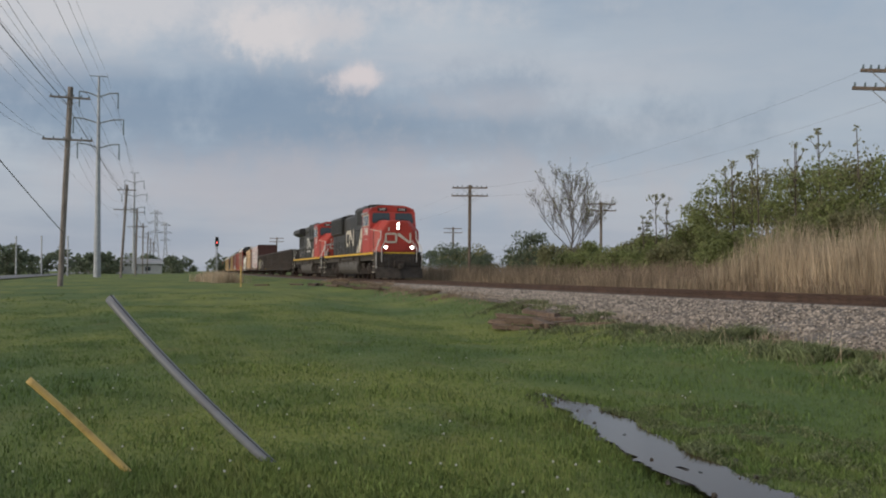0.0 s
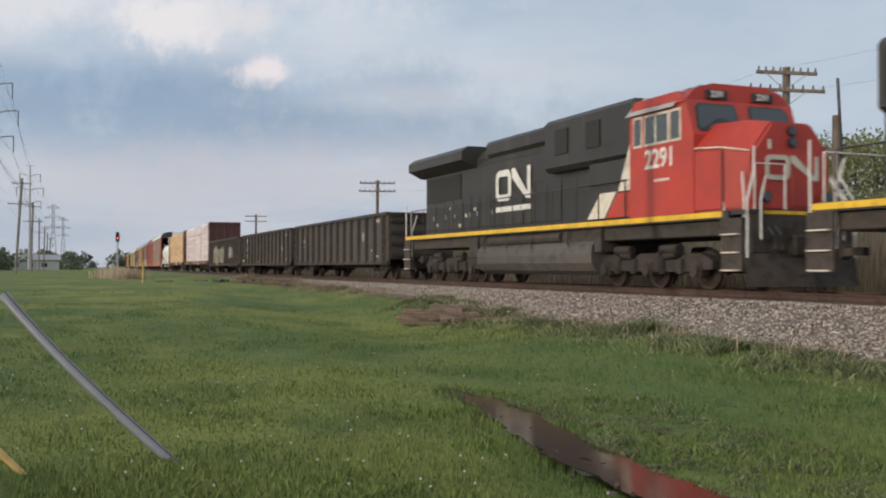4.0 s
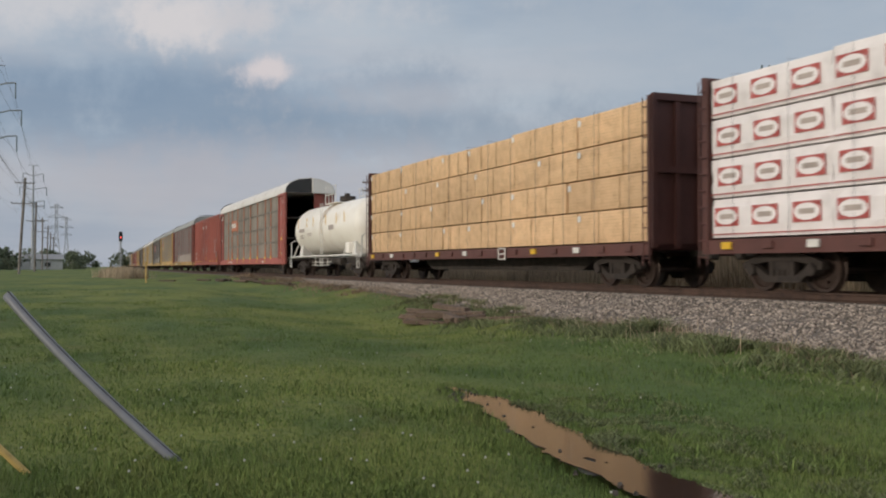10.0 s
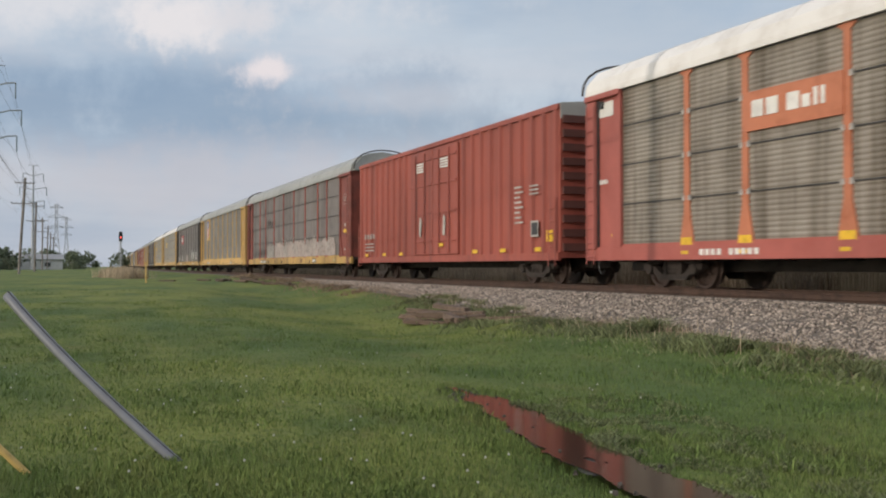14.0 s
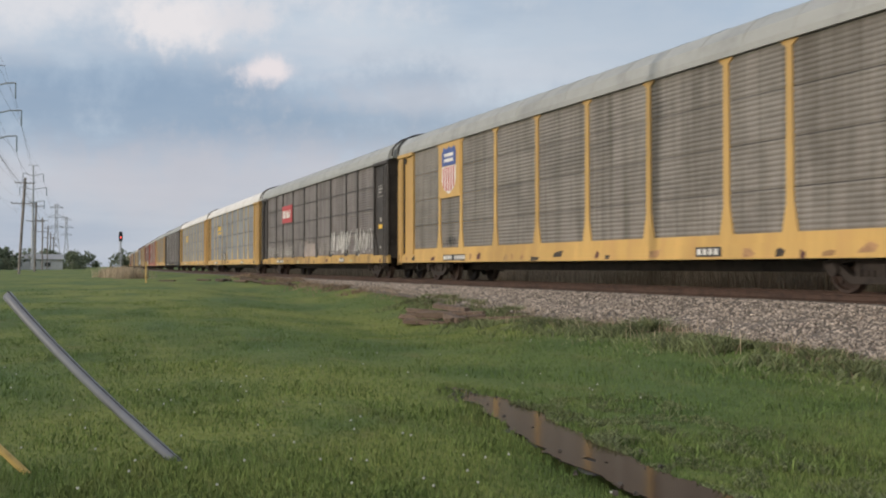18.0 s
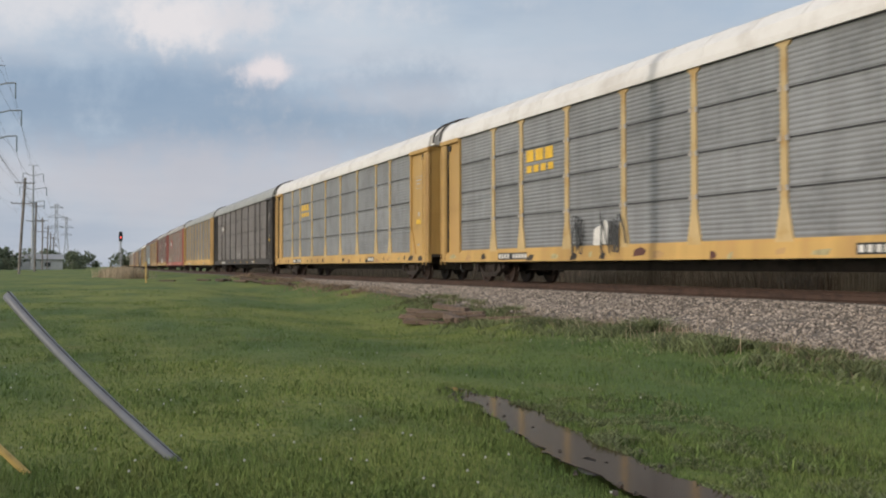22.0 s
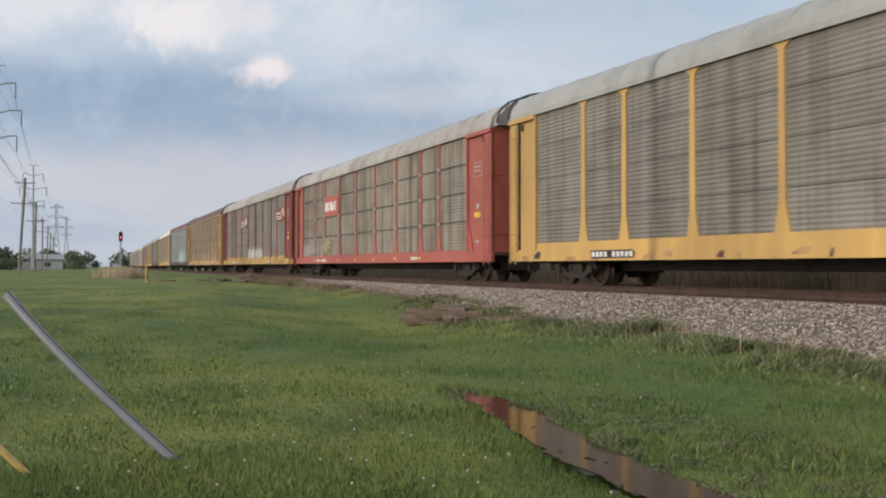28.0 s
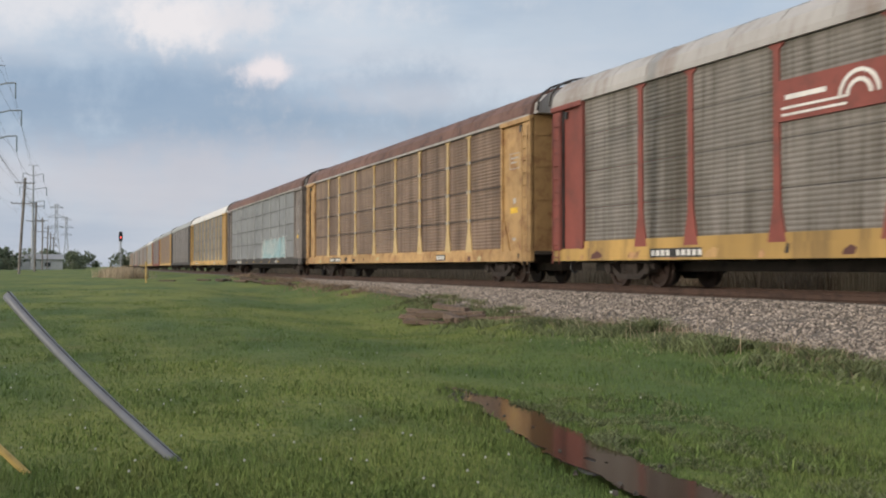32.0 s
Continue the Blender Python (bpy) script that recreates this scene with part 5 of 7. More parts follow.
def carrier(front, rear, frame_c, panel_c, roof_c, sill_c, end_c, label, detail=2, plate=None, tags=(), seed=0, seams=True, open_end=False):
    """Enclosed car carrier: flat-car sill, posts, corrugated side panels, curved roof and end doors."""
    car = new_car("autorack", front, rear, label, "railway car")
    L = front - rear
    half = L / 2 - 0.67
    fm, pm = M[frame_c], panel_material(panel_c, seed, 1.5 if roof_c == "roofmottle" else 1.0) if detail else M[panel_c]
    part("sill", boxes((-half, half, -1.56, -1.44, 0.70, 1.04)), M[sill_c], car)
    part("sill", boxes((-half, half, 1.44, 1.56, 0.70, 1.04)), M[sill_c], car)
    part("floor", boxes((-half, half, -1.44, 1.44, 0.92, 1.02)), M["under"], car)
    part("centre_sill", shape(lambda b: box(b, -half + 0.3, half - 0.3, -0.35, 0.35, 0.42, 0.90), *[(lambda b, x=x: box(b, x - 0.05, x + 0.05, -1.4, 1.4, 0.66, 0.90)) for x in np.linspace(-half + 1, half - 1, 15)]), M["under"], car)
    part("roof", shared(("roof", roof_c, round(half, 2)), lambda: roof_mesh(half, M[roof_c])), None, car)
    if detail >= 2:
        for i in range(1, 18):
            o = part("roof_seam", shared(("seam", roof_c), lambda: seam_mesh(M[roof_c])), None, car)
            o.location = (-half + 2 * half * i / 18, 0, 0)
    part("roof_edge", boxes((-half, half, -1.60, -1.54, 5.16, 5.24), (-half, half, 1.54, 1.60, 5.16, 5.24)), M[roof_c if roof_c != "roofrust" else "roofmottle"], car)
    # far side, one sheet
    part("side_wall", boxes((-half, half, 1.46, 1.52, 1.02, 5.22)), pm, car)
    # front and rear end bays: a recessed sheet, a header, a hinge post and the door's edge
    for sgn, x0, x1 in ((1, BAY_FRONT + 0.02, half), (-1, -half, BAY_REAR)):
        for y0, y1 in ((-1.50, -1.44), (1.44, 1.50)):
            part("end_bay", boxes((x0, x1, y0, y1, 1.04, 5.20)), M[end_c], car)
        e = x1 if sgn > 0 else x0
        door = sorted((e - sgn * 0.02, e - sgn * 0.46))
        if detail:
            part("door_edge", boxes((door[0], door[1], -1.60, -1.505, 1.0, 5.02), bevel=0.02), M[end_c], car)
            gap = sorted((e - sgn * 0.47, e - sgn * 0.54))
            part("hinge_gap", boxes((gap[0], gap[1], -1.545, -1.503, 1.06, 5.05)), M["black"], car)
            part("header", boxes((x0 - 0.05, x1 + 0.05, -1.63, -1.505, 5.04, 5.19), bevel=0.015), M[end_c], car)
            part("lock_box", boxes((min(e - sgn * 0.75, e - sgn * 0.62), max(e - sgn * 0.75, e - sgn * 0.62), -1.56, -1.503, 4.78, 4.98)), M["black"], car)
            f = x0 if sgn > 0 else x1
            gus = [(f + sgn * 0.02, 1.05), (f + sgn * 0.50, 1.05), (f + sgn * 0.10, 2.0), (f + sgn * 0.02, 2.0)]
            part("gusset", shape(lambda b: prism(b, gus if sgn > 0 else gus[::-1], -1.545, -1.503, "y")), M[end_c], car)
    for sgn in (-1, 1):
        x = sgn * half
        if open_end and sgn > 0:
            continue
        xa, xb = (x - 0.05, x) if sgn > 0 else (x, x + 0.05)
        if detail >= 2:
            for y0, y1 in ((-1.43, -0.01), (0.01, 1.43)):
                d = part("end_door", boxes((xa, xb, y0, y1, 1.02, 5.3)), M[end_c], car)
                for z in (1.6, 2.6, 3.6, 4.6):
                    part("door_rib", boxes((min(x, x + sgn * 0.02), max(x, x + sgn * 0.02), y0 + 0.03, y1 - 0.03, z, z + 0.10)), M[end_c], d)
        else:
            part("end_door", boxes((xa, xb, -1.43, 1.43, 1.02, 5.3)), M[end_c], car)
        hood = bmesh.new()
        prism(hood, [(-1.45, 5.25), (-1.40, 5.56), (-1.14, 5.84), (-0.68, 6.03), (0, 6.12), (0.68, 6.03), (1.14, 5.84), (1.40, 5.56), (1.45, 5.25)], min(x - sgn * 0.02, x + sgn * 0.30), max(x - sgn * 0.02, x + sgn * 0.30))
        part("roof_hood", hood, M[roof_c if roof_c != "roofrust" else "roofmottle"], car)
        arc = [(x + sgn * 0.34, 1.5 * math.cos(a), 5.3 + 0.95 * math.sin(a) ** 0.8) for a in np.linspace(0, math.pi, 13)]
        part("end_hoop", tubes([arc], 0.035, 5), M["rackblack"], car)
    if open_end:
        x = half
        part("deck", boxes(*[(-13, half - 0.5, -1.40, 1.44, z, z + 0.08) for z in (2.3, 3.6)]), M["under"], car)
        part("end_door", boxes((x - 0.05, x, 0.25, 1.43, 1.02, 5.2)), M["maroon"], car, "folded maroon end door")
        part("roof_hood", shape(lambda b: prism(b, [(0.12, 5.2), (1.45, 5.2), (1.42, 5.56), (1.16, 5.85), (0.68, 6.05), (0.12, 6.13)], x - 0.02, x + 0.22)), M["roofwhite"], car)
        # black sheet on the solid roof's end stands for the shade inside
        part("roof_opening", shape(lambda b: prism(b, [(-1.52, 5.22), (0.11, 5.22), (0.11, 6.15), (-0.68, 6.07), (-1.18, 5.87), (-1.46, 5.57)], x + 0.001, x + 0.02)), M["black"], car, "black sheet for the shade inside the open roof end")
    if detail >= 1:
        for x in POSTS:
            post = bmesh.new()
            prism(post, [(x - 0.27, 1.02), (x + 0.27, 1.02), (x + 0.25, 1.12), (x + 0.10, 1.85), (x + 0.085, 5.02), (x + 0.22, 5.12), (x + 0.22, 5.2), (x - 0.22, 5.2), (x - 0.22, 5.12), (x - 0.085, 5.02), (x - 0.10, 1.85), (x - 0.25, 1.12)], -1.531, -1.47, "y")
            part("post", post, fm, car)
        for x in (BAY_FRONT, BAY_REAR, half - 0.06, -half + 0.06):
            part("corner_post", boxes((x - 0.06, x + 0.06, -1.58, -1.44, 1.02, 5.22), bevel=0.01), M[end_c], car)
    if detail >= 2:
        for i, (a, b) in enumerate(BAYS):
            for j in range(4):
                part("panel", panel_mesh(b + 0.05, a - 0.05, ROWS[j], ROWS[j + 1] - 0.02, -1.485, pm), None, car)
        part("base_rail", boxes((BAY_REAR + 0.05, BAY_FRONT - 0.05, -1.527, -1.47, 1.03, 1.115 if seams else 1.24)), M[sill_c], car)
        if seams:
            part("seam", boxes(*[(b + 0.06, a - 0.06, -1.522, -1.47, z - 0.022, z + 0.004) for a, b in BAYS for z in ROWS[1:4]], (BAY_REAR + 0.05, BAY_FRONT - 0.05, -1.53, -1.47, 5.135, 5.155)), M["black"], car)
            if frame_c in ("orange", "red", "maroon", "paleyellow"):
                for x in POSTS:
                    for z in ROWS[1:4]:
                        for u in (-0.11, 0.11):
                            k = part("lug", shared(("lug",), lambda: finish("lug", boxes((-0.05, 0.05, -1.545, -1.52, -0.07, 0.05)), M["spray_pale"])), None, car)
                            k.location = (x + u, 0, z)
        if sill_c in ("rackblack", "maroon", "red"):
            bars(car, [(x - 0.16, x + 0.10, 0.83, 0.91, -1.562) for x in POSTS[1:]], "stripe")
        else:
            wear = random.Random(seed)
            x = -13.0
            while x < 13.0:
                w = wear.uniform(0.12, 0.6)
                z = 0.70 + wear.uniform(0, 0.12)
                prof = [(x, z), (x + w * 0.8, z + wear.uniform(-0.02, 0.03)), (x + w, z + wear.uniform(0.08, 0.2)), (x + w * 0.6, z + wear.uniform(0.1, 0.24)), (x + w * 0.1, z + wear.uniform(0.06, 0.2))]
                part("wear_patch", shape(lambda b: prism(b, prof, -1.563, -1.56, "y")), M[wear.choice(("rust", "under", "brown", "rustyyellow", "spray_yellow" if seams else "rustyyellow"))], car)
                x += w + wear.uniform(0.2, 1.8)
        ladder(car, half - 0.26, -1.635, 0.6, 4.9, 0.36, M[end_c])
        ladder(car, -half + 0.26, -1.635, 0.6, 4.9, 0.36, M[end_c])
        bars(car, [(half - 1.36, half - 1.14, 1.36, 1.46, -1.503), (half - 1.55, half - 0.85, 4.14, 4.16, -1.503), (half - 1.55, half - 0.85, 3.66, 3.68, -1.503), (half - 1.55, half - 1.53, 3.66, 4.16, -1.503), (half - 0.87, half - 0.85, 3.66, 4.16, -1.503), (half - 1.45, half - 0.95, 3.98, 4.03, -1.503), (half - 1.45, half - 1.05, 3.84, 3.89, -1.503), (half - 1.3, half - 1.12, 2.55, 2.72, -1.503)], "spray_pale")
        bars(car, [(half - 1.5, half - 1.0, 2.24, 2.42, -1.503)], "stripe")
        # painted number panels on the sill, their small writing as plain bars
        dark = sill_c in ("yellow", "paleyellow", "rustyyellow", "dirtyyellow")
        for x0, x1 in ((-9.0, -7.0), (6.0, 6.9)):
            if dark:
                bars(car, [(x0, x1, 0.76, 0.98, -1.562)], "black", "number_panel")
            n = int((x1 - x0) / 0.2)
            bars(car, [(x0 + 0.06 + i * 0.2, x0 + 0.19 + i * 0.2, 0.80, 0.94, -1.568) for i in range(n) if i != 4], "white")
        part("step", tubes([[(half - 0.6, -1.5, 0.7), (half - 0.6, -1.5, 0.35), (half - 0.2, -1.5, 0.35), (half - 0.2, -1.5, 0.7)]], 0.02, 5), M["under"], car)
    else:
        part("side_panels", boxes((BAY_REAR, BAY_FRONT, -1.52, -1.47, 1.05, 5.2)), pm, car)
    if plate:
        plate(car)
    if frame_c == "orange":
        bars(car, [(x - 0.20, x + 0.20, 1.05, 1.22, -1.535) for x in POSTS], "stripe", "post_foot")
        for sgn in (-1, 1):
            x = half - 0.75 if sgn > 0 else -half + 0.85
            bars(car, [(x - 0.35, x + 0.35, 4.55, 4.95, -1.506)], "white", "paint_patch")
            bars(car, [(x - 0.10 * k, x - 0.10 * k + 0.07, 2.75, 2.87, -1.506) for k in range(5)], "white")
        bars(car, [(BAY_FRONT + 0.1, BAY_FRONT + 0.45, 1.1, 1.5, -1.506), (BAY_REAR - 0.45, BAY_REAR - 0.1, 1.1, 1.4, -1.506)], "stripe", "paint_patch")
    for args in tags:
        graffiti(car, [args], seed + int(args[0] * 3))
    for x in (half - 3.15, -half + 3.15):
        truck(car, x)
    for sgn in (-1, 1):
        coupler(car, sgn * (L / 2), sgn)
    brake_hose(car, half + 0.3)
    true_size(car, 1.0, 0.967)
    return car


def sign_plate(x, w, z0, z1, back, marks, y=-1.56):
    """A flat company plate: marks are bars (x, w, z, h, colour) within it."""
    def make(car):
        p = part("sign_plate", boxes((x - w / 2, x + w / 2, y, y + 0.09, z0, z1)), M[back], car, "painted company plate")
        for i, (mx, mw, mz, mh, c) in enumerate(marks):
            part("emblem", boxes((x + mx - mw / 2, x + mx + mw / 2, y - 0.012, y - 0.002, mz, mz + mh), bevel=0.01), M[c], p)
    return make


def shield_plate(car):
    x, y = -8.46, -1.56
    p = part("sign_plate", boxes((x - 0.98, x + 0.98, y, y + 0.09, 3.1, 5.15)), M["yellow"], car, "yellow plate with a shield emblem")
    top = [(-0.62, 4.28), (0.62, 4.28), (0.66, 4.75), (0.5, 4.98), (0.2, 4.9), (0, 5.0), (-0.2, 4.9), (-0.5, 4.98), (-0.66, 4.75)]
    part("emblem", shape(lambda b: prism(b, [(x + u, v) for u, v in top], y - 0.015, y - 0.003, "y")), M["plate_blue"], p, "blue head of the shield")
    low = [(-0.62, 4.26), (-0.66, 3.75), (-0.5, 3.45), (0, 3.22), (0.5, 3.45), (0.66, 3.75), (0.62, 4.26)]
    part("emblem", shape(lambda b: prism(b, [(x + u, v) for u, v in low], y - 0.012, y - 0.003, "y")), M["white"], p, "white lower half of the shield")
    for i in range(5):
        u = -0.46 + i * 0.23
        part("emblem", boxes((x + u - 0.05, x + u + 0.05, y - 0.018, y - 0.013, 3.46 if abs(u) > 0.3 else 3.34, 4.24)), M["plate_red"], p)
    for z in (4.62, 4.42):
        part("emblem", boxes((x - 0.42, x + 0.42, y - 0.02, y - 0.016, z, z + 0.12)), M["white"], p)


def locomotive(front, rear, second):
    car = new_car("locomotive", front, rear, "red, black and white diesel locomotive with lit headlights" if not second else "second diesel locomotive, black hood and red cab", "locomotive")
    K, R, W = M["locoblack"], M["locored"], M["cream"]
    yw = 1.50
    # frame, walkway and stripe
    part("frame", boxes((-10.5, 10.65, -1.35, 1.35, 1.25, 1.62), bevel=0.03), M["under"], car)
    part("walkway", boxes((-10.6, 10.2, -yw, yw, 1.62, 1.80)), K, car)
    part("stripe", boxes((-10.6, 9.98, -yw - 0.012, -yw, 1.66, 1.79), (-10.6, 9.98, yw, yw + 0.012, 1.66, 1.79)), M["stripe"], car, "yellow edge stripe")
    # fuel tank
    tank = [(-1.48, 0.66), (-1.50, 0.9), (-1.46, 1.14), (-1.33, 1.28), (1.33, 1.28), (1.46, 1.14), (1.50, 0.9), (1.48, 0.66), (1.34, 0.44), (1.1, 0.32), (-1.1, 0.32), (-1.34, 0.44)]
    part("fuel_tank", shape(lambda b: prism(b, tank, -3.4, 4.3)), M["tankgrime"], car, "grimy grey fuel tank")
    part("air_reservoir", tubes([[(-2.6, -1.3, 1.42), (2.4, -1.3, 1.42)]], 0.17, 10), M["under"], car)
    # hood
    hw = 0.98
    if not second:
        hood = [(-hw, 1.8), (-hw, 4.40), (-hw + 0.18, 4.58), (0, 4.64), (hw - 0.18, 4.58), (hw, 4.40), (hw, 1.8)]
        part("hood", shape(lambda b: prism(b, hood, -9.3, 6.3)), K, car)
        wide = [(-1.16, 3.42), (-1.16, 4.54), (-1.04, 4.66), (1.04, 4.66), (1.16, 4.54), (1.16, 3.42), (hw, 3.3), (-hw, 3.3)]
        part("radiator", shape(lambda b: prism(b, wide, -9.28, -4.0)), K, car)
        part("grille", boxes((-9.1, -4.15, -1.19, -1.16, 3.5, 4.46)), M["grille"], car)
        up = [(-1.10, 3.4), (-1.10, 4.80), (-0.95, 4.94), (0.95, 4.94), (1.10, 4.80), (1.10, 3.4)]
        part("brake_housing", shape(lambda b: prism(b, up, 1.35, 5.0)), K, car)
        part("grille", boxes((2.3, 4.75, -1.13, -1.10, 3.72, 4.66)), M["grille"], car)
        part("air_intake", boxes((5.0, 6.22, -1.16, 1.16, 3.3, 4.84), bevel=0.04), K, car)
        part("grille", boxes((5.08, 6.2, -1.19, -1.16, 3.50, 4.25)), M["grille"], car)
        fans = [(-7.6, 4.68), (-6.1, 4.68), (-4.6, 4.68), (2.2, 4.94), (3.9, 4.94)]
        for x, z in fans:
            bm = bmesh.new()
            tube(bm, [(x, 0, z - 0.02), (x, 0, z + 0.13)], 0.62, 14)
            part("fan", bm, M["under"], car)
        for i in range(11):
            x = -3.1 + i * 0.82
            part("hood_door", boxes((x, x + 0.76, -hw - 0.025, -hw, 1.95, 3.1), bevel=0.012), K, car)
            part("handle", boxes((x + 0.62, x + 0.68, -hw - 0.055, -hw - 0.025, 2.45, 2.6)), M["under"], car)
        part("exhaust", boxes((-1.4, -0.4, -0.3, 0.3, 4.5, 4.72), bevel=0.05), M["under"], car)
        part("hood_door", boxes((-8.2, -7.5, -hw - 0.03, -hw, 1.9, 3.3), bevel=0.02), M["black"], car)
    else:
        hood = [(-hw, 1.8), (-hw, 4.25), (-hw + 0.22, 4.55), (hw - 0.22, 4.55), (hw, 4.25), (hw, 1.8)]
        part("hood", shape(lambda b: prism(b, hood, -9.6, 6.2)), K, car)
        wing = [(-1.02, 4.0), (-1.55, 4.25), (-1.55, 4.55), (-1.3, 4.72), (1.3, 4.72), (1.55, 4.55), (1.55, 4.25), (1.02, 4.0)]
        part("radiator", shape(lambda b: prism(b, wing, -10.1, -4.6)), K, car, "overhanging radiator wings")
        part("brake_housing", boxes((-3.6, 1.0, -1.1, 1.1, 4.2, 4.74), bevel=0.1), K, car)
        part("air_intake", boxes((1.2, 6.2, -1.35, 1.35, 3.3, 4.78), bevel=0.12), K, car)
        for x in (2.0, 3.8):
            part("grille", boxes((x, x + 0.75, -1.385, -1.35, 3.75, 4.45)), M["grille"], car)
        part("grille", boxes((-9.4, -6.0, -hw - 0.03, -hw, 3.0, 3.9)), M["grille"], car)
        for i in range(13):
            x = -9.2 + i * 0.84
            part("hood_door", boxes((x, x + 0.78, -hw - 0.025, -hw, 1.95, 3.0), bevel=0.012), K, car)
    # cab: side walls, roof, windows
    cab = [(6.26, 1.8), (6.26, 4.34), (6.5, 4.58), (8.3, 4.58), (8.66, 4.34), (8.95, 3.55), (8.95, 1.8)]
    part("cab", shape(lambda b: prism(b, cab, -1.5, 1.5, "y")), R, car, "bright red cab")
    roof = [(-1.55, 4.30), (-1.24, 4.62), (-0.75, 4.76), (0.75, 4.76), (1.24, 4.62), (1.55, 4.30), (1.2, 4.32), (-1.2, 4.32)]
    part("cab_roof", shape(lambda b: prism(b, roof, 6.2, 8.30)), K, car, "dark grey ribbed cab roof")
    part("roof_brow", shape(lambda b: prism(b, roof, 8.30, 8.62)), R, car, "red brow over the windscreen")
    for sgn in (-1, 1):
        part("roof_sheet", shape(lambda b: prism(b, [(sgn * 1.60, 4.24), (sgn * 1.27, 4.64), (sgn * 0.78, 4.775), (sgn * 0.78, 4.762), (sgn * 1.25, 4.622), (sgn * 1.58, 4.23)], 6.2, 8.28)), M["roofgrey"], car, "bare grey sloping roof sheet")
    for i in range(5):
        part("roof_rib", boxes((6.4 + i * 0.42, 6.45 + i * 0.42, -0.75, 0.75, 4.76, 4.80)), K, car)
    for sgn in (-1, 1):
        part("number_board", boxes((8.60, 8.68, min(sgn * 0.35, sgn * 0.95), max(sgn * 0.35, sgn * 0.95), 4.40, 4.60), bevel=0.01), M["black"], car)
    for x0, x1 in ((6.5, 6.78), (6.99, 7.93), (8.08, 8.42)):
        part("window_frame", boxes((x0 - 0.06, x1 + 0.06, -1.515, -1.50, 3.46, 4.20), bevel=0.004), M["cream"], car, "pale side window frame")
        part("side_window", boxes((x0, x1, -1.53, -1.516, 3.52, 4.14)), M["glass"], car)
    part("window_post", boxes((7.42, 7.48, -1.535, -1.531, 3.52, 4.14)), M["cream"], car)
    # windscreen panes set in the sloping red front
    a, b = Vector((8.925, 0, 3.62)), Vector((8.685, 0, 4.28))
    out = Vector((b.z - a.z, 0, a.x - b.x)).normalized()
    for sgn in (-1, 1):
        for name, g, lift, mat in (("windscreen_gasket", 0.0, 0.012, M["black"]), ("windscreen", 0.045, 0.024, M["glass"])):
            bm = bmesh.new()
            rim = []
            for f, y in ((0.0, 0.20), (0.0, 1.28), (0.12, 1.36), (0.86, 1.30), (1.0, 1.20), (1.0, 0.24), (0.9, 0.18), (0.1, 0.16)):
                yy = 0.76 + (y - 0.76) * (1 - g * 1.7)
                q = a.lerp(b, 0.5 + (f - 0.5) * (1 - g * 2.6)) + out * lift
                rim.append((q.x, sgn * yy, q.z))
            pane = [bm.verts.new(v) for v in rim]
            inner = [bm.verts.new((v[0] - out.x * 0.03, v[1], v[2] - out.z * 0.03)) for v in rim]
            bm.faces.new(pane)
            bm.faces.new(inner[::-1])
            for n in range(8):
                bm.faces.new((pane[n], pane[(n + 1) % 8], inner[(n + 1) % 8], inner[n]))
            part(name, bm, mat, car)
        part("wiper", tubes([[(8.965, sgn * 1.25, 3.66), (8.90, sgn * 0.75, 3.93), (8.93, sgn * 0.35, 3.84)]], 0.014, 4), M["black"], car)
    # broad nose: as wide as the cab, its front corners cut back
    bm = bmesh.new()
    rings = []
    for x, w, sh, tw, top in ((8.80, 1.485, 3.20, 0.92, 3.80), (9.95, 1.46, 3.12, 0.82, 3.76), (10.42, 1.04, 3.02, 0.52, 3.68)):
        rings.append([bm.verts.new((x, y, z)) for y, z in ((-w, 1.8), (w, 1.8), (w, sh), (tw, top), (-tw, top), (-w, sh))])
    bm.faces.new(rings[0])
    bm.faces.new(rings[-1])
    for ra, rb in zip(rings, rings[1:]):
        for i in range(6):
            bm.faces.new((ra[i], rb[i], rb[(i + 1) % 6], ra[(i + 1) % 6]))
    bmesh.ops.bevel(bm, geom=[e for e in bm.edges], offset=0.05, segments=2, affect="EDGES")
    part("nose", bm, R, car, "broad red nose")
    part("nose_seam", boxes((9.93, 9.955, -1.475, -1.462, 1.82, 3.1)), M["black"], car)
    # the highlight on the nose's edge, laid on as a cream strip
    part("nose_edge", tubes([[(8.97, -1.48, 3.215), (9.9, -1.46, 3.145), (10.38, -1.06, 3.05)]], 0.022, 5), M["cream"], car, "pale highlight along the edge of the nose")
    part("nose_door", boxes((10.41, 10.435, 0.02, 0.70, 1.9, 3.0), bevel=0.01), R, car)
    part("nose_plate", boxes((10.42, 10.44, -0.62, -0.54, 3.1, 3.3)), M["cream"], car)

    # emblem on the nose and hood, plain shapes
    def mark(w, h, t, mat, m, thin=0.01):
        a, b = -w / 2, -w * 0.04
        def rounded(x0, x1, z0, z1, r):
            pts = []
            for cx, cz, a0 in ((x1 - r, z0 + r, -90), (x1 - r, z1 - r, 0), (x0 + r, z1 - r, 90), (x0 + r, z0 + r, 180)):
                pts += [(cx + r * math.cos(radians(a0 + k * 30)), cz + r * math.sin(radians(a0 + k * 30))) for k in range(4)]
            return pts
        ring = bmesh.new()
        loops = [[[ring.verts.new((u, y, v)) for u, v in pts] for pts in (rounded(a, b, 0, h, t * 1.3), rounded(a + t, b - t, t, h - t, t * 0.4))] for y in (-thin, 0)]
        for ro, ri in loops:
            for k in range(16):
                ring.faces.new((ro[k], ro[(k + 1) % 16], ri[(k + 1) % 16], ri[k]))
        for k in range(16):
            n = (k + 1) % 16
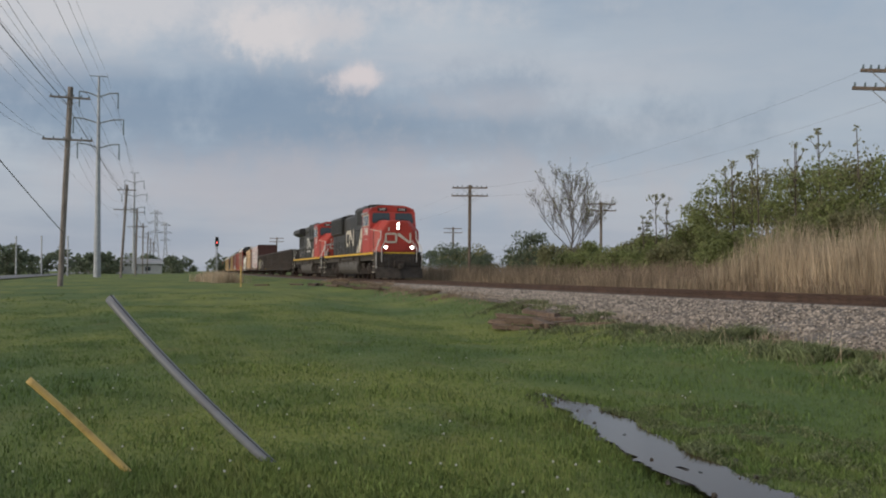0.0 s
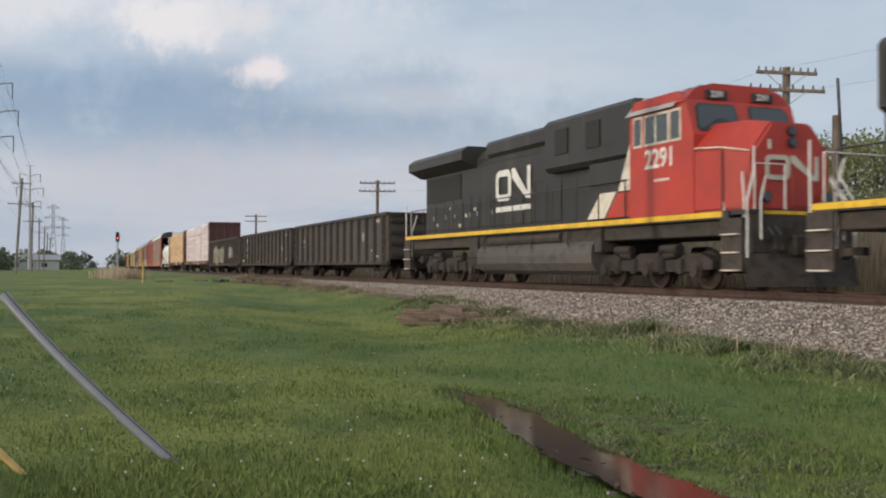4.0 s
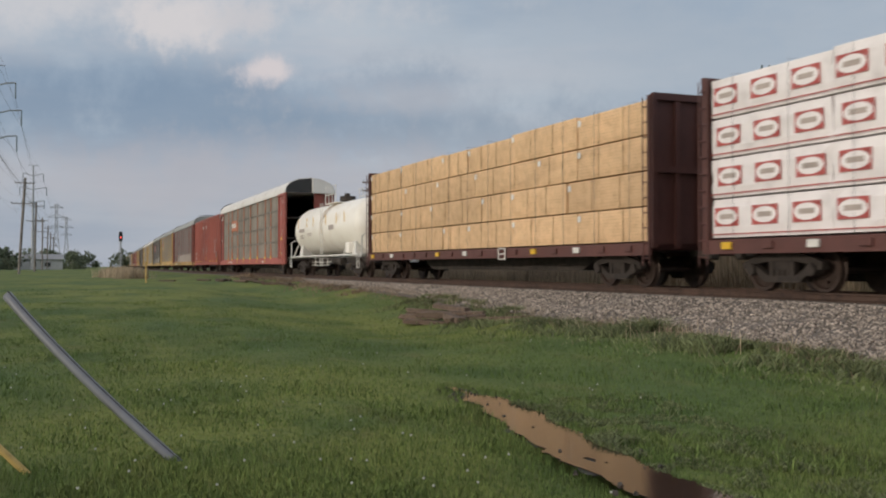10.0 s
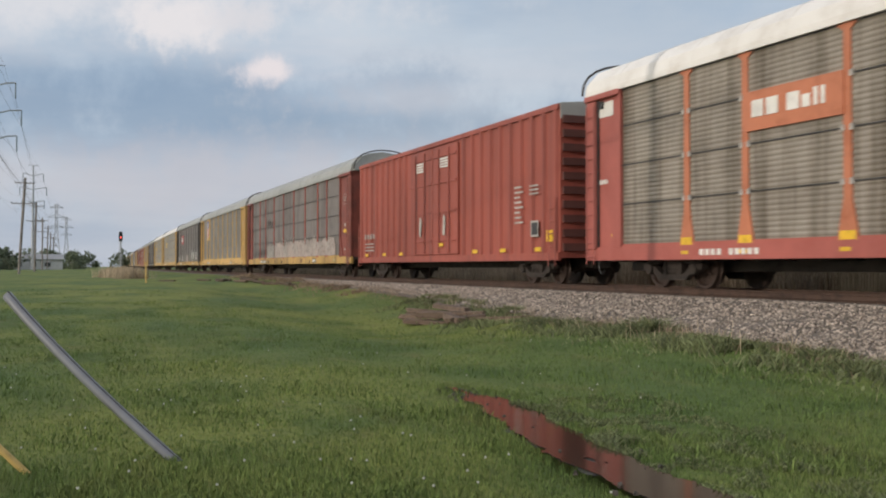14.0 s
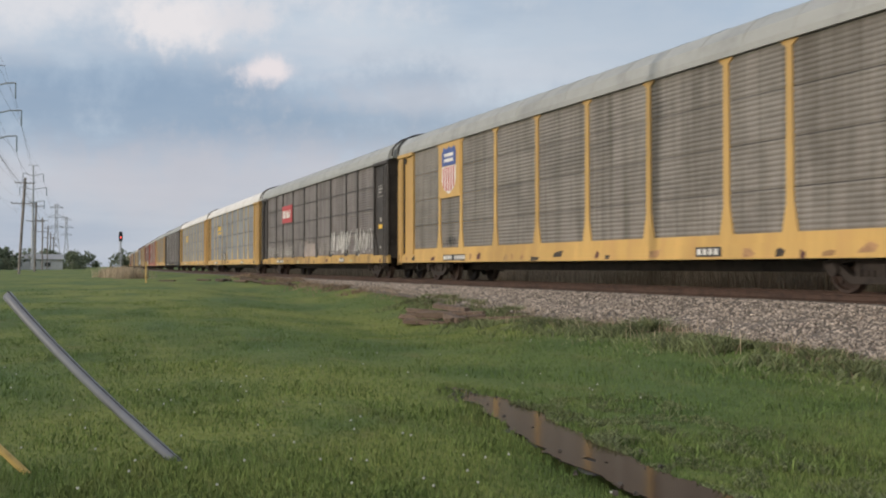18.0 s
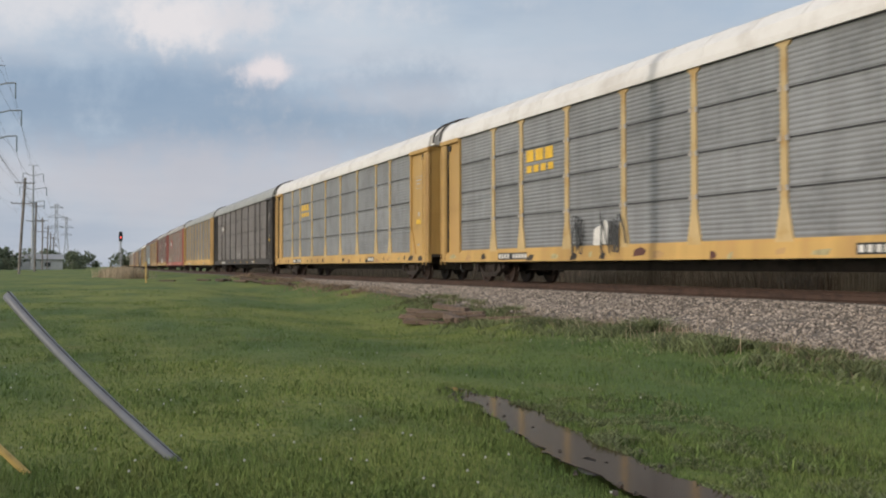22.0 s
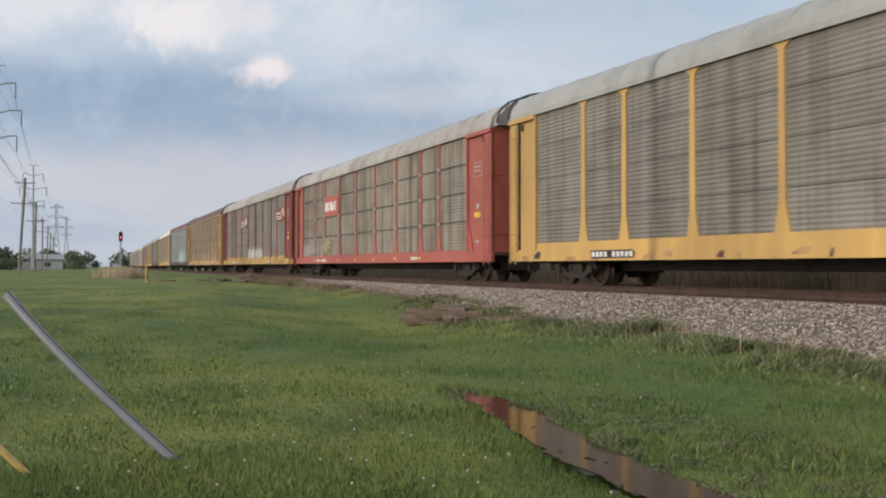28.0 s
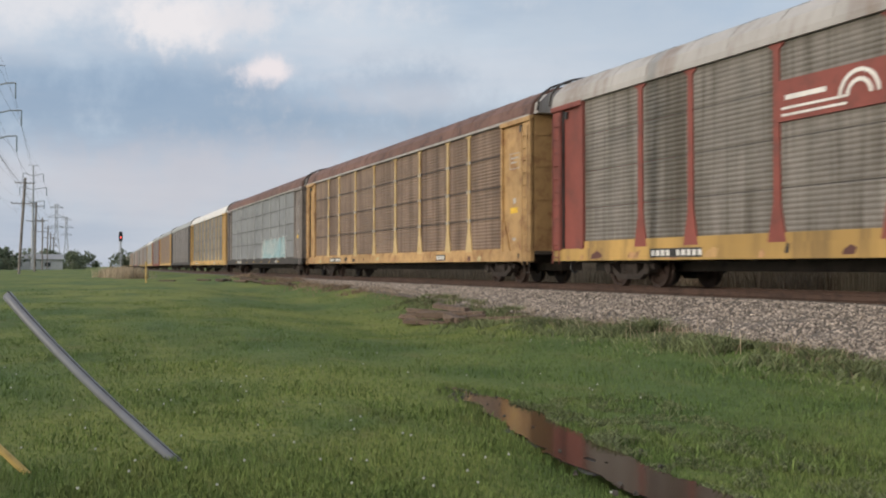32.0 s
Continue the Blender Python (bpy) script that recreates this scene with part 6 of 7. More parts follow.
            ring.faces.new((loops[0][0][k], loops[0][0][n], loops[1][0][n], loops[1][0][k]))
        c0, c1 = b + t * 0.15, w / 2
        bar = [(c0, h), (c0 + t * 1.1, h), (c1 - t, t * 0.9), (c1 - t, h), (c1, h), (c1, 0), (c1 - t * 1.3, 0), (c0 + t * 0.2, h - t * 1.5)]
        for bm in (ring, shape(lambda q: prism(q, bar, -thin, 0, "y"))):
            o = part("emblem", bm, mat, car, "plain pale ribbon emblem")
            o.matrix_basis = m
    if not second:
        mark(3.2, 1.22, 0.25, W, pose(-1.2, -hw - 0.035, 2.38))
        mark(1.75, 0.66, 0.12, W, pose(10.45, 0, 2.35, 0, 0, 90))
    else:
        mark(2.6, 1.05, 0.22, M["white"], pose(-1.6, -hw - 0.035, 2.72))
        bars(car, [(-2.9, -0.3, 2.38, 2.54, -hw - 0.03)], "white")
        mark(1.5, 0.56, 0.11, W, pose(10.45, 0, 2.45, 0, 0, 90))
    # white wedge between black and red
    if not second:
        part("wedge", shape(lambda b: prism(b, [(3.75, 1.86), (5.05, 1.86), (6.24, 3.10), (6.24, 3.46), (5.45, 3.40), (4.9, 2.75)], -1.44, -1.36, "y")), W, car, "dirty white wedge panel")
        part("wedge", shape(lambda b: prism(b, [(5.10, 1.86), (6.24, 1.86), (6.24, 3.05)], -1.44, -1.37, "y")), R, car, "red wedge panel")
        part("wedge_back", boxes((3.9, 6.2, -1.36, -0.95, 1.82, 2.2), (5.0, 6.2, -1.36, -0.95, 2.2, 3.3)), K, car)
    else:
        part("wedge", shape(lambda b: prism(b, [(4.0, 1.86), (4.9, 1.86), (5.5, 2.5), (4.7, 2.5)], -1.44, -1.37, "y"), lambda b: prism(b, [(5.6, 2.5), (6.2, 2.5), (6.2, 3.7)], -1.44, -1.37, "y")), W, car, "white wedge panel")
        part("wedge", shape(lambda b: prism(b, [(4.95, 1.86), (6.2, 1.86), (6.2, 2.46), (5.55, 2.46)], -1.43, -1.37, "y")), R, car)
        part("wedge_back", boxes((4.0, 6.2, -1.37, -0.95, 1.82, 3.3)), K, car)
    side_text(car, "5748" if not second else "2291", 0.64, 7.58, -1.506, 3.12, M["white"], "white fleet number")
    bars(car, [(7.35 + 0.11 * k, 7.43 + 0.11 * k, 2.60, 2.66, -1.503) for k in range(6)], "white")
    for y in (-0.65, 0.65):
        o = part("lettering", text_mesh("5748" if not second else "2291", 0.2, M["white"]), None, car)
        o.rotation_euler = (math.pi / 2, 0, math.pi / 2)
        o.location = (8.69, y, 4.50)
    # lamps
    lit = not second
    def lamp(x, y, z, r, on, name):
        bm = bmesh.new()
        tube(bm, [(x - 0.06, y, z), (x + 0.05, y, z)], r * 1.25, 14)
        p = part(name, bm, M["black"], car)
        bm = bmesh.new()
        tube(bm, [(x + 0.04, y, z), (x + 0.07, y, z)], r, 14)
        part("lens", bm, M["lamp" if on else "glass"], p)
    lamp(10.42, 0.0, 3.50, 0.088, lit, "headlight")
    lamp(10.45, 0.0, 3.26, 0.088, lit, "headlight")
    for y in (-0.84, 0.84):
        lamp(10.62, y, 2.08, 0.098, lit, "ditch_light")
    part("platform", boxes((10.0, 10.75, -1.45, 1.45, 1.70, 1.80)), K, car)
    part("front_stripe", boxes((10.75, 10.77, -1.0, 1.0, 1.70, 1.78)), M["stripe"], car)
    # pilot and plough
    part("pilot", boxes((10.6, 10.76, -1.30, 1.30, 0.85, 1.70), bevel=0.02), M["under"], car)
    bm = bmesh.new()
    q = [bm.verts.new(v) for v in ((10.70, -1.5, 0.85), (10.70, 1.5, 0.85), (10.85, 1.5, 0.12), (10.85, -1.5, 0.12), (10.85, 0, 0.85), (11.2, 0, 0.12))]
    for f in ((0, 4, 5, 3), (4, 1, 2, 5), (0, 1, 4), (3, 5, 2), (0, 3, 2, 1)):
        bm.faces.new([q[i] for i in f])
    part("plough", bm, M["under"], car)
    for y in (-0.9, -0.7, 0.7, 0.9, 1.05):
        part("air_hose", tubes([[(10.74, y, 1.45), (10.92, y, 1.25), (10.95, y * 0.97, 0.95), (10.86, y * 0.95, 0.8)]], 0.028, 5), M["black"], car)
    part("draft_gear", boxes((10.6, 10.95, -0.35, 0.35, 0.78, 1.25), bevel=0.04), M["truck"], car)
    # steps and handrails at the corners
    for x in (10.35, -10.35):
        for y in (-1.42, 1.42):
            part("step_well", boxes((x - 0.42, x + 0.3, y - 0.08, y + 0.06, 0.45, 1.62)), M["under"], car)
            part("step", boxes(*[(x - 0.34, x + 0.22, y - 0.16, y + 0.1, z, z + 0.03) for z in (0.46, 0.85, 1.25)]), M["cream"], car)
            part("handrail", tubes([[(x - 0.4, y, 0.6), (x - 0.4, y, 1.9), (x - 0.75 if x > 0 else x - 0.4, y, 2.85), (x - 0.75 if x > 0 else x - 0.4, y, 3.0)], [(x + 0.28, y, 0.9), (x + 0.28, y, 1.95), (x - 0.05 if x > 0 else x + 0.28, y * 0.85, 2.6)]], 0.024, 6), M["chrome"], car, "white grab rail")
    for sgn in (-1, 1):
        part("front_rail", tubes([[(10.78, sgn * 1.46, 0.75), (10.78, sgn * 1.46, 1.98), (10.60, sgn * 1.14, 2.62), (10.58, sgn * 1.12, 3.12)], [(10.80, sgn * 1.12, 1.15), (10.80, sgn * 1.12, 2.0), (10.64, sgn * 0.86, 2.5)]], 0.026, 6), M["chrome"], car, "white bent front handrail")
    part("handrail", tubes([[(-10.0, -1.46, 2.75), (6.05, -1.46, 2.75)]], 0.02, 5), K, car)
    for i in range(13):
        x = -10.0 + i * 1.33
        part("stanchion", tubes([[(x, -1.46, 1.8), (x, -1.46, 2.76)]], 0.018, 5), K, car)
    part("end_rail", tubes([[(-10.5, -1.3, 1.8), (-10.5, -1.3, 2.75), (-10.5, 1.3, 2.75), (-10.5, 1.3, 1.8)]], 0.02, 5), M["chrome"], car)
    if second:
        part("end_rail", tubes([[(10.7, -1.2, 1.8), (10.7, -1.2, 2.75), (10.7, -0.4, 2.75), (10.7, -0.4, 1.8)]], 0.024, 5), M["chrome"], car)
    # doors, louvres, latches and stickers along the hood
    rng = random.Random(31 if second else 30)
    lo, hi = (-9.2, 4.0) if second else (-8.4, 4.0)
    x = lo
    while x < hi:
        w = rng.choice((0.62, 0.8, 0.95))
        part("panel_gap", boxes((x, x + 0.025, -hw - 0.032, -hw - 0.026, 1.9, 3.12)), M["black"], car)
        if rng.random() < 0.5:
            part("latch", boxes((x + w * 0.78, x + w * 0.78 + 0.05, -hw - 0.05, -hw - 0.026, 2.35, 2.5)), M["galv"], car)
        if rng.random() < 0.3:
            z = rng.uniform(2.0, 2.9)
            part("notice", boxes((x + 0.2, x + 0.2 + rng.uniform(0.08, 0.2), -hw - 0.034, -hw - 0.027, z, z + 0.12)), M["cream"], car)
        x += w
    for z in (3.16, 4.02):
        part("hood_seam", boxes((lo, hi, -hw - 0.012, -hw, z, z + 0.03)), M["black"], car)
    for x in np.arange(lo + 0.5, 6.0, 1.3):
        part("lifting_lug", boxes((x, x + 0.12, -0.85, -0.79, 4.5, 4.68 if x < 1.2 or second else 4.99)), K, car)
    part("roof_conduit", tubes([[(lo, -0.55, 4.66), (1.2, -0.55, 4.66)]], 0.035, 5), K, car)
    for x in (-2.9, -1.2, 0.6, 2.9):
        part("drain_pipe", tubes([[(x, -1.42, 1.62), (x, -1.46, 1.25), (x + 0.25, -1.46, 0.95)]], 0.03, 5), M["under"], car)
    part("battery_box", boxes((4.4, 4.75, -1.46, -0.9, 0.95, 1.6), bevel=0.02), M["under"], car)
    part("air_filter", boxes((-4.2, -3.5, -1.44, -0.9, 0.85, 1.6), bevel=0.03), M["under"], car)
    part("notice", boxes((4.5, 4.75, -1.115, -1.102, 3.42, 3.6)), M["white"], car)
    for x, z in ((6.35, 4.62), (5.7, 4.55), (5.05, 4.5)):
        part("marker", boxes((x, x + 0.16, -1.175, -1.162, z, z + 0.08)), M["cream"], car)
    part("horn", tubes([[(5.6, 0.4, 4.86), (6.1, 0.4, 4.9)]], 0.06, 8), M["under"], car)
    part("antenna", boxes((7.0, 7.5, -0.2, 0.2, 4.76, 4.86), bevel=0.03), M["under"], car)
    # the body above the deck is tall
    for o in list(car.children):
        if o.location.z > 1.8:
            o.location.z = 1.8 + (o.location.z - 1.8) * 1.06
            continue
        for v in o.data.vertices:
            if v.co.z > 1.8:
                v.co.z = 1.8 + (v.co.z - 1.8) * 1.06
        for c in o.children:
            for v in c.data.vertices:
                if v.co.z > 1.8:
                    v.co.z = 1.8 + (v.co.z - 1.8) * 1.06
    for x in (6.55, -6.55):
        truck(car, x, 3, 1.95, loco=True)
    for sgn in (-1, 1):
        coupler(car, sgn * (front - rear) / 2, sgn)
    brake_hose(car, 10.9)
    true_size(car, TRUE, TRUE)


def gondola(front, rear, label, seed, tags=(), marks=()):
    car = new_car("gondola", front, rear, label, "railway car")
    half = (front - rear) / 2 - 0.45
    z0, z1 = 0.72, 2.84
    part("side", boxes((-half, half, -1.46, -1.40, z0, z1)), M["gon"], car)
    part("side", boxes((-half, half, 1.40, 1.46, z0, z1)), M["gon"], car)
    part("floor", boxes((-half, half, -1.40, 1.40, 0.95, 1.05)), M["under"], car)
    part("top_chord", boxes((-half - 0.02, half + 0.02, -1.58, -1.36, z1 - 0.02, z1 + 0.12), (-half - 0.02, half + 0.02, 1.36, 1.58, z1 - 0.02, z1 + 0.12), bevel=0.02), M["gonrib"], car)
    part("bottom_chord", boxes((-half, half, -1.54, -1.38, z0 - 0.06, z0 + 0.10)), M["gonrib"], car)
    n = 14
    for i in range(n):
        x = -half + 0.55 + i * (2 * half - 1.1) / (n - 1)
        rib = bmesh.new()
        prism(rib, [(x - 0.13, -1.46), (x - 0.085, -1.60), (x + 0.085, -1.60), (x + 0.13, -1.46)], z0, z1, "z")
        part("rib", rib, M["gonrib"], car)
    for sgn in (-1, 1):
        x = sgn * half
        part("end", boxes((min(x, x - sgn * 0.06), max(x, x - sgn * 0.06), -1.40, 1.40, 0.9, z1)), M["gon"], car)
        part("end_rib", boxes(*[(min(x, x + sgn * 0.10), max(x, x + sgn * 0.10), -1.38, 1.38, z, z + 0.14) for z in (1.0, 1.5, 2.0, 2.5, 2.8)]), M["gonrib"], car)
        ladder(car, sgn * (half - 0.35), -1.60, 0.55, 2.7, 0.4, M["gonrib"])
        coupler(car, sgn * (front - rear) / 2, sgn)
        truck(car, sgn * (half - 2.05))
    part("centre_sill", boxes((-half + 0.3, half - 0.3, -0.3, 0.3, 0.5, 0.95)), M["under"], car)
    for rows, mat in marks:
        bars(car, rows, mat)
    for args in tags:
        graffiti(car, [args], seed + int(args[0] * 3))
    brake_hose(car, half + 0.3)
    return car


def centrebeam(front, rear, label, wrapped, seed):
    car = new_car("centrebeam_flat_car", front, rear, label, "railway car")
    half = (front - rear) / 2 - 0.45
    rng = random.Random(seed)
    part("deck", boxes((-half, half, -1.42, 1.42, 0.95, 1.12)), M["brown"], car)
    part("side_sill", boxes((-half, half, -1.50, -1.40, 0.82, 1.14), (-half, half, 1.40, 1.50, 0.82, 1.14)), M["brown"], car)
    part("belly", shape(lambda b: prism(b, [(-half + 4.2, 0.9), (half - 4.2, 0.9), (half - 5.4, 0.42), (-half + 5.4, 0.42)], -0.35, 0.35, "y")), M["under"], car)
    part("centre_beam", boxes((-half, half, -0.04, 0.04, 1.12, 4.75)), M["brown"], car)
    for i in range(17):
        x = -half + 0.9 + i * (2 * half - 1.8) / 16
        c = ("stripe", "brown", "white")[i % 3 if i % 2 == 0 else 1]
        part("strap_winch", boxes((x - 0.16, x + 0.16, -1.56, -1.50, 0.92, 1.08), bevel=0.01), M[c], car)
    for sgn in (-1, 1):
        x = sgn * half
        bm = boxes((min(x, x - sgn * 0.14), max(x, x - sgn * 0.14), -1.45, 1.45, 0.95, 4.86))
        part("bulkhead", bm, M["brown"], car, "dark red steel bulkhead")
        part("bulkhead_rib", boxes(*[(min(x, x + sgn * 0.10), max(x, x + sgn * 0.10), y - 0.07, y + 0.07, 1.0, 4.8) for y in (-1.36, -0.7, 0, 0.7, 1.36)], (min(x, x + sgn * 0.12), max(x, x + sgn * 0.12), -1.42, 1.42, 4.72, 4.9), (min(x, x + sgn * 0.12), max(x, x + sgn * 0.12), -1.42, 1.42, 2.9, 3.06)), M["brown"], car)
        truck(car, sgn * (half - 2.15))
        coupler(car, sgn * (front - rear) / 2, sgn)
        ladder(car, sgn * (half - 0.07), -1.52, 0.55, 4.8, 0.3, M["brown"])
    z = 1.17
    tiers = 4
    h = (4.80 - 1.17) / tiers
    for k in range(tiers):
        cuts = [half - 0.18]
        pattern = [3.66, 4.27, 3.66, 2.44, 4.88, 3.66]
        if not wrapped:
            pattern = pattern[k % 3:] + pattern[:k % 3]
        j = 0
        while cuts[-1] > -half + 0.2:
            cuts.append(max(-half + 0.18, cuts[-1] - pattern[j % len(pattern)]))
            if cuts[-1] + half - 0.18 < 1.0:
                cuts[-1] = -half + 0.18
            j += 1
        for side in (-1, 1):
            for i, (a, b) in enumerate(zip(cuts, cuts[1:])):
                col_jit = 0.05 * math.sin(i * 2.7 + side) if wrapped else 0.02 * math.sin(i * 3.1 + k)
                jit = col_jit + rng.uniform(-0.02, 0.02)
                y0, y1 = (-1.38 + jit, -0.06) if side < 0 else (0.06, 1.38 + jit)
                za, zb = z + k * h + 0.02, z + (k + 1) * h - 0.025 + (0.04 * math.sin(i * 1.9) if k == tiers - 1 else 0)
                bm = bmesh.new()
                if side < 0:
                    crumple = 0.014 if wrapped else 0.005
                    nx, nz = max(3, int((a - b) / 0.35)), 4
                    rows = [[bm.verts.new((b + 0.015 + (a - b - 0.03) * p / nx + (rng.uniform(-0.03, 0.03) if p in (0, nx) and wrapped else 0), y0 + rng.uniform(-crumple, crumple) + (0.03 if p in (0, nx) or q in (0, nz) else 0), za + (zb - za) * q / nz)) for q in range(nz + 1)] for p in range(nx + 1)]
                    back = [[bm.verts.new((v.co.x, y1, v.co.z)) for v in (r[0], r[-1])] for r in rows]
                    for p in range(nx):
                        for q in range(nz):
                            bm.faces.new((rows[p][q], rows[p + 1][q], rows[p + 1][q + 1], rows[p][q + 1]))
                        bm.faces.new((rows[p][0], back[p][0], back[p + 1][0], rows[p + 1][0]))
                        bm.faces.new((rows[p][-1], rows[p + 1][-1], back[p + 1][1], back[p][1]))
                    for r, c in ((rows[0], back[0]), (rows[-1], back[-1])):
                        bm.faces.new(r + [c[1], c[0]])
                    y0 -= crumple
                else:
                    box(bm, b + 0.012, a - 0.012, y0, y1, za, zb)
                pk = part("lumber_pack", bm, M["wrapwhite" if wrapped else "lumber"], car, "lumber pack in printed white wrap" if wrapped else "bare yellow lumber pack")
                if side > 0:
                    continue
                yf = y0
                if wrapped:
                    plain = (i + (k > 1)) % 4 == 3
                    part("print_line", boxes((b + 0.03, a - 0.03, yf - 0.006, yf - 0.001, za + 0.06, za + 0.085), *([(b + 0.03, a - 0.03, yf - 0.006, yf - 0.001, zb - 0.13, zb - 0.06)] if plain else [])), M["wrapred"], pk)
                    n = max(1, round((a - b) / 1.3))
                    for q in range(n):
                        cx = b + (a - b) * (q + 0.5) / n + 0.07 * math.sin(k * 2.1 + i)
                        cz = (za + zb) / 2 + 0.03
                        if plain:
                            part("print_mark", boxes((cx - 0.22, cx + 0.22, yf - 0.006, yf - 0.001, cz - 0.10, cz + 0.12)), M["wrapgrey"], pk)
                            continue
                        part("print_mark", boxes((cx - 0.40, cx + 0.40, yf - 0.005, yf - 0.001, cz - 0.21, cz + 0.21)), M["wrapred"], pk)
                        ov = [(cx + 0.37 * math.cos(t * math.pi / 8), cz + 0.175 * math.sin(t * math.pi / 8)) for t in range(16)]
                        part("print_mark", shape(lambda bmm: prism(bmm, ov, yf - 0.009, yf - 0.0052, "y")), M["wrapwhite"], pk)
                        part("print_mark", boxes((cx - 0.22, cx + 0.22, yf - 0.012, yf - 0.0092, cz - 0.05, cz + 0.06)), M["wrapgrey"], pk)
                else:
                    lines = [(b + 0.02, a - 0.02, yf - 0.004, yf + 0.001, za + t * (zb - za), za + t * (zb - za) + 0.004) for t in np.linspace(0.1, 0.9, 9)]
                    part("board_joint", boxes(*lines), M["lumberline"], pk)
                    for f in (0.33, 0.67):
                        part("band", boxes((b + (a - b) * f - 0.015, b + (a - b) * f + 0.015, yf - 0.008, yf, za, zb)), M["lumberline"], pk)
                    part("sticker", boxes((b + 0.05, b + 0.22, yf - 0.006, yf, zb - 0.25, zb - 0.08)), M["sticker"], pk)
    for x in np.linspace(-half + 1, half - 1, 13):
        part("strap", tubes([[(x, -1.43, 1.1), (x, -1.43, 4.82), (x, -0.1, 4.86)]], 0.006, 4), M["wire"], car)
    part("ladder", tubes([[(3.0, -1.6, 0.75), (3.0, -1.6, 1.15)], [(3.5, -1.6, 0.75), (3.5, -1.6, 1.15)], [(3.0, -1.6, 0.78), (3.5, -1.6, 0.78)], [(3.0, -1.6, 0.95), (3.5, -1.6, 0.95)], [(3.0, -1.6, 1.12), (3.5, -1.6, 1.12)]], 0.022, 5), M["chrome"], car)
    true_size(car, TRUE, TRUE)


def tank_car(front, rear):
    car = new_car("tank_car", front, rear, "white tank car with rusty spill stains and railings", "railway car")
    half = (front - rear) / 2 - 0.5
    r, zc, ln = 1.46, 2.66, half - 0.55
    bm = bmesh.new()
    rings = []
    seg = 36
    pts = [(ln + 0.02, 0.0)] + [(ln - 0.75 + 0.77 * math.cos(a), r * math.sin(a)) for a in np.linspace(0.2, math.pi / 2, 7)]
    pts += [(-x, rr) for x, rr in reversed(pts)]
    for x, rr in pts:
        rings.append([bm.verts.new((x, rr * math.cos(2 * math.pi * k / seg), zc + rr * math.sin(2 * math.pi * k / seg))) for k in range(seg)] if rr > 0 else [bm.verts.new((x, 0, zc))])
    for a, b in zip(rings, rings[1:]):
        for k in range(seg):
            if len(a) == 1:
                bm.faces.new((a[0], b[k], b[(k + 1) % seg]))
            elif len(b) == 1:
                bm.faces.new((a[k], a[(k + 1) % seg], b[0]))
            else:
                bm.faces.new((a[k], a[(k + 1) % seg], b[(k + 1) % seg], b[k]))
    part("tank", bm, M["tankwhite"], car, "white cylindrical tank", smooth=True)
    # spill runs down the side below the manway
    for q, (x0, w0, n) in enumerate(((-0.42, 0.07, 15), (-0.20, 0.12, 11), (0.02, 0.09, 16), (0.22, 0.06, 9), (-0.62, 0.05, 8))):
        bm = bmesh.new()
        rows = []
        for j in range(n):
            a = math.pi / 2 + 0.15 + j * 0.13
            w = w0 * (1 - 0.6 * j / n) * (1 + 0.3 * math.sin(j * 1.7 + q))
            rows.append([bm.verts.new((x0 + u * w + 0.03 * math.sin(j * 0.9 + q), (r + 0.004) * math.cos(a), zc + (r + 0.004) * math.sin(a))) for u in (-1, 1)])
        for a, b in zip(rows, rows[1:]):
            bm.faces.new((a[0], a[1], b[1], b[0]))
        part("stain", bm, M["spill"], car, "rust-brown spill stain", smooth=True)
    part("manway", shape(lambda b: tube(b, [(0, 0, zc + r - 0.05), (0, 0, zc + r + 0.32)], 0.42, 16)), M["under"], car)
    part("valve", tubes([[(0.75, 0, zc + r - 0.02), (0.75, 0, zc + r + 0.25)], [(-0.25, 0.1, zc + r + 0.3), (-0.25, 0.1, zc + r + 0.5)], [(0.25, -0.15, zc + r + 0.3), (0.25, -0.15, zc + r + 0.46)]], 0.10, 8), M["under"], car)
    part("platform", boxes((-1.1, 1.1, -0.95, -0.45, zc + r - 0.10, zc + r - 0.06), (-1.1, 1.1, 0.45, 0.95, zc + r - 0.10, zc + r - 0.06)), M["tankwhite"], car)
    for y in (-0.95, 0.95):
        part("platform_rail", tubes([[(-1.1, y, zc + r - 0.1), (-1.1, y, zc + r + 0.85), (-0.35, y, zc + r + 0.85), (-0.35, y, zc + r - 0.1)], [(0.35, y, zc + r - 0.1), (0.35, y, zc + r + 0.85), (1.1, y, zc + r + 0.85), (1.1, y, zc + r - 0.1)], [(-1.1, y, zc + r + 0.4), (1.1, y, zc + r + 0.4)]], 0.028, 6), M["white"], car)
    ladder(car, 0.35, -1.53, 0.55, 4.0, 0.45, M["white"])
    for x in (-1.92, 1.92):
        part("band", shape(lambda b: tube(b, [(x - 0.02, 0, zc), (x + 0.02, 0, zc)], r + 0.008, 36)), M["tankwhite"], car)
    part("side_sill", tubes([[(-half + 0.3, -1.48, 1.12), (half - 0.3, -1.48, 1.12)], [(-half + 0.3, 1.48, 1.12), (half - 0.3, 1.48, 1.12)]], 0.05, 6), M["white"], car, "white tubular running rail")
    part("brake_rod", tubes([[(-2.6, -1.3, 0.78), (1.6, -1.3, 0.78)], [(-2.6, -1.3, 0.62), (1.2, -1.3, 0.62)], [(-1.5, -1.4, 1.1), (-1.5, -1.4, 0.62)], [(1.2, -1.4, 1.1), (1.2, -1.4, 0.62)]], 0.022, 5), M["white"], car)
    part("brake_cylinder", tubes([[(-2.9, -0.9, 0.78), (-2.2, -0.9, 0.78)]], 0.16, 10), M["under"], car)
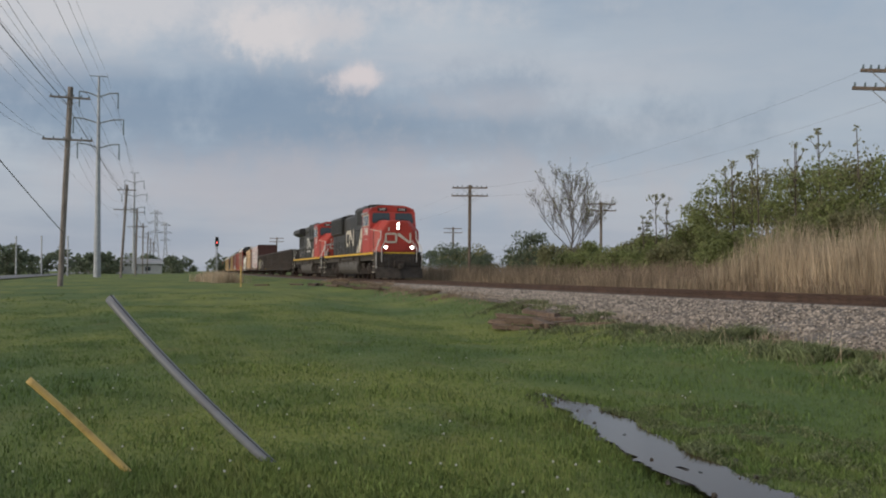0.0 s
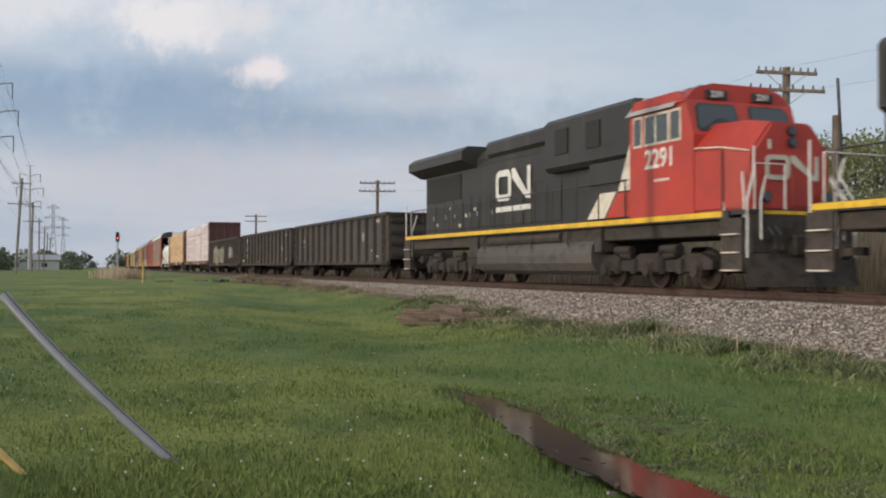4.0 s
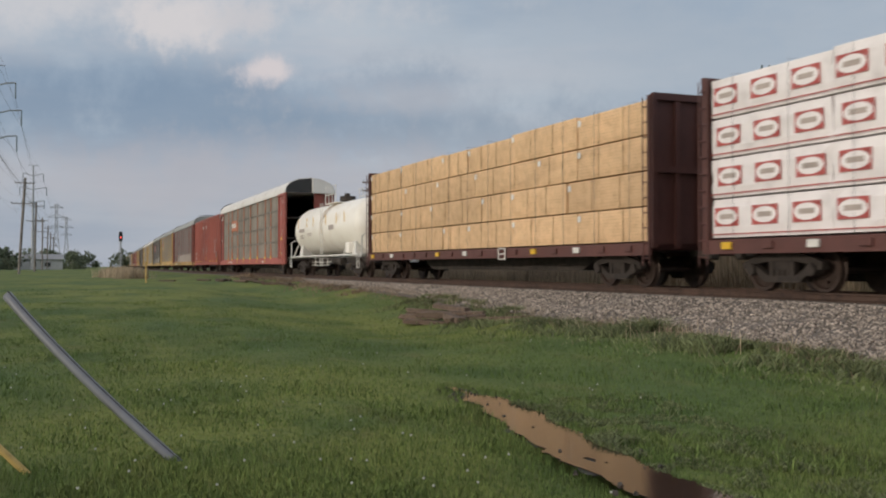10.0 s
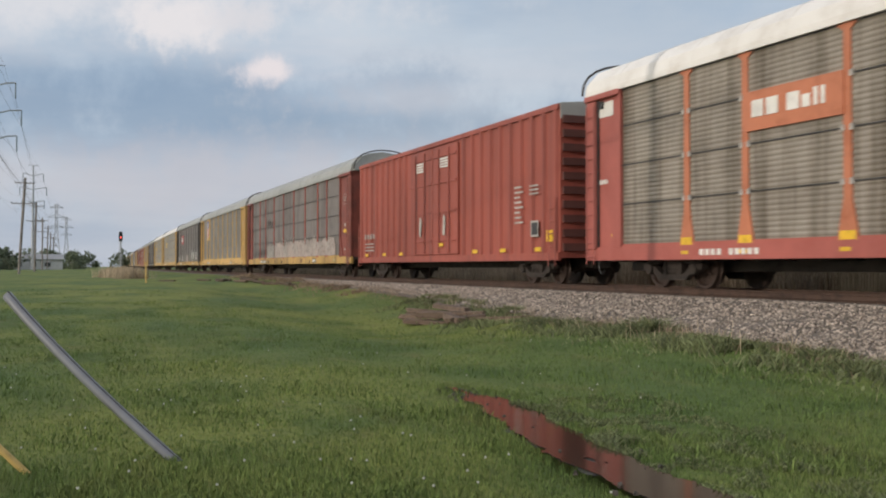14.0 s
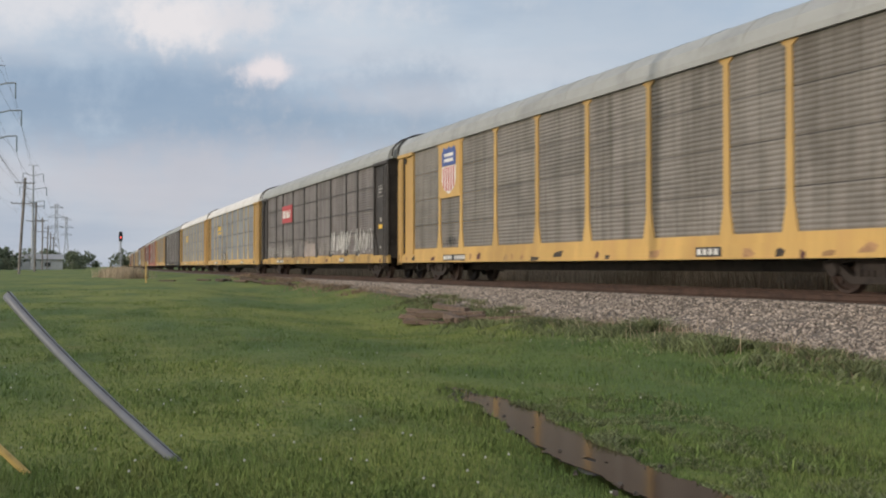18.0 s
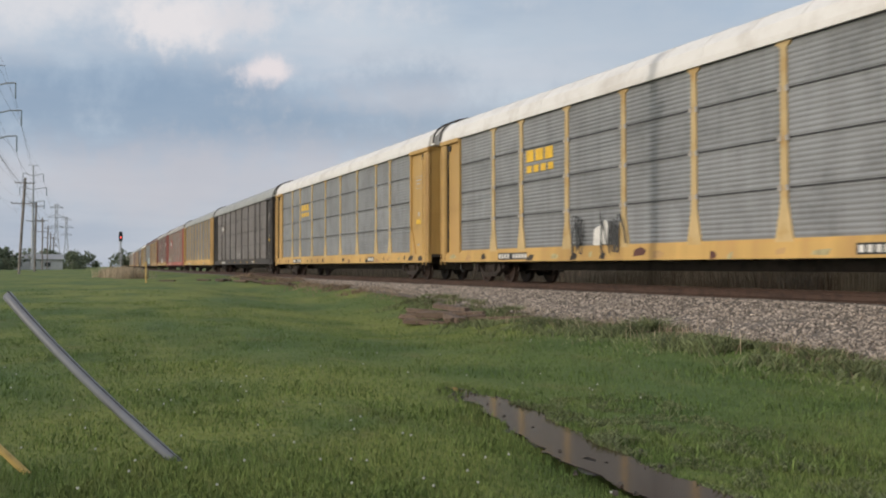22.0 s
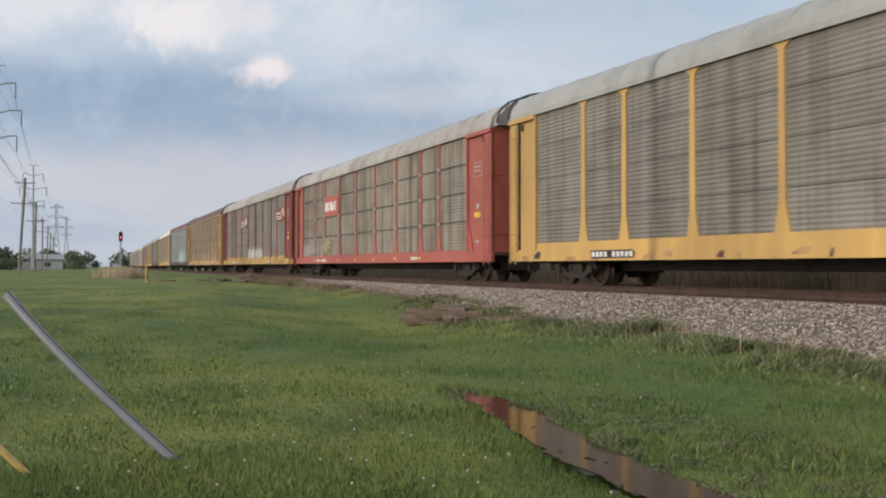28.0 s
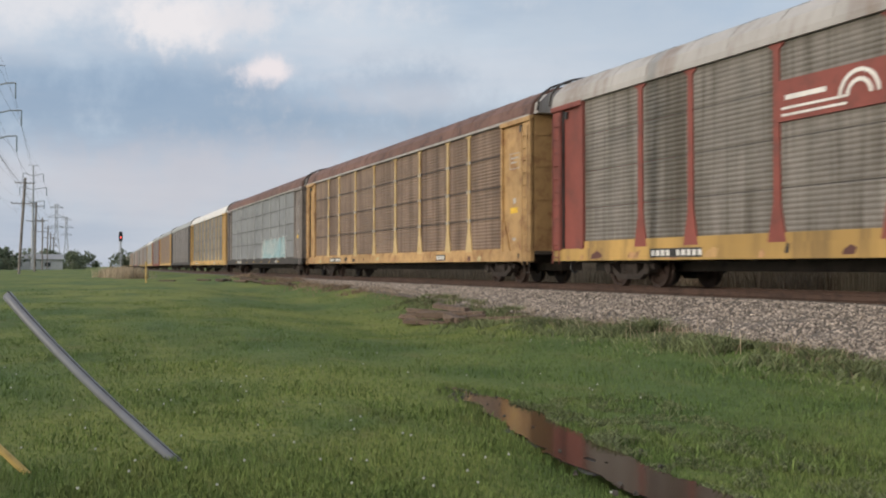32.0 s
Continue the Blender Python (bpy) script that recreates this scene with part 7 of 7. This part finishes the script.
    part("air_reservoir", tubes([[(1.8, -0.9, 0.8), (2.6, -0.9, 0.8)]], 0.2, 10), M["under"], car)
    for sgn in (-1, 1):
        x = sgn * half
        part("end_sill", boxes((min(x, x - sgn * 1.9), max(x, x - sgn * 1.9), -1.45, 1.45, 1.05, 1.16)), M["white"], car)
        part("saddle", shape(lambda b: prism(b, [(-1.3, 1.1), (1.3, 1.1), (1.15, 2.0), (0.6, 1.55), (-0.6, 1.55), (-1.15, 2.0)], sgn * (half - 2.0) - 0.35, sgn * (half - 2.0) + 0.35)), M["white"], car)
        part("end_rail", tubes([[(x, -1.4, 1.1), (x, -1.4, 2.0), (x - sgn * 0.05, -1.25, 2.12), (x - sgn * 0.05, 1.25, 2.12), (x, 1.4, 2.0), (x, 1.4, 1.1)]], 0.035, 6), M["white"], car, "white safety railing")
        part("step", tubes([[(x - sgn * 0.1, -1.5, 1.1), (x - sgn * 0.1, -1.5, 0.5), (x - sgn * 0.5, -1.5, 0.5), (x - sgn * 0.5, -1.5, 1.1)], [(x - sgn * 0.1, -1.5, 0.8), (x - sgn * 0.5, -1.5, 0.8)]], 0.024, 5), M["white"], car)
        part("brace", tubes([[(sgn * (half - 3.2), -1.45, 1.12), (sgn * (half - 2.7), -1.3, 1.75)], [(sgn * (half - 0.9), -1.45, 1.12), (sgn * (half - 1.4), -1.3, 1.8)]], 0.04, 5), M["white"], car)
        truck(car, sgn * (half - 1.75))
        coupler(car, sgn * (front - rear) / 2, sgn)
    part("centre_sill", boxes((-half, half, -0.3, 0.3, 0.72, 1.05)), M["under"], car)
    bars(car, [(-5.2, -3.9, 2.55, 2.75, -1.47), (-5.15, -4.2, 2.32, 2.38, -1.44), (-5.15, -4.2, 2.2, 2.26, -1.41), (-3.3, -2.2, 2.4, 2.45, -1.45), (-3.3, -2.4, 2.3, 2.34, -1.43), (1.6, 2.6, 2.5, 2.75, -1.47)], "wrapgrey")
    for x in (-5.6, -3.4, -1.9, 0.9, 3.1, 4.6):
        o = part("marker_strip", boxes((x - 0.05, x + 0.05, -1.452, -1.446, 2.8, 3.35)), M["stripe"], car)
        o.rotation_euler = (0, 0, 0)
    part("valve_box", boxes((5.0, 5.6, -1.5, -1.2, 1.2, 1.75), bevel=0.06), M["tankwhite"], car)
    brake_hose(car, half + 0.35)
    true_size(car, TRUE, TRUE)


def boxcar(front, rear):
    car = new_car("boxcar", front, rear, "faded red ribbed steel boxcar with double doors", "railway car")
    half = (front - rear) / 2 - 0.5
    z0, z1 = 0.80, 5.30
    part("body", boxes((-half, half, -1.44, 1.44, z0, z1)), M["boxred"], car)
    part("sill", boxes((-half, half, -1.52, -1.42, z0 - 0.08, z0 + 0.16), (-half, half, 1.42, 1.52, z0 - 0.08, z0 + 0.16)), M["boxred"], car)
    part("top_chord", boxes((-half, half, -1.52, -1.42, z1 - 0.12, z1 + 0.04), (-half, half, 1.42, 1.52, z1 - 0.12, z1 + 0.04)), M["boxred"], car)
    part("roof", shape(lambda b: prism(b, [(-1.5, z1), (1.5, z1), (1.4, z1 + 0.08), (0, z1 + 0.2), (-1.4, z1 + 0.08)], -half, half)), M["roofgrey"], car)
    d0, d1 = -2.75, 2.35
    xs = [x for x in np.arange(-half + 0.25, half, 0.78) if not d0 - 0.15 < x < d1 + 0.15]
    for x in xs:
        rib = bmesh.new()
        prism(rib, [(x - 0.12, -1.44), (x - 0.07, -1.53), (x + 0.07, -1.53), (x + 0.12, -1.44)], z0 + 0.1, z1 - 0.1, "z")
        part("rib", rib, M["boxred"], car)
    for a, b in ((d0, (d0 + d1) / 2), ((d0 + d1) / 2, d1)):
        door = part("door", boxes((a + 0.04, b - 0.04, -1.53, -1.45, 1.0, 5.1), bevel=0.015), M["boxred"], car, "red plug door")
        part("door_bar", boxes(*[(a + 0.1, b - 0.1, -1.57, -1.53, z, z + 0.09) for z in (1.5, 2.6, 3.7, 4.7)]), M["boxred"], door)
        part("lock_rod", tubes([[(a + f * (b - a), -1.585, 1.05), (a + f * (b - a), -1.585, 5.0)] for f in (0.3, 0.7)], 0.03, 6), M["boxred"], door)
        part("wear_patch", shape(lambda bmm: prism(bmm, [((a + b) / 2 - 0.12, 1.75), ((a + b) / 2 + 0.1, 1.7), ((a + b) / 2 + 0.16, 2.4), ((a + b) / 2 - 0.05, 2.5)], -1.576, -1.571, "y")), M["spray_pale"], door)
        bars(car, [((a + b) / 2 - 0.4, (a + b) / 2 + 0.4, 4.28 + 0.10 * i, 4.34 + 0.10 * i, -1.571) for i in range(4)], "white")
    for sgn in (-1, 1):
        x = sgn * half
        part("end", boxes(*[(min(x, x + sgn * 0.09), max(x, x + sgn * 0.09), -1.38, 1.38, z, z + 0.22) for z in np.arange(1.0, 4.9, 0.42)]), M["brown"], car)
        part("end_roof_panel", boxes((min(x, x + sgn * 0.03), max(x, x + sgn * 0.03), -1.44, 1.44, 4.9, z1 + 0.05)), M["roofgrey"], car)
        ladder(car, sgn * (half - 0.3), -1.57, 0.55, 2.6, 0.42, M["boxred"])
        coupler(car, sgn * (front - rear) / 2, sgn)
        truck(car, sgn * (half - 2.2))
    part("centre_sill", boxes((-half + 0.2, half - 0.2, -0.3, 0.3, 0.5, 0.8)), M["under"], car)
    bars(car, [(x, x + 0.42, 1.0, 1.13, -1.536) for x in (-8.9, -6.3, -4.1, 3.7, 6.0, 8.5)] + [(9.3, 9.7, 1.28, 1.62, -1.54), (0.6, 1.0, 1.3, 1.42, -1.576)], "stripe")
    bars(car, [(-9.0 + 0.42 * k, -8.78 + 0.42 * k, 1.80, 2.02, -1.536) for k in range(4)] + [(-8.9, -7.6, z, z + 0.05, -1.536) for z in (1.25, 1.4, 1.55)] + [(7.1, 7.7 - 0.1 * (k % 3), 1.9 + 0.16 * k, 1.96 + 0.16 * k, -1.536) for k in range(8)] + [(8.15, 8.75, 3.0 - 0.12 * k, 3.05 - 0.12 * k, -1.536) for k in range(3)] + [(8.25, 8.75, 1.45, 1.95, -1.536)], "spray_pale")
    bars(car, [(8.31, 8.69, 1.51, 1.89, -1.541)], "black")
    brake_hose(car, half + 0.3)
    true_size(car, TRUE, TRUE)


def logo_bars(back, w=2.7, x=-8.0, z=3.35, h=0.72, fg="white"):
    marks = [(-w * 0.36, w * 0.13, z + 0.16, h * 0.50, fg), (-w * 0.20, w * 0.13, z + 0.16, h * 0.50, fg), (w * 0.02, w * 0.13, z + 0.16, h * 0.50, fg)]
    marks += [(w * 0.15, w * 0.08, z + 0.16, h * 0.36, fg), (w * 0.245, w * 0.04, z + 0.16, h * 0.50, fg), (w * 0.315, w * 0.04, z + 0.16, h * 0.50, fg)]
    return sign_plate(x, w, z - 0.12, z + h, back, marks)


def yellow_mark(car):
    """Blocks of yellow paint sprayed straight on the side sheets."""
    for z0, z1, cols in ((3.78, 4.14, (-6.9, -6.3, -5.7)), (3.44, 3.66, (-6.95, -6.5, -6.05, -5.6))):
        w = 0.24 if z0 > 3.7 else 0.16
        for x in cols:
            part("emblem", boxes((x - w, x + w, -1.508, -1.502, z0, z1), bevel=0.002), M["stripe"], car)


def arc_logo(x, back):
    def make(car):
        y = -1.56
        p = part("sign_plate", boxes((x - 1.4, x + 1.4, y, y + 0.09, 3.5, 4.35)), M[back], car, "maroon plate with white bars and arcs")
        part("emblem", boxes((x - 1.15, x - 0.05, y - 0.012, y - 0.002, 3.93, 4.03)), M["white"], p)
        for z in (3.74, 3.60):
            part("emblem", boxes((x - 1.25, x + 0.45, y - 0.012, y - 0.002, z, z + 0.05)), M["white"], p)
        for r0, r1 in ((0.42, 0.50), (0.24, 0.32)):
            prof = [(x + 0.75 + r1 * math.cos(a), 3.75 + r1 * math.sin(a)) for a in np.linspace(0, math.pi, 10)] + [(x + 0.75 + r0 * math.cos(a), 3.75 + r0 * math.sin(a)) for a in np.linspace(math.pi, 0, 10)]
            part("emblem", shape(lambda b: prism(b, prof, y - 0.012, y - 0.002, "y")), M["white"], p)
    return make


def both(*fs):
    def make(car):
        for f in fs:
            f(car)
    return make


def build_train():
    span = lambda centre, length: (centre + length / 2, centre - length / 2)
    locomotive(*span(-67.0, 22.9), False)
    locomotive(*span(-89.5, 22.7), True)
    white_low = ([(6.3, 7.0, 1.25, 1.32, -1.47), (6.9, 7.3, 1.0, 1.07, -1.47)], "white")
    g1 = gondola(*span(-110.4, 18.4), "black ribbed steel gondola car with faded markings", 1, marks=[([(-7.6, -7.0, 2.35, 2.5, -1.47), (-7.5, -6.6, 1.9, 2.12, -1.47), (-7.4, -6.7, 1.65, 1.78, -1.47), (-6.0, -5.6, 1.9, 2.15, -1.47), (4.9, 5.5, 1.75, 2.15, -1.47), (7.0, 7.5, 2.55, 2.7, -1.47)], "spray_pale"), white_low])
    g2 = gondola(*span(-128.6, 18.2), "black ribbed steel gondola car with white numerals", 2, marks=[([(-8.0, -7.5, 0.95, 1.12, -1.55), (-4.9, -4.4, 0.95, 1.12, -1.47), (-2.0, -1.5, 0.85, 0.95, -1.55), (7.6, 8.1, 0.95, 1.12, -1.55)], "stripe"), ([(-6.7, -5.9, 1.35, 1.42, -1.47), (-6.7, -6.0, 1.22, 1.28, -1.47), (6.0, 6.7, 1.6, 1.85, -1.47), (7.2, 7.9, 2.5, 2.64, -1.47)], "white")])
    side_text(g2, "TR", 0.42, -6.6, -1.465, 2.45, M["white"], "white painted letters")
    side_text(g2, "5262", 0.42, -6.4, -1.465, 1.85, M["white"], "white painted numerals")
    side_text(g2, "65", 0.42, -4.7, -1.465, 1.95, M["white"], "white painted numerals")
    g3 = gondola(*span(-146.8, 18.0), "black ribbed gondola car with a large pale graffiti piece", 3, tags=[(-5.6, 1.2, 0.85, 2.45, -1.60, 0.17, 8, "spray_yellow"), (-5.3, 1.0, 0.95, 2.35, -1.61, 0.09, 8, "spray_pale"), (3.9, 5.6, 1.3, 2.3, -1.60, 0.08, 3, "spray_pale"), (-5.0, 0.8, 1.0, 2.2, -1.62, 0.03, 9, "spray_black")], marks=[white_low])
    side_text(g3, "5264", 0.36, -7.2, -1.465, 1.9, M["white"], "white painted numerals")
    side_text(g3, "56", 0.36, -6.2, -1.465, 1.95, M["white"], "white painted numerals")
    bars(g3, [(-7.5, -7.2, 2.3, 2.55, -1.47), (-7.4, -6.9, 1.3, 1.4, -1.47)], "white")
    for g in (g1, g2, g3):
        true_size(g, TRUE, TRUE)
    centrebeam(*span(-167.5, 23.9), "centrebeam flat car stacked with white-wrapped lumber", True, 5)
    centrebeam(*span(-191.88, 24.2), "centrebeam flat car stacked with bare yellow lumber", False, 6)
    tank_car(*span(-211.67, 16.3))
    carrier(*span(-233.88, 28.85), "orange", "panelwarm", "roofwhite", "red", "red", "car carrier with orange posts, weathered panels and white roof", plate=logo_bars("orange", 2.7, -6.05, 3.55, 0.72), seed=11, open_end=True)
    boxcar(*span(-258.95, 20.95))
    # middles of the car carriers, then an even spacing
    mids = [-283.49, -312.32, -341.24, -370.12, -398.97, -427.85, -456.51, -485.48, -514.13, -543.05]
    mids += [mids[-1] - 28.85 * k for k in range(1, 17)]
    pale = "spray_pale"
    specs = [
        ("boxred", "paneldark", "roofgrey", "dirtyyellow", "maroon", "car carrier with red posts, graffiti and patched yellow sill", None, [(-11.8, -6.9, 1.15, 1.95, -1.535, 0.035, 10, "spray_black"), (-6.9, -4.4, 1.1, 2.3, -1.533, 0, 0, "spray_grey"), (-4.3, 10.8, 1.1, 2.3, -1.533, 0, 0, "spray_pink"), (-4.3, 10.8, 1.15, 2.3, -1.539, 0.045, 20, pale), (-6.8, -4.5, 1.15, 2.2, -1.539, 0.03, 4, pale), (-7.2, -4.9, 3.2, 3.7, -1.535, 0.05, 4, "under")], True),
        ("yellow", "paneltan", "roofgrey", "yellow", "yellow", "car carrier with yellow posts and a shield plate", shield_plate, [(-9.2, -8.0, 1.3, 1.8, -1.535, 0.02, 4, "spray_black")], False),
        ("rackblack", "paneldark", "roofgrey", "dirtyyellow", "rackblack", "dark car carrier with grimy panels, graffiti and yellow sill", logo_bars("plate_red", 2.7, -6.05, 3.4, 0.95), [(-12.0, -4.8, 1.1, 2.0, -1.535, 0.045, 16, pale), (-4.2, -1.9, 1.15, 2.2, -1.535, 0.03, 5, "spray_grey"), (-1.6, 1.0, 1.1, 2.2, -1.533, 0, 0, "spray_pink"), (-1.6, 1.0, 1.15, 2.2, -1.539, 0.03, 4, pale), (1.3, 3.9, 1.2, 2.1, -1.535, 0.04, 5, "spray_grey"), (4.3, 11.2, 1.15, 2.45, -1.535, 0.055, 11, "white")], True),
        ("paleyellow", "panelgrey", "roofwhite", "yellow", "yellow", "car carrier with faded yellow posts, light grey panels and white roof", yellow_mark, [(-3.2, -2.3, 1.1, 1.9, -1.533, 0, 0, "white"), (-4.5, -2.0, 0.85, 2.1, -1.575, 0.06, 4, "spray_black")], True),
        ("paleyellow", "panelgrey", "roofwhite", "yellow", "yellow", "car carrier with faded yellow posts, light grey panels and white roof", yellow_mark, [], True),
        ("rackblack", "paneldark", "roofgrey", "rackblack", "rackblack", "black car carrier with grimy brown panels", logo_bars("paneldark", 1.3, -8.4, 3.5, 0.55), [(-10.5, -9.6, 1.2, 1.6, -1.535, 0.02, 3, pale), (-1.4, 0.8, 1.25, 1.75, -1.535, 0.022, 5, pale)], True),
        ("yellow", "paneltan", "roofgrey", "yellow", "yellow", "car carrier with bright yellow posts and grey panels", None, [], False),
        ("red", "panelwarm", "roofmottle", "red", "red", "car carrier with faded red posts, streaked roof and graffiti", logo_bars("red", 2.7, -6.05, 3.3, 0.95), [(-12.0, -9.6, 1.1, 2.0, -1.533, 0, 0, "spray_grey"), (-12.1, -7.5, 1.1, 2.1, -1.539, 0.05, 9, pale), (-7.5, -6.4, 1.2, 2.1, -1.537, 0.10, 3, "spray_yellow")], True),
        ("maroon", "paneltan", "roofmottle", "dirtyyellow", "maroon", "car carrier with maroon posts, grimy panels and yellow sill", both(arc_logo(10.35, "maroon"), arc_logo(-3.19, "maroon")), [(-1.6, 1.0, 1.1, 2.0, -1.533, 0, 0, pale), (1.4, 3.9, 1.1, 1.95, -1.533, 0, 0, pale), (-1.6, 4.0, 1.1, 2.1, -1.539, 0.03, 18, "white")], False),
        ("paleyellow", "panelbrown", "roofrust", "rustyyellow", "rustyyellow", "rusty yellow car carrier with brown panels and rusted roof", None, [], True),
        ("panelgrey", "panelgrey", "roofrust", "rackblack", "paneldark", "grey car carrier with rusted roof and pale blue graffiti", None, [(1.5, 9.0, 1.1, 2.7, -1.533, 0, 0, "spray_cyan"), (1.5, 9.0, 1.1, 2.6, -1.539, 0.05, 8, "white")], True),
        ("paleyellow", "paneltan", "roofwhite", "yellow", "yellow", "car carrier with faded yellow posts and white roof", None, [], True),
        ("rackblack", "paneldark", "roofgrey", "rackblack", "rackblack", "dark grimy car carrier", None, [], True),
        ("rustyyellow", "panelbrown", "roofgrey", "yellow", "yellow", "weathered yellow car carrier", None, [], True),
        ("maroon", "paneldark", "roofgrey", "maroon", "maroon", "maroon car carrier with grimy panels", None, [], True),
        ("paleyellow", "panelgrey", "roofwhite", "yellow", "yellow", "light grey car carrier with yellow posts", None, [], True),
    ]
    for i, (a, b, c, d, e, lab, pl, tg, sm) in enumerate(specs):
        carrier(*span(mids[i], 28.85), a, b, c, d, e, lab, 2 if i < 12 else 1, pl, tg, 20 + i, sm)
    cyc = [0, 8, 5, 7, 5, 9, 8, 5, 3, 7]
    for j in range(10):
        i = 16 + j
        a, b, c, d, e, lab, pl, tg, sm = specs[cyc[j]]
        carrier(*span(mids[i], 28.85), a, b, c, d, e, {0: "weathered car carrier with red posts", 6: "car carrier with yellow posts and grey panels", 3: "light grey car carrier with yellow posts", 7: "faded red car carrier", 5: "black car carrier with grimy panels", 9: "rusty yellow car carrier", 8: "maroon car carrier with grimy panels", 11: "car carrier with faded yellow posts and white roof"}[cyc[j]], 0, None, (), 60 + j, False)


def car_pose(centre, length, t):
    s = centre + train_s(t)
    a = length * 0.36
    y0, y1 = track_y(s - a), track_y(s + a)
    return Matrix.Translation((s, (y0 + y1) / 2, 0)) @ Matrix.Rotation(math.atan2(y1 - y0, 2 * a), 4, "Z")


def motions():
    """Run the train along the track, and turn the wheels of the cars that pass near."""
    times = [float(i) for i in range(33)]
    for car, centre, length in CARS:
        walk(car, [(t, car_pose(centre, length, t)) for t in times])
    place = {car: centre for car, centre, _ in CARS}
    for w, ax, car in SPINS:
        c = place[car]
        fr = [f for f in range(0, int(SECONDS * FPS) + 1) if -85 < c + train_s(f / FPS) < 25]
        if len(fr) < 4:
            continue
        rows = []
        for f in sorted({0, *fr, int(SECONDS * FPS)}):
            u = min(max(f, fr[0]), fr[-1]) / FPS
            ang = train_s(u) / WHEEL_R
            rows.append((f / FPS, Matrix.Translation((ax, 0, WHEEL_R)) @ Matrix.Rotation(ang, 4, "Y")))
        walk(w, rows)

# ---- build ----
ground()
puddle()
clods()
far_left()
poles_and_wires()
signal_mast()
trackside()
build_train()
vegetation()
woods()
railway()
motions()
